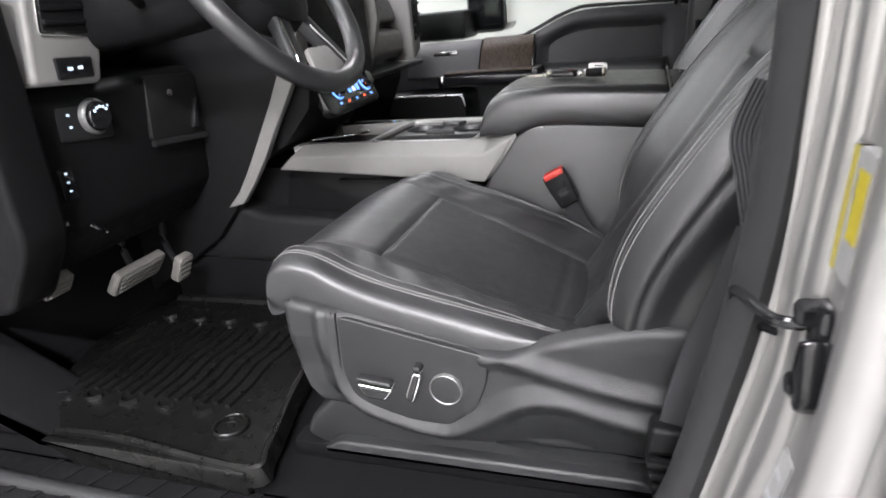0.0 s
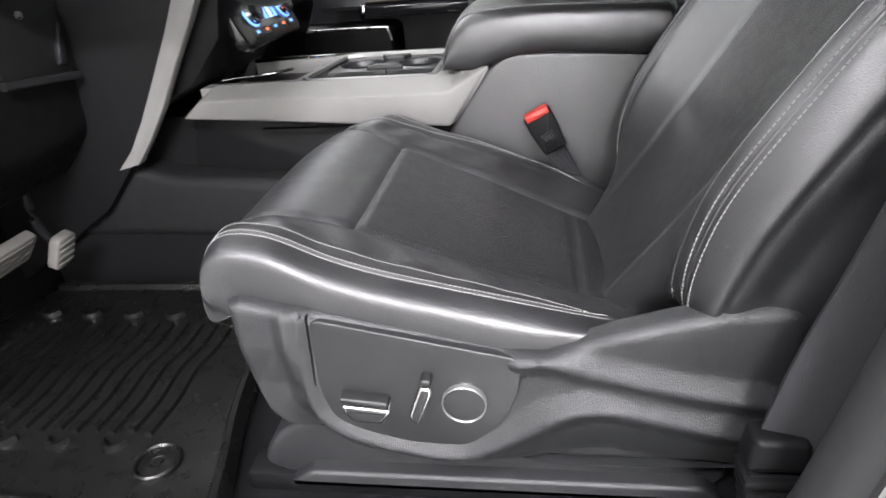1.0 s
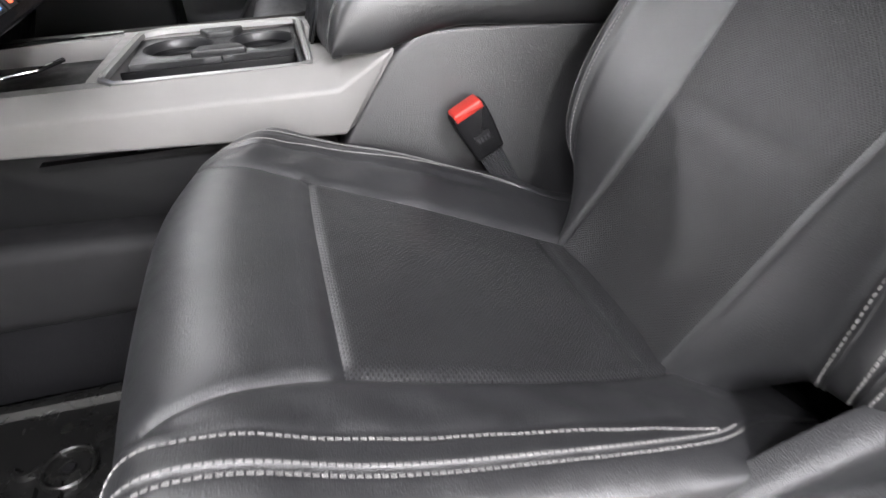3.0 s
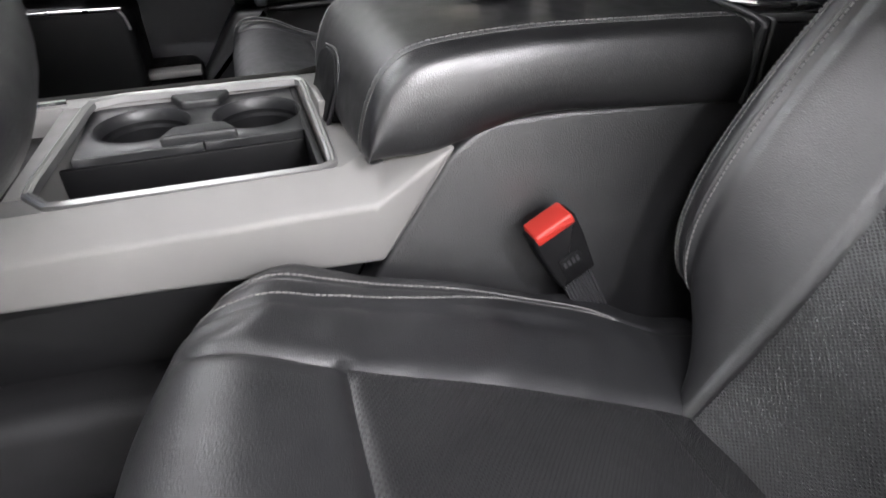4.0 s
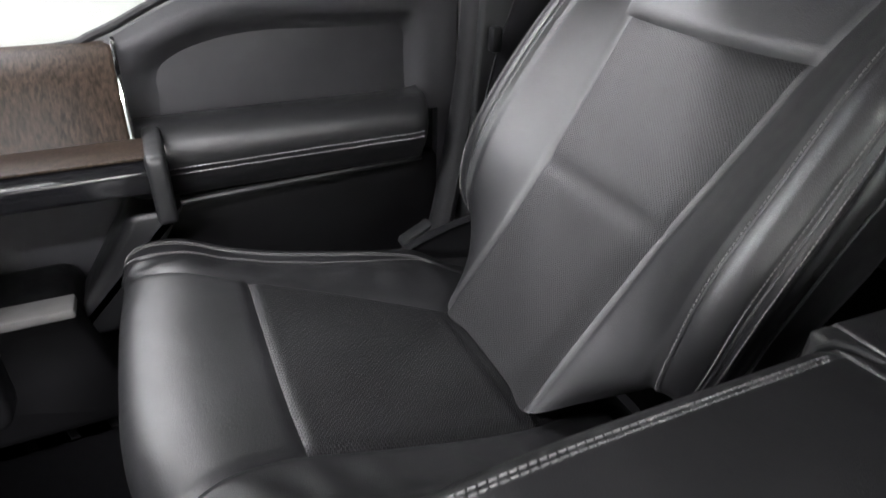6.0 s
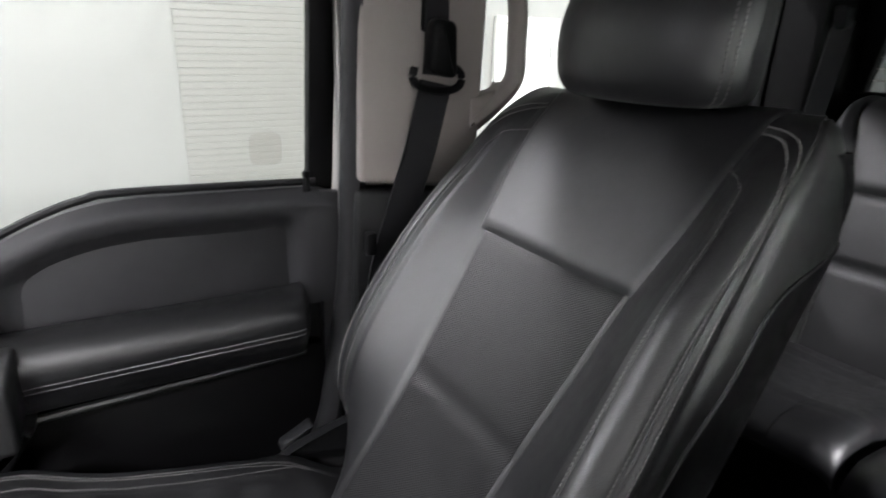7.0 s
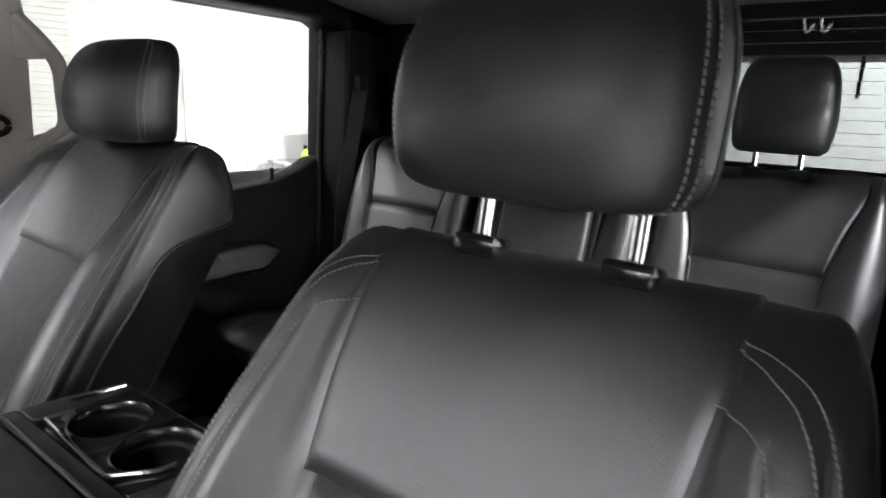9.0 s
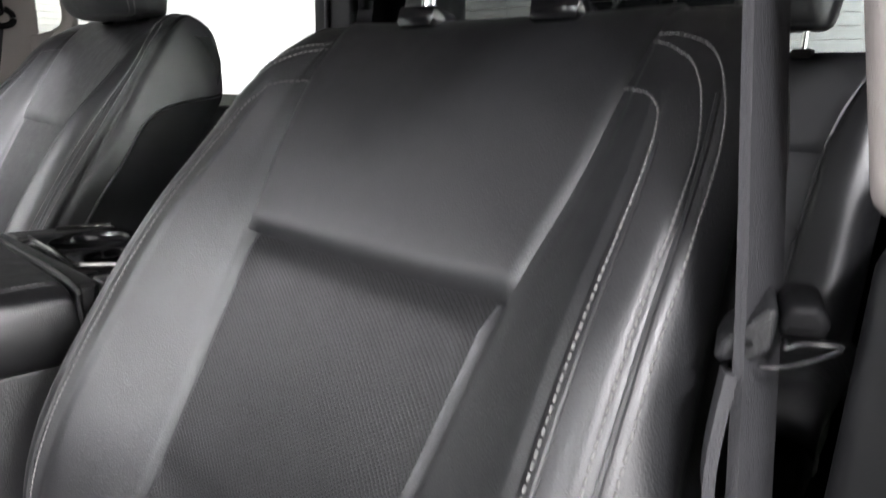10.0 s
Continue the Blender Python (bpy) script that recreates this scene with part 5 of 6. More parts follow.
# ---- keys on the lid ----
LZ = 0.757
keys = empty("key_set", "car key with black fob and paper tag on the lid", "keys")
turn = Matrix.Translation((0.428, -0.052, LZ)) @ pose(0, 0, 0, 0, 0, -4) @ Matrix.Scale(0.87, 4)
part("fob", prism(round_poly([(-0.028, -0.014), (0.030, -0.015), (0.040, -0.008), (0.040, 0.010), (0.030, 0.018), (-0.024, 0.018), (-0.032, 0.008)], 0.008), "z", 0.002, 0.016, 0.004, 3, m=turn), BLACK, keys, "black key fob")
part("fob_side", box(-0.026, 0.030, -0.0165, -0.012, 0.004, 0.012, 0.002, m=turn), GLOSS, keys)
for kx in (-0.012, 0.002):
    part("fob_button", box(kx, kx + 0.010, -0.004, 0.004, 0.0155, 0.0172, 0.0008, m=turn), PLASTIC, keys)
    part("fob_button", box(kx, kx + 0.010, 0.006, 0.013, 0.0155, 0.0172, 0.0008, m=turn), PLASTIC, keys)
part("fob_button", box(0.016, 0.026, -0.003, 0.005, 0.0155, 0.0172, 0.0008, m=turn), plain("dull_red_button", (0.12, 0.01, 0.008), 0.5), keys)
part("pivot", disc([(0.0075, 0), (0.0075, 0.013), (0.005, 0.015)], turn @ pose(-0.024, -0.008, 0.002), 16), KEYMETAL, keys)
part("blade", prism([(-0.078, -0.0045), (-0.074, -0.0065), (-0.030, -0.0065), (-0.030, 0.003), (-0.074, 0.003)], "z", 0.006, 0.0088, 0.0006, 1, m=turn), KEYMETAL, keys, "worn metal key blade")
part("blade_groove", box(-0.070, -0.034, -0.003, -0.0012, 0.0086, 0.0094, 0.0002, m=turn), STEEL, keys)
part("shackle", box(0.036, 0.048, -0.009, 0.006, 0.004, 0.013, 0.003, m=turn), STEEL, keys)
part("ring", tube([turn @ Vector((0.054 + 0.011 * math.cos(a), 0.000 + 0.011 * math.sin(a), 0.006 + 0.004 * math.sin(a * 2))) for a in (2 * math.pi * k / 28 for k in range(28))], 0.0013, 8, closed=True), KEYMETAL, keys)
part("lock_barrel", tube([turn @ Vector((0.060, -0.010, 0.010)), turn @ Vector((0.068, -0.011, 0.010)), turn @ Vector((0.070, -0.0112, 0.010)), turn @ Vector((0.098, -0.014, 0.010))], 0.0085, 18), BLACK, keys, "black cylindrical lock key")
part("barrel_end", disc([(0.0105, 0), (0.0105, 0.004), (0.008, 0.006)], turn @ Matrix.Translation((0.096, -0.0138, 0.0105)) @ pose(0, 0, 0, 0, 90, -6), 20), KEYMETAL, keys)
part("tag_wire", tube([turn @ Vector(p) for p in ((0.050, 0.006, 0.006), (0.048, 0.017, 0.012), (0.062, 0.021, 0.016))], 0.0009, 6), STEEL, keys)
tagm = turn @ Matrix.Translation((0.081, 0.021, 0.018)) @ pose(0, 0, 0, 42, 6, 18)
part("paper_tag", prism(round_poly([(-0.022, -0.010), (0.012, -0.013), (0.020, -0.008), (0.020, 0.008), (0.012, 0.013), (-0.022, 0.010)], 0.006), "z", -0.0007, 0.0007, 0, m=tagm), PALE, keys, "white paper tag")
for k in range(2):
    part("print_bar", box(-0.008, 0.010, -0.006 + k * 0.007, -0.003 + k * 0.007, 0.0007, 0.0011, 0, m=tagm), WEB, keys, smooth=0)

# ---- passenger front door ----
pdoor = empty("front_door", "black passenger door with padded armrest, walnut trim and pull bar", "door")
pdoor.location = (-0.006, -0.036, 0.0)
outline = [(-0.62, 0.28), (0.735, 0.28), (0.735, 0.845), (0.70, 0.862), (0.43, 0.868), (0.37, 0.862), (0.31, 0.842), (0.225, 0.800), (0.15, 0.785), (-0.62, 0.76)]
part("door_skin", prism(round_poly(outline, 0.02), "y", 0.905, 0.96, 0.008), DOORVINYL, pdoor)
# upper panel with its scooped recess
ux = [0.228, 0.25, 0.28, 0.32, 0.36, 0.40, 0.45, 0.50, 0.55, 0.60, 0.64, 0.67, 0.70, 0.728]
net = []
for x in ux:
    top = float(np.interp(x, [0.225, 0.31, 0.37, 0.43, 0.70, 0.735], [0.800, 0.842, 0.862, 0.868, 0.860, 0.85]))
    bot = 0.665
    row = []
    for k in range(11):
        v = k / 10
        z = bot + (top - bot) * v
        scoop_top = top - 0.035
        inx = np.clip((x - 0.24) / 0.05, 0, 1) * np.clip((0.675 - x) / 0.035, 0, 1)
        inz = np.clip((scoop_top - z) / 0.035, 0, 1)
        y = 0.884 + 0.030 * inx * inz - 0.004 * math.sin(v * math.pi)
        if v > 0.95:
            y += 0.012
        row.append((x, y, z))
    net.append(row)
up = Skin(net, ux, list(range(11)), 5, 5)
up.flip = 1.0 if up.normals()[10, 10, 1] < 0 else -1.0
up.piece("upper_panel", lambda a, b: a > -1, DOORVINYL, pdoor, "soft grained upper door panel")
part("panel_edge", prism([(0.70, 0.30), (0.735, 0.30), (0.735, 0.852), (0.70, 0.858)], "y", 0.884, 0.91, 0.006), DOORVINYL, pdoor)
part("belt_strip", sweep(smooth_path([(-0.60, 0.908, 0.775), (-0.2, 0.908, 0.785), (0.15, 0.906, 0.796), (0.225, 0.904, 0.812), (0.31, 0.904, 0.850), (0.37, 0.904, 0.870), (0.43, 0.904, 0.876), (0.70, 0.904, 0.869)], 6), circle(0.006, 8)), SEAL, pdoor, "black window seal strip")
part("lock_pin", disc([(0.006, 0), (0.006, 0.018), (0.004, 0.022), (0.0065, 0.026), (0.0065, 0.032), (0.002, 0.034)], pose(0.683, 0.893, 0.856), 10), BLACK, pdoor)
am = [[(x, y, z) for y, z in prof] for x, prof in ((x, [(0.895, 0.700), (0.862, 0.708 - 0.01 * (x - 0.22)), (0.832, 0.704), (0.812, 0.690), (0.806, 0.668), (0.812, 0.640), (0.826, 0.615), (0.840, 0.602), (0.895, 0.598)]) for x in (0.215, 0.24, 0.30, 0.40, 0.50, 0.58, 0.635, 0.655, 0.662))]
for r in (0, 7, 8):
    am[r] = [(x, y + (0.03 if r == 0 else 0.012 if r == 7 else 0.045), z) for x, y, z in am[r]]
ak = Skin(am, [p[0][0] for p in am], list(range(9)), 5, 6)
ak.flip = 1.0 if ak.normals()[20, 24, 1] < 0 else -1.0
arm = ak.piece("armrest", lambda a, b: a > -1, LEATHER, pdoor, "padded black armrest")
stitches([line_on(ak, [(0.24, 4.55), (0.40, 4.5), (0.64, 4.4)], 40), line_on(ak, [(0.24, 4.85), (0.40, 4.8), (0.64, 4.7)], 40)], arm, plain("dark_grey_thread", (0.28, 0.28, 0.285), 0.8), wide=0.0008)
part("armrest_bead", tube(smooth_path([(0.235, 0.835, 0.590), (0.40, 0.842, 0.593), (0.655, 0.850, 0.598)], 6), 0.006, 8), SMOOTHPLASTIC, pdoor)
part("lower_panel", prism(round_poly([(0.10, 0.28), (0.70, 0.28), (0.70, 0.595), (0.24, 0.585), (0.12, 0.43)], 0.02), "y", 0.878, 0.91, 0.008), BLACK, pdoor)
part("strut", prism(round_poly([(0.215, 0.60), (0.285, 0.60), (0.165, 0.42), (0.095, 0.42)], 0.012), "y", 0.800, 0.895, 0.012, 3), SMOOTHPLASTIC, pdoor)
part("pocket", prism(round_poly([(-0.42, 0.29), (0.17, 0.29), (0.12, 0.50), (-0.42, 0.50)], 0.02), "y", 0.765, 0.90, 0.012, 3), BLACK, pdoor, "black door pocket")
part("pocket_lip", box(0.015, 0.128, 0.748, 0.790, 0.493, 0.507, 0.004), SATIN, pdoor, "grey pocket lip")
part("speaker_panel", prism(round_poly([(-0.42, 0.36), (0.028, 0.36), (0.028, 0.640), (-0.42, 0.640)], 0.03), "y", 0.715, 0.90, 0.012, 3), BLACK, pdoor, "rounded black lower bin cover")
part("speaker_edge", sweep(smooth_path([(-0.36, 0.713, 0.636), (-0.02, 0.713, 0.638), (0.015, 0.713, 0.632), (0.026, 0.713, 0.60)], 6), circle(0.003, 8), up=(0, 1, 0)), STEEL, pdoor)
part("wood_panel", prism([(0.905, 0.803), (0.875, 0.800), (0.835, 0.765), (0.790, 0.695), (0.80, 0.685), (0.905, 0.685)], "x", 0.06, 0.240, 0.006, 3), WOOD, pdoor, "glossy dark walnut panel")
part("wood_edge", sweep([(0.2425, y, z) for y, z in ((0.895, 0.806), (0.872, 0.802), (0.832, 0.766), (0.786, 0.693))], circle(0.0035, 8), up=(1, 0, 0)), CHROME, pdoor, "chrome trim edge")
part("wood_cap", prism([(0.902, 0.800), (0.872, 0.798), (0.832, 0.763), (0.784, 0.692), (0.79, 0.682), (0.902, 0.682)], "x", -0.20, 0.06, 0.008), DOORVINYL, pdoor)
part("pull_bar", prism(round_poly([(0.712, 0.664), (0.712, 0.694), (0.728, 0.703), (0.80, 0.703), (0.80, 0.660)], 0.006), "x", -0.05, 0.268, 0.004, 2), GLOSS, pdoor, "gloss dark pull bar")
part("pull_bar_top", box(-0.045, 0.262, 0.722, 0.79, 0.7035, 0.7075, 0.0015), WOOD, pdoor)
part("pull_end", prism(round_poly([(0.708, 0.62), (0.708, 0.71), (0.83, 0.71), (0.83, 0.62)], 0.012), "x", 0.252, 0.275, 0.006, 3), SMOOTHPLASTIC, pdoor)
part("door_handle", box(-0.085, 0.0, 0.755, 0.772, 0.760, 0.775, 0.005), CHROME, pdoor, "chrome inner door handle")
part("window_switch", box(-0.06, -0.045, 0.708, 0.716, 0.66, 0.70, 0.003), CHROME, pdoor)
part("door_flange", box(0.722, 0.742, 0.846, 0.862, 0.34, 1.36, 0.004), PAINT, pdoor, "silver painted door edge")
part("window_frame", prism([(0.915, 0.85), (0.94, 0.85), (0.86, 1.38), (0.835, 1.38)], "x", 0.692, 0.735, 0.005), BLACK, pdoor)
dg = part("window_glass", prism([(0.925, 0.78), (0.929, 0.78), (0.849, 1.38), (0.845, 1.38)], "x", -0.60, 0.70, 0), GLASS, pdoor, smooth=0)
dg.visible_shadow = False
seal_mark = part("glass_mark", prism(round_poly([(0.600, 0.90), (0.65, 0.90), (0.65, 0.95), (0.600, 0.95)], 0.015), "y", 0.9045, 0.9055, 0), glass_mat("etched_glass", (0.965, 0.96, 0.955)), pdoor, "faint etched glass mark")
mirror = empty("door_mirror", "black folding tow mirror outside the passenger window", "mirror")
part("mirror_arm", box(-0.22, -0.02, 0.905, 1.10, 0.80, 0.90, 0.02), BLACK, mirror)
part("mirror_head", box(-0.06, 0.09, 1.06, 1.32, 0.81, 1.12, 0.03, 3), GLOSS, mirror)
part("mirror_glass", box(0.0885, 0.0925, 1.09, 1.29, 0.84, 1.09, 0.001), plain("mirror_silver", (0.85, 0.85, 0.85), 0.03, metal=1.0, var=0.01, rvar=0.01), mirror, "mirror glass")

# ---- belts ----
pb = empty("seat_belt", "dark grey belt with pillar loop on the passenger side", "seat belt", group="seat belts")
ribbon([(0.847, 0.750, 1.20), (0.847, 0.745, 1.10), (0.842, 0.742, 1.04)], 0.038, 0.003, (1, 0, 0), WEB, pb)
part("loop_cover", prism(round_poly([(0.822, 1.045), (0.868, 1.035), (0.866, 1.115), (0.830, 1.12)], 0.012), "y", 0.715, 0.748, 0.008, 3), BLACK, pb, "black belt loop cover")
part("loop", tube(smooth_path([(0.806, 0.735, 1.052), (0.804, 0.735, 1.035), (0.82, 0.735, 1.022), (0.86, 0.735, 1.018), (0.882, 0.735, 1.026), (0.884, 0.735, 1.042), (0.872, 0.735, 1.052)], 6), 0.006, 10), BLACK, pb)
ribbon([(0.843, 0.738, 1.03), (0.822, 0.745, 0.93), (0.795, 0.752, 0.84), (0.768, 0.757, 0.74), (0.745, 0.757, 0.60), (0.73, 0.757, 0.33)], 0.052, 0.003, (1, 0, -0.2), WEB, pb, label="dark grey ribbed webbing")
part("belt_stop", box(0.728, 0.745, 0.733, 0.752, 0.775, 0.812, 0.005), BLACK, pb)
part("anchor", prism(round_poly([(0.572, 0.498), (0.620, 0.524), (0.622, 0.534), (0.572, 0.510)], 0.006), "y", 0.70, 0.725, 0.004), PLASTIC, pb)
db = empty("seat_belt", "dark grey belt running through a pillar sleeve on the driver side", "seat belt", group="seat belts")
BELTGREY = plain("grey_webbing", (0.045, 0.045, 0.048), 0.6, grain=0.9, gscale=420, stretch=(4, 4, 0.6), spec=0.2)
ribbon([(0.632, -0.737, 0.44), (0.65, -0.735, 0.53), (0.675, -0.730, 0.61), (0.697, -0.724, 0.68)], 0.050, 0.003, (1, -0.25, -0.55), WEB, db, label="dark grey ribbed webbing")
ribbon([(0.697, -0.724, 0.68), (0.688, -0.712, 0.73), (0.682, -0.700, 0.77), (0.697, -0.698, 0.816)], 0.040, 0.003, (0.95, 0.27, -0.3), BELTGREY, db)
ribbon([(0.699, -0.726, 0.66), (0.705, -0.714, 0.75), (0.723, -0.700, 0.85), (0.744, -0.683, 0.95), (0.765, -0.667, 1.05), (0.796, -0.643, 1.2), (0.81, -0.64, 1.30)], 0.048, 0.003, (0.995, -0.08, 0), BELTGREY, db)
gm = Matrix(((0.24, 0.97, 0, 0.70), (-0.97, 0.24, 0, -0.70), (0, 0, 1, 0.82), (0, 0, 0, 1)))
part("tongue_grip", prism(round_poly([(-0.0093, 0.0022), (-0.0067, -0.0008), (0.0077, 0.0036), (0.0120, 0.0084), (0.0125, 0.0252), (0.0088, 0.0272), (-0.0067, 0.0097)], 0.003), "y", -0.004, 0.030, 0.003, 3, m=gm), PLASTIC, db, "grey plastic belt tongue grip")
part("grip_hole", prism(circle(0.0016, 12), "y", -0.0046, -0.002, 0.0, m=gm @ Matrix.Translation((0.0035, 0, 0.0105))), BLACK, db)
part("belt_fold", prism(round_poly([(0.0135, 0.0150), (0.0300, 0.0160), (0.0315, 0.0225), (0.0270, 0.0295), (0.0160, 0.0290), (0.0130, 0.0220)], 0.005), "y", -0.002, 0.036, 0.004, 3, m=gm), BLACK, db, "black rolled belt guide")
part("tongue", prism(round_poly([(-0.0034, -0.004), (0.0006, -0.003), (-0.0042, -0.034), (-0.0068, -0.034)], 0.001), "y", 0.0, 0.018, 0.0006, m=gm), CHROME, db, "steel belt tongue")
part("tongue_bow", tube(smooth_path([gm @ Vector(p) for p in ((0.0165, 0, 0.0130), (0.0170, 0, 0.0096), (0.0232, 0, 0.0132), (0.0363, 0, 0.0140), (0.0280, 0, 0.0072), (0.0180, 0, 0.0020), (0.0089, 0, 0.0))], 5), 0.0009, 8), GLOSS, db, "bent dark steel bow")
sleeve = empty("belt_sleeve", "ribbed black rubber belt sleeve beside the driver seat", "belt sleeve")
part("sleeve_cap", prism(round_poly([(0.598, 0.425), (0.650, 0.425), (0.648, 0.460), (0.602, 0.462)], 0.008), "y", -0.750, -0.718, 0.007, 3), BLACK, sleeve)
for k in range(10):
    z = 0.412 - k * 0.0155
    part("sleeve_fold", box(0.598 + k * 0.003, 0.655 + k * 0.003, -0.752, -0.716, z - 0.0055, z + 0.0055, 0.004, 2), BLACK, sleeve)
part("sleeve_core", prism([(0.603, 0.42), (0.650, 0.42), (0.678, 0.262), (0.632, 0.262)], "y", -0.747, -0.721, 0.003), BLACK, sleeve)

rb = empty("seat_belt", "dark rear belt hanging along the black rear pillar", "seat belt", group="seat belts")
part("loop_cover", box(1.80, 1.84, 0.690, 0.722, 1.135, 1.185, 0.008, 3), BLACK, rb)
ribbon([(1.82, 0.702, 1.156), (1.79, 0.700, 1.03), (1.757, 0.698, 0.90), (1.74, 0.697, 0.80), (1.73, 0.700, 0.56)], 0.045, 0.003, (0.8, -0.5, 0), WEB, rb, label="dark grey ribbed webbing")

# grab handle on the passenger pillar
grab = empty("grab_handle", "taupe plastic grab handle on the passenger pillar", "grab handle")
part("bow", sweep(smooth_path([(0.925, 0.765, 1.245), (0.965, 0.758, 1.20), (0.992, 0.752, 1.155), (0.996, 0.752, 1.09), (0.994, 0.752, 1.035), (0.965, 0.758, 0.998), (0.925, 0.765, 0.965)], 6), circle(0.015, 12, 0.018), up=(0, 1, 0)), TRIMCLOTH, grab)
part("bracket", prism(round_poly([(0.915, 1.16), (0.975, 1.165), (0.965, 1.21), (0.93, 1.25), (0.915, 1.25)], 0.008), "y", 0.752, 0.785, 0.005), TRIMCLOTH, grab)
part("bracket", prism(round_poly([(0.915, 1.005), (0.965, 1.018), (0.985, 1.03), (0.95, 0.985), (0.915, 0.955)], 0.006), "y", 0.752, 0.785, 0.005), TRIMCLOTH, grab)

# ---- dashboard ----
dash = empty("dashboard", "black dashboard with satin silver trim and lit controls", "dashboard")
part("dash_top", prism(round_poly([(-0.85, 0.80), (-0.85, 1.02), (-0.47, 1.03), (-0.36, 1.0), (-0.37, 0.95), (-0.42, 0.90)], 0.03), "y", -0.72, 0.76, 0.02, 3), VINYL, dash, "black soft dashboard top")
part("knee_panel", prism(round_poly([(-0.345, 0.845), (-0.325, 0.825), (-0.345, 0.60), (-0.42, 0.52), (-0.60, 0.52), (-0.60, 0.855)], 0.02), "y", -0.66, -0.19, 0.012, 3), BLACK, dash, "black knee panel")
part("end_panel", prism(round_poly([(-0.285, 1.0), (-0.30, 0.62), (-0.38, 0.50), (-0.66, 0.50), (-0.66, 1.0)], 0.03), "y", -0.70, -0.612, 0.012, 3), BLACK, dash)
part("vent_pod", prism(round_poly([(-0.606, 0.850), (-0.476, 0.842), (-0.459, 0.905), (-0.474, 1.06), (-0.562, 1.06), (-0.584, 0.965)], 0.014), "x", -0.38, -0.288, 0.008, 3), SATIN, dash, "satin silver vent surround")
part("vent_frame", prism(round_poly([(-0.573, 0.922), (-0.473, 0.914), (-0.484, 1.05), (-0.548, 1.05)], 0.006), "x", -0.34, -0.284, 0.003), CHROME, dash)
part("vent_core", prism([(-0.567, 0.929), (-0.479, 0.921), (-0.488, 1.046), (-0.544, 1.046)], "x", -0.34, -0.2815, 0.001), BLACK, dash)
for k in range(5):
    part("vent_slat", box(-0.29, -0.277, -0.564, -0.484, 0.936 + k * 0.021, 0.944 + k * 0.021, 0.002), BLACK, dash)
part("pedal_switch", prism(round_poly([(-0.562, 0.855), (-0.494, 0.853), (-0.490, 0.886), (-0.560, 0.889)], 0.004), "x", -0.30, -0.283, 0.003), GLOSS, dash)
for k in range(2):
    part("switch_icon", box(-0.2835, -0.2822, -0.543 + k * 0.020, -0.534 + k * 0.020, 0.868, 0.8725, 0), ICON, dash, smooth=0)
part("lamp_bezel", prism(round_poly([(-0.555, 0.755), (-0.446, 0.745), (-0.444, 0.806), (-0.555, 0.815)], 0.006), "x", -0.35, -0.326, 0.004), SMOOTHPLASTIC, dash, "headlamp switch plate")
at = Matrix.Translation((-0.328, -0.482, 0.787)) @ pose(0, 0, 0, 0, 90, 0)
part("lamp_ring", disc([(0.031, 0.0), (0.031, 0.006), (0.028, 0.012), (0.026, 0.013), (0.026, 0.006)], at, 40), RINGMETAL, dash, "chrome ring of the headlamp knob")
part("lamp_knob", disc([(0.0255, 0.0), (0.0255, 0.016), (0.022, 0.021), (0.004, 0.022)], at, 36), GLOSS, dash, "black headlamp knob")
for k in range(5):
    a = math.radians(40 + 25 * k)
    part("knob_icon", box(-0.3062, -0.3050, -0.482 + 0.016 * math.cos(a) - 0.002, -0.482 + 0.016 * math.cos(a) + 0.002, 0.787 + 0.016 * math.sin(a) - 0.002, 0.787 + 0.016 * math.sin(a) + 0.002, 0), ICON, dash, smooth=0)
for yy, zz in ((-0.532, 0.797), (-0.532, 0.777), (-0.447, 0.800), (-0.447, 0.783)):
    part("plate_icon", box(-0.3262, -0.3248, yy - 0.0025, yy + 0.0025, zz - 0.0018, zz + 0.0018, 0), ICON, dash, smooth=0)
part("trailer_switch", prism(round_poly([(-0.578, 0.660), (-0.548, 0.660), (-0.548, 0.716), (-0.578, 0.716)], 0.004), "x", -0.35, -0.334, 0.003), GLOSS, dash)
for k in range(3):
    part("switch_icon", box(-0.3345, -0.3330, -0.565, -0.560, 0.674 + k * 0.015, 0.677 + k * 0.015, 0), ICON, dash, smooth=0)
part("release_handle", tube([(-0.335, -0.545, 0.610), (-0.328, -0.532, 0.596), (-0.325, -0.525, 0.588)], 0.004, 8), CHROME, dash)
part("release_plate", prism(round_poly([(-0.652, 0.605), (-0.568, 0.605), (-0.568, 0.648), (-0.652, 0.648)], 0.005), "x", -0.37, -0.338, 0.004), BLACK, dash)
txt = bpy.data.curves.new("release_text", "FONT")
txt.body, txt.size, txt.align_x, txt.extrude = "BRAKE RELEASE", 0.0085, "CENTER", 0.0004
txo = new("release_text", txt)
txo.matrix_world = Matrix.Translation((-0.3365, -0.613, 0.622)) @ pose(0, 0, 0, 90, 0, 90)
dg_t = bpy.context.evaluated_depsgraph_get()
mesh_t = bpy.data.meshes.new_from_object(txo.evaluated_get(dg_t))
bpy.data.objects.remove(txo)
lettering = finish("lettering", mesh_t, plain("grey_print", (0.45, 0.45, 0.45), 0.6), dash, "grey brake release lettering", 0)
lettering.matrix_basis = Matrix.Translation((-0.3365, -0.613, 0.622)) @ pose(0, 0, 0, 90, 0, 90)
part("print_symbol", disc([(0.004, 0), (0.004, 0.0008)], Matrix.Translation((-0.3375, -0.611, 0.634)) @ pose(0, 0, 0, 0, 90, 0), 20), plain("grey_symbol", (0.4, 0.4, 0.4), 0.6), dash)
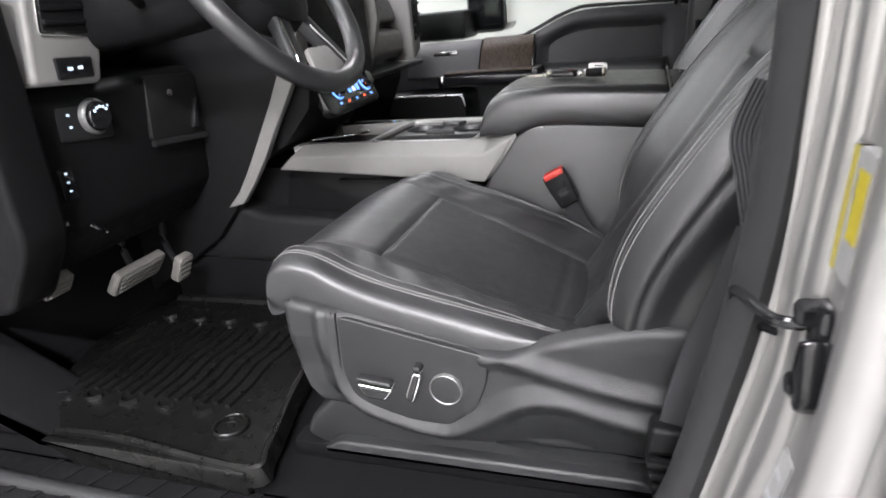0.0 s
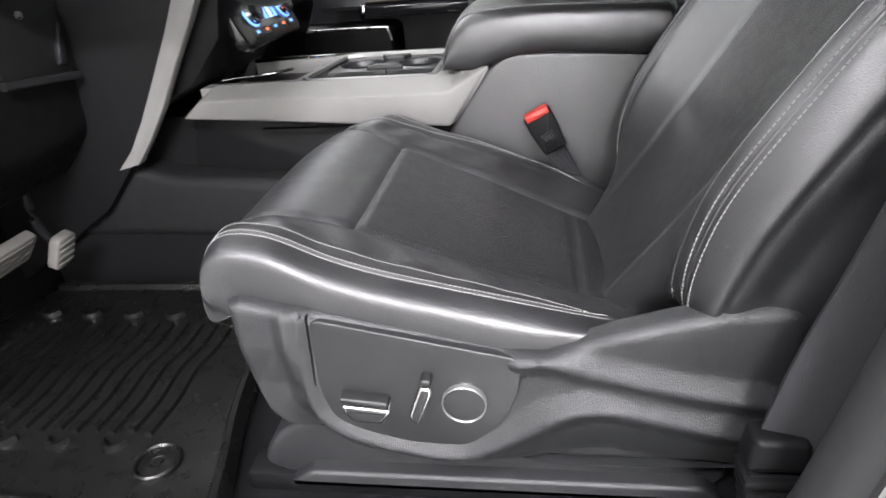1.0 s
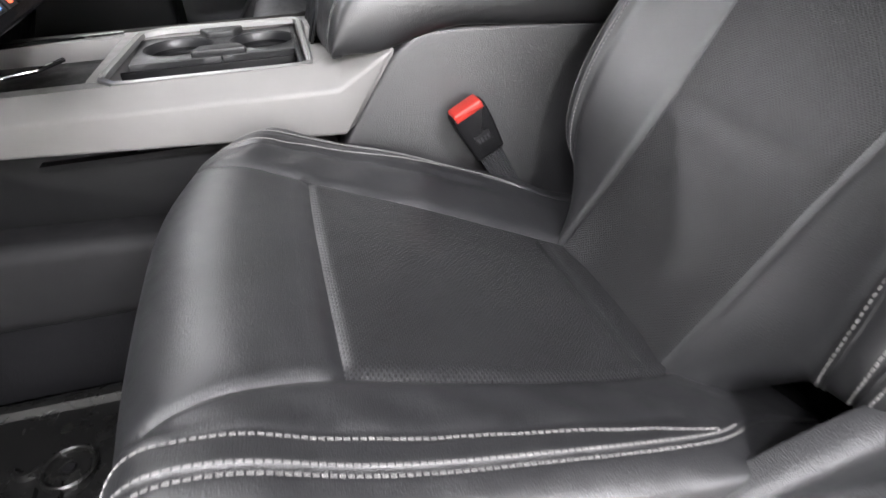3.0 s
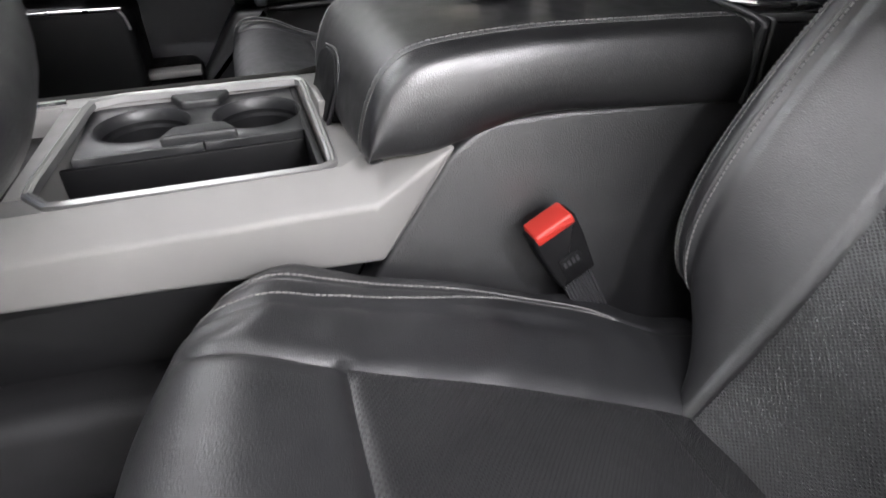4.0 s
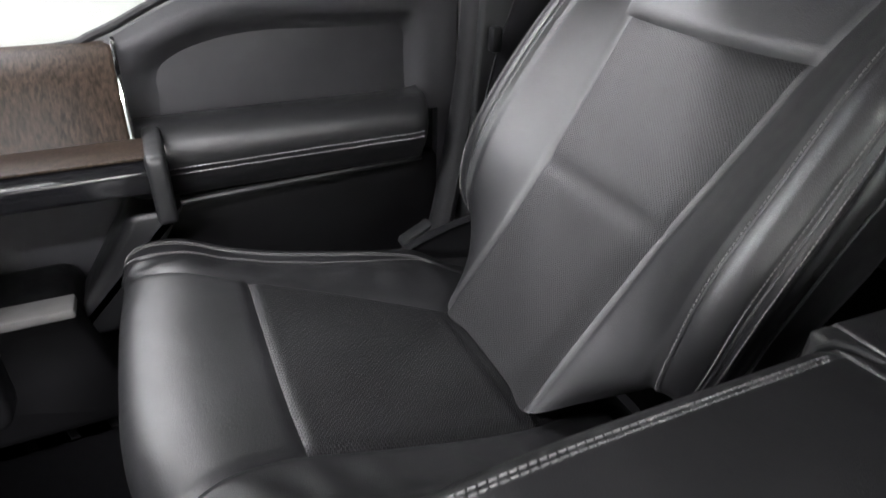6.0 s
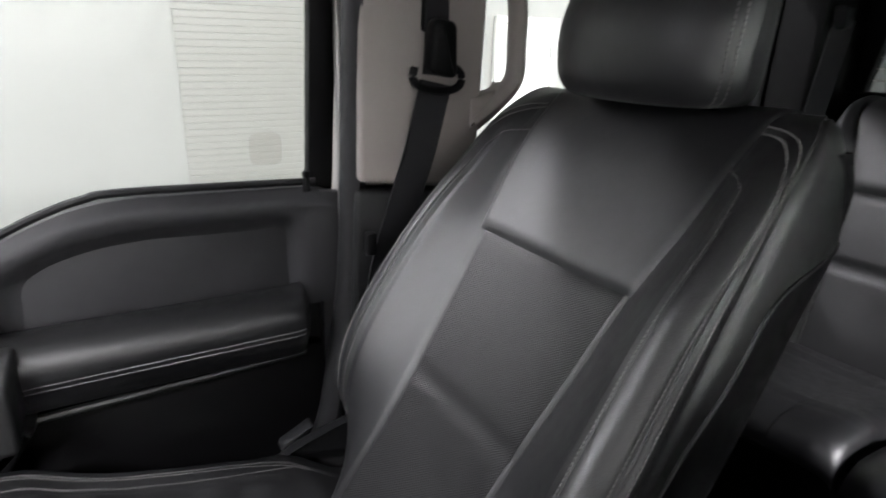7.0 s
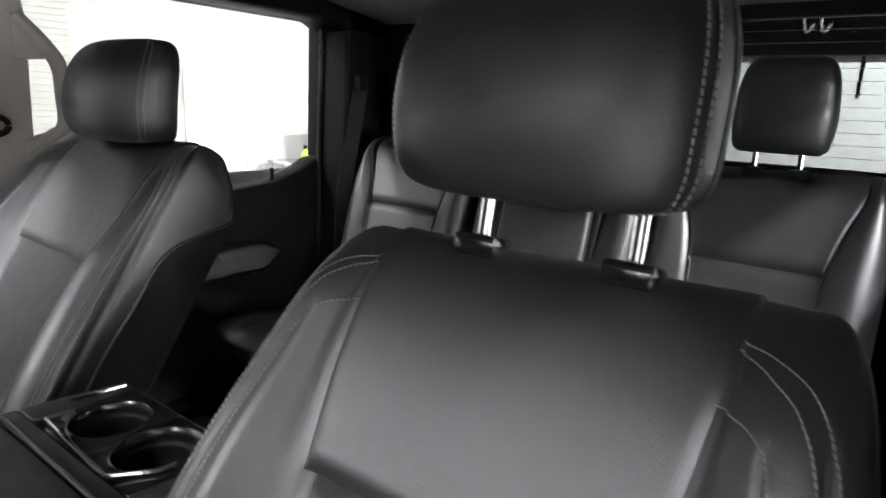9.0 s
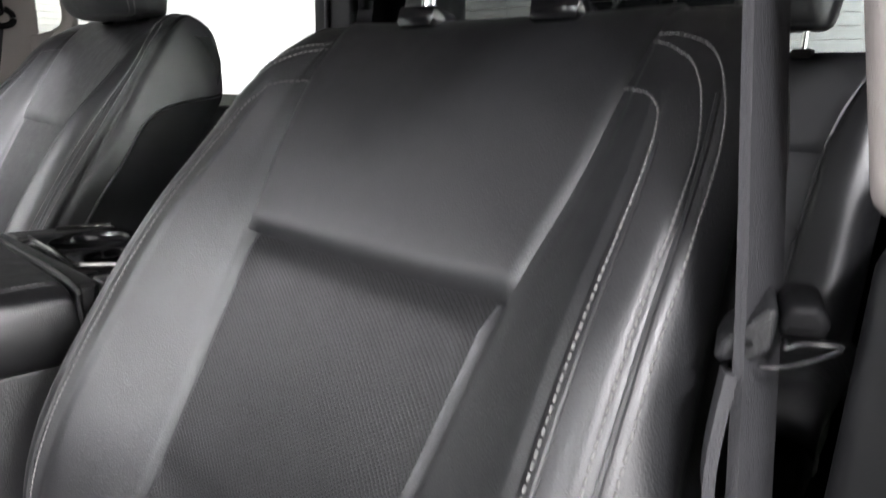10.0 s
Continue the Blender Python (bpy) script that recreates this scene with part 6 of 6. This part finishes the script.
# column, shroud and the slot below it, whose shade is a near-black sheet
part("column", sweep([(-0.45, -0.425, 0.928), (-0.22, -0.425, 0.938), (-0.14, -0.43, 0.945), (-0.02, -0.435, 0.962)], round_poly([(-0.05, -0.045), (0.05, -0.045), (0.068, 0.0), (0.05, 0.05), (-0.05, 0.05), (-0.068, 0.0)], 0.02), scale=lambda k: 1.0 - 0.15 * k), BLACK, dash, "black steering column shroud")
part("column_slot", prism(round_poly([(-0.362, 0.716), (-0.205, 0.706), (-0.205, 0.83), (-0.345, 0.838)], 0.012), "x", -0.34, -0.3235, 0.002), plain("slot_painted_shadow", (0.004, 0.004, 0.004), 0.5), dash, "near-black sheet painted as the shaded slot under the column")
part("slot_lip", sweep(smooth_path([(-0.322, -0.365, 0.712), (-0.320, -0.30, 0.707), (-0.318, -0.215, 0.700)], 6), round_poly([(-0.006, -0.006), (0.006, -0.006), (0.006, 0.006), (-0.006, 0.006)], 0.004)), SMOOTHPLASTIC, dash)
part("slot_lever", prism(round_poly([(-0.250, 0.722), (-0.232, 0.718), (-0.218, 0.775), (-0.226, 0.785)], 0.004), "x", -0.326, -0.312, 0.004), GLOSS, dash)
part("slot_bolt", disc([(0.006, 0), (0.006, 0.004), (0.003, 0.006)], Matrix.Translation((-0.323, -0.29, 0.80)) @ pose(0, 0, 0, 0, 90, 0), 10), STEEL, dash)
part("column_lever", tube(smooth_path([(-0.16, -0.49, 0.955), (-0.12, -0.56, 0.972), (-0.10, -0.60, 0.985)], 5), 0.008, 8), BLACK, dash)
# stack with silver side strip
strip = [(-0.305, 0.530), (-0.262, 0.540), (-0.225, 0.585), (-0.185, 0.640), (-0.145, 0.705), (-0.105, 0.765), (-0.078, 0.81), (-0.055, 0.90), (-0.06, 1.0), (-0.10, 1.0), (-0.095, 0.90), (-0.115, 0.82), (-0.15, 0.755), (-0.195, 0.68), (-0.235, 0.615), (-0.27, 0.565)]
for e in (-1, 1):
    part("stack_strip", prism(strip, "y", e * 0.190, e * 0.212, 0.003), SATIN, dash, "satin silver stack strip")
    part("stack_cheek", prism([(-0.60, 0.30), (-0.36, 0.45), (-0.265, 0.555), (-0.19, 0.66), (-0.11, 0.80), (-0.09, 1.0), (-0.60, 1.0)], "y", e * 0.165, e * 0.200, 0.004), BLACK, dash)
part("stack_face", prism([(-0.235, 0.62), (-0.155, 0.66), (-0.085, 0.735), (-0.070, 0.80), (-0.075, 1.0), (-0.30, 1.0), (-0.30, 0.62)], "y", -0.165, 0.165, 0.006), BLACK, dash, "black centre stack")
part("stack_lower", prism([(-0.45, 0.58), (-0.24, 0.62), (-0.20, 0.66), (-0.45, 0.70)], "y", -0.165, 0.165, 0.006), SMOOTHPLASTIC, dash)
cl = Matrix.Translation((-0.083, 0, 0.745)) @ pose(0, 0, 0, 0, 64, 0)
part("climate_panel", prism(round_poly([(-0.045, -0.125), (0.035, -0.125), (0.045, -0.10), (0.045, 0.135), (0.03, 0.15), (-0.045, 0.15)], 0.012), "z", -0.01, 0.012, 0.004, m=cl), GLOSS, dash, "gloss black climate panel")
for yy in (-0.047, 0.106):
    kn = cl @ Matrix.Translation((-0.012, yy, 0.012))
    part("climate_ring", disc([(0.024, 0), (0.023, 0.012), (0.020, 0.014), (0.019, 0.010)], kn, 28), CHROME, dash, "chrome climate knob ring")
    part("climate_glow", disc([(0.0265, 0), (0.0265, 0.002), (0.0235, 0.003)], kn, 28), BLUE, dash, "blue lit ring")
    part("climate_knob", disc([(0.0185, 0), (0.0185, 0.018), (0.015, 0.020)], kn, 28), GLOSS, dash)
for k in range(5):
    part("climate_button", box(0.018, 0.030, -0.075 + k * 0.042, -0.045 + k * 0.042, 0.011, 0.014, 0.001, m=cl), SMOOTHPLASTIC, dash)
    part("climate_light", box(0.021, 0.026, -0.067 + k * 0.042, -0.056 + k * 0.042, 0.0138, 0.0148, 0, m=cl), REDLIGHT if k in (1, 3) else BLUE, dash, smooth=0)
for k in range(3):
    part("climate_display", box(-0.020, 0.006, 0.005 + k * 0.022, 0.020 + k * 0.022, 0.0118, 0.0128, 0, m=cl), ICON if k == 1 else BLUE, dash, smooth=0)
# passenger side
part("glovebox", prism(round_poly([(-0.22, 0.76), (-0.20, 0.72), (-0.30, 0.48), (-0.50, 0.46), (-0.50, 0.80)], 0.02), "y", 0.215, 0.70, 0.012, 3), BLACK, dash, "black glovebox")
part("dash_shelf", prism(round_poly([(-0.30, 0.745), (-0.13, 0.742), (-0.125, 0.756), (-0.30, 0.775)], 0.004), "y", 0.215, 0.715, 0.004), SMOOTHPLASTIC, dash)
part("silver_band", prism(round_poly([(-0.185, 0.775), (-0.155, 0.80), (-0.160, 0.855), (-0.21, 0.875), (-0.30, 0.87), (-0.30, 0.775)], 0.01), "y", 0.215, 0.62, 0.006, 3), SATIN, dash, "satin silver passenger dash band")
part("upper_pad", prism(round_poly([(-0.215, 0.878), (-0.17, 0.89), (-0.19, 0.96), (-0.35, 1.0), (-0.35, 0.878)], 0.014), "y", 0.215, 0.62, 0.01, 3), VINYL, dash)
part("vent_pod", prism(round_poly([(0.628, 0.76), (0.70, 0.79), (0.715, 1.05), (0.628, 1.05)], 0.012), "x", -0.24, -0.125, 0.008, 3), SATIN, dash, "satin silver vent surround")
part("vent_core", prism([(0.645, 0.82), (0.695, 0.83), (0.703, 1.04), (0.645, 1.04)], "x", -0.2, -0.1225, 0.002), BLACK, dash)
for k in range(6):
    part("vent_slat", box(-0.128, -0.116, 0.645, 0.70, 0.835 + k * 0.032, 0.842 + k * 0.032, 0.002), BLACK, dash)
part("driver_vent", prism(round_poly([(-0.20, 0.83), (-0.215, 1.05), (-0.165, 1.05), (-0.165, 0.83)], 0.008), "x", -0.10, -0.062, 0.004), SATIN, dash)

# ---- steering wheel ----
wheel = empty("steering_wheel", "black leather steering wheel with dark spokes and silver trim", "steering wheel")
WM = Matrix.Translation((0.03, -0.428, 0.974)) @ pose(0, 0, 0, 0, 58, 0)
R = 0.187
part("rim", tube([WM @ Vector((R * math.cos(a), R * math.sin(a), 0)) for a in (2 * math.pi * k / 72 for k in range(72))], 0.0165, 16, closed=True, up=WM.to_3x3() @ Vector((0, 0, 1))), LEATHER, wheel, "black leather wheel rim")
part("hub", disc([(0.075, -0.045), (0.085, -0.02), (0.080, 0.004), (0.06, 0.018), (0.02, 0.022)], WM, 32), BLACK, wheel, "black airbag cover")
for a0 in (90, -90, 25, -25):
    sp = WM @ pose(0, 0, 0, 0, 0, a0)
    wide = 0.028 if abs(a0) > 60 else 0.018
    part("spoke", prism(round_poly([(0.06, -wide), (0.178, -wide * 0.8), (0.178, wide * 0.8), (0.06, wide)], 0.006), "z", -0.022, 0.0, 0.006, 3, m=sp), SMOOTHPLASTIC, wheel)
    part("spoke_trim", prism(round_poly([(0.09, -wide * 0.85), (0.172, -wide * 0.6), (0.172, -wide * 0.45), (0.09, -wide * 0.6)], 0.002), "z", 0.0, 0.004, 0.0015, m=sp), CHROME, wheel, "silver spoke edge")
part("lower_trim", prism(round_poly([(0.125, -0.035), (0.165, -0.05), (0.172, 0.0), (0.165, 0.05), (0.125, 0.035)], 0.01), "z", -0.006, 0.003, 0.003, m=WM), SATIN, wheel)

# ---- pedals, mat, footwell ----
def pedal(y0, y1, z0, z1, x, tilt, label, name):
    ob = empty(name, label, "pedal", group="pedals")
    m = Matrix.Translation((x, (y0 + y1) / 2, (z0 + z1) / 2)) @ pose(0, 0, 0, 0, tilt, 0)
    h, w2 = (z1 - z0) / 2, (y1 - y0) / 2
    part("pad", prism(round_poly([(-w2, -h), (w2 * 0.92, -h), (w2, h), (-w2 * 0.95, h)], 0.012), "x", -0.01, 0.01, 0.004, 3, m=m), PEDAL, ob, "worn rubber pedal pad")
    for k in range(4):
        part("tread", box(0.008, 0.0125, -w2 * 0.8, w2 * 0.8, -h * 0.7 + k * h * 0.42, -h * 0.7 + k * h * 0.42 + 0.005, 0.001, m=m), PEDAL, ob)
    part("arm", tube(smooth_path([m @ Vector((-0.008, 0, 0)), m @ Vector((-0.06, 0, 0.06)), m @ Vector((-0.10, 0.0, 0.26))], 6), 0.008, 8), BLACK, ob)


pedal(-0.482, -0.345, 0.428, 0.484, -0.405, 35, "wide worn rubber brake pedal above the footwell floor", "brake_pedal")
pedal(-0.318, -0.272, 0.385, 0.450, -0.40, 25, "narrow worn accelerator pedal above the footwell floor", "accelerator_pedal")
pedal(-0.628, -0.570, 0.492, 0.536, -0.395, 35, "small parking brake pedal near the bulkhead", "parking_pedal")
fl = empty("floor_mat", "black moulded rubber floor mat with raised channels", "floor mat")
mat_out = [(-0.345, -0.722), (0.042, -0.742), (0.055, -0.70), (0.02, -0.56), (0.0, -0.42), (0.0, -0.20), (-0.50, -0.20), (-0.56, -0.40), (-0.50, -0.58)]
part("tray", prism(round_poly(mat_out, 0.03), "z", 0.262, 0.297, 0.006, 2), RUBBER, fl)
part("lip", sweep(smooth_path([(-0.345, -0.722, 0.294), (-0.20, -0.728, 0.306), (0.042, -0.742, 0.298), (0.056, -0.70, 0.305), (0.02, -0.56, 0.308), (0.0, -0.42, 0.310), (0.0, -0.22, 0.312)], 8), [(-0.008, -0.02), (0.010, -0.02), (0.006, 0.012), (0.0, 0.015), (-0.005, 0.010)]), RUBBER, fl, "raised rubber lip")
part("lip_face", prism(round_poly([(-0.35, 0.305), (-0.20, 0.312), (0.048, 0.306), (0.048, 0.262), (-0.28, 0.262)], 0.006), "y", -0.752, -0.735, 0.004, m=None), RUBBER, fl)
for k in range(15):
    x0 = -0.465 + k * 0.027
    path = [(x0, -0.605 + 0.004 * (k % 2), 0.299), (x0 + 0.003, -0.54, 0.299), (x0 - 0.004, -0.47, 0.299), (x0 + 0.003, -0.41, 0.299), (x0, -0.350, 0.299)]
    part("channel_rib", sweep(smooth_path(path, 4), [(-0.0062, -0.004), (0.0062, -0.004), (0.0042, 0.0045), (-0.0042, 0.0045)]), RUBBER, fl)
for k in range(5):
    for c in (-0.628, -0.325):
        x0 = -0.45 + k * 0.081
        part("chevron", sweep(smooth_path([(x0 - 0.015, c + 0.008, 0.300), (x0 - 0.006, c - 0.004, 0.300), (x0 + 0.008, c - 0.004, 0.300), (x0 + 0.018, c + 0.008, 0.300)], 4), [(-0.004, -0.004), (0.004, -0.004), (0.002, 0.006), (-0.002, 0.006)]), RUBBER, fl)
part("border_bead", sweep(smooth_path([(-0.50, -0.225, 0.298), (-0.30, -0.222, 0.300), (-0.02, -0.226, 0.300)], 6), [(-0.012, -0.006), (0.012, -0.006), (0.006, 0.007), (-0.006, 0.007)]), RUBBER, fl)
for rx, ry in ((-0.046, -0.652), (-0.080, -0.332)):
    ringm = pose(rx, ry, 0.296)
    part("post_ring", disc([(0.030, 0.0), (0.030, 0.007), (0.0275, 0.009), (0.025, 0.007), (0.025, 0.003)], ringm, 32), RUBBER, fl, "round mat fixing ring")
    part("post_cap", disc([(0.022, 0.0), (0.022, 0.004), (0.010, 0.006), (0.007, 0.004)], ringm, 24), RUBBER, fl)
    part("post_slot", disc([(0.0065, 0.0), (0.0065, 0.0068)], ringm, 12), BLACK, fl)
foot = empty("dead_pedal", "dark carpeted footrest beside the floor mat", "footrest")
part("wedge", prism(round_poly([(-0.72, 0.265), (-0.36, 0.265), (-0.46, 0.315), (-0.66, 0.42), (-0.74, 0.42)], 0.02), "y", -0.72, -0.57, 0.02, 3), CARPET, foot)

# ---- workshop details ----
shut = empty("roller_shutter", "white slatted roller shutter in the workshop wall", "shutter")
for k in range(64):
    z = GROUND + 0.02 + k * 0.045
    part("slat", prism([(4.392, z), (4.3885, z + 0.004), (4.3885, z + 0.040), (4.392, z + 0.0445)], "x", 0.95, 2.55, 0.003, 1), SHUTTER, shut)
wd = empty("workshop_door", "white painted workshop door in a plain frame", "door")
part("leaf", box(3.50, 4.05, 4.372, 4.396, GROUND, 1.27, 0.004), PALE, wd)
part("frame_head", box(3.44, 4.11, 4.36, 4.399, 1.27, 1.33, 0.004), WALL, wd)
for xx in (3.44, 4.05):
    part("frame_side", box(xx, xx + 0.06, 4.36, 4.399, GROUND, 1.27, 0.004), WALL, wd)
for zz in (0.45, 1.0):
    part("hinge", box(4.03, 4.06, 4.355, 4.373, zz, zz + 0.10, 0.003), STEEL, wd)
desk = empty("workshop_desk", "grey steel desk against the white wall", "desk")
part("desk_top", box(4.22, 5.40, 3.75, 4.30, 0.475, 0.510, 0.006), STEEL, desk)
for xx in (4.25, 5.32):
    for yy in (3.78, 4.24):
        part("leg", box(xx, xx + 0.03, yy, yy + 0.03, GROUND, 0.475, 0.004), STEEL, desk)
    part("side_brace", tube([(xx + 0.015, 3.80, 0.44), (xx + 0.015, 4.24, 0.02)], 0.008, 8), STEEL, desk)
part("back_brace", tube([(4.28, 4.25, 0.44), (4.86, 4.25, 0.02)], 0.008, 8), STEEL, desk)
part("back_brace", tube([(4.86, 4.25, 0.44), (4.28, 4.25, 0.02)], 0.008, 8), STEEL, desk)
mon = empty("monitor", "small computer monitor with a pale screen on the desk", "monitor")
part("screen_frame", box(4.62, 5.17, 3.99, 4.03, 0.595, 0.905, 0.008), BLACK, mon)
part("screen", box(4.635, 5.155, 3.986, 3.992, 0.612, 0.890, 0), SCREEN, mon, smooth=0)
part("stand", box(4.84, 4.96, 4.00, 4.04, 0.515, 0.60, 0.006), BLACK, mon)
part("foot", box(4.76, 5.04, 3.94, 4.10, 0.511, 0.520, 0.004), BLACK, mon)
for xx, colr, hh in ((4.34, (0.42, 0.62, 0.06), 0.13), (4.43, (0.03, 0.03, 0.03), 0.16), (4.53, (0.70, 0.70, 0.64), 0.13), (4.88, (0.70, 0.62, 0.05), 0.035)):
    bot = empty("bottle", "plastic workshop bottle standing on the desk", "bottle", group="bottles on the desk")
    part("flask", disc([(0.035, 0), (0.038, 0.01), (0.038, hh * 0.7), (0.016, hh * 0.85), (0.016, hh)], pose(xx, 3.88, 0.511), 16), plain("bottle_colour", colr, 0.4), bot)
    part("cap", disc([(0.018, 0), (0.018, 0.03), (0.012, 0.034)], pose(xx, 3.88, 0.511 + hh), 12), BLACK, bot)
bag = empty("waste_bag", "blue plastic bag hanging at the desk edge", "bag")
part("bag_body", disc([(0.02, 0.0), (0.075, 0.02), (0.085, 0.07), (0.06, 0.13), (0.03, 0.16), (0.012, 0.185)], pose(4.30, 3.70, 0.292), 18), plain("blue_plastic", (0.05, 0.16, 0.55), 0.35), bag)
part("bag_strap", tube([(4.30, 3.70, 0.47), (4.30, 3.72, 0.514), (4.30, 3.78, 0.514)], 0.004, 6), plain("blue_plastic", (0.05, 0.16, 0.55), 0.35), bag)
rack = empty("storage_rack", "dark covered storage rack with pale cross straps behind the truck", "rack")
part("cover", box(4.30, 4.75, 0.42, 1.52, GROUND, 2.3, 0.02), BLACK, rack)
for a, b in (((1.346, 1.524), (1.067, 1.069)), ((1.441, 0.911), (0.962, 1.500)), ((1.084, 0.853), (0.93, 1.092)), ((1.10, 1.57), (1.02, 1.345))):
    part("cross_strap", tube([(4.285, a[0], a[1]), (4.285, b[0], b[1])], 0.012, 8), plain("grey_strap", (0.10, 0.10, 0.096), 0.6), rack)
over = empty("overhead_beam", "dark overhead shutter housing hanging behind the truck", "beam")
part("housing", box(4.4, 4.9, -3.0, 0.42, 1.44, 3.3, 0.02), BLACK, over)
for yy in (-0.12, -0.20, -0.55):
    part("hook", tube(smooth_path([(4.39, yy, 1.75), (4.38, yy, 1.62), (4.37, yy - 0.02, 1.56), (4.37, yy - 0.05, 1.60)], 6), 0.008, 8), PALE, over)
for yy in (0.30, -0.42):
    part("cord", tube([(4.42, yy, 1.46), (4.42, yy, 1.22)], 0.010, 8), BLACK, over)
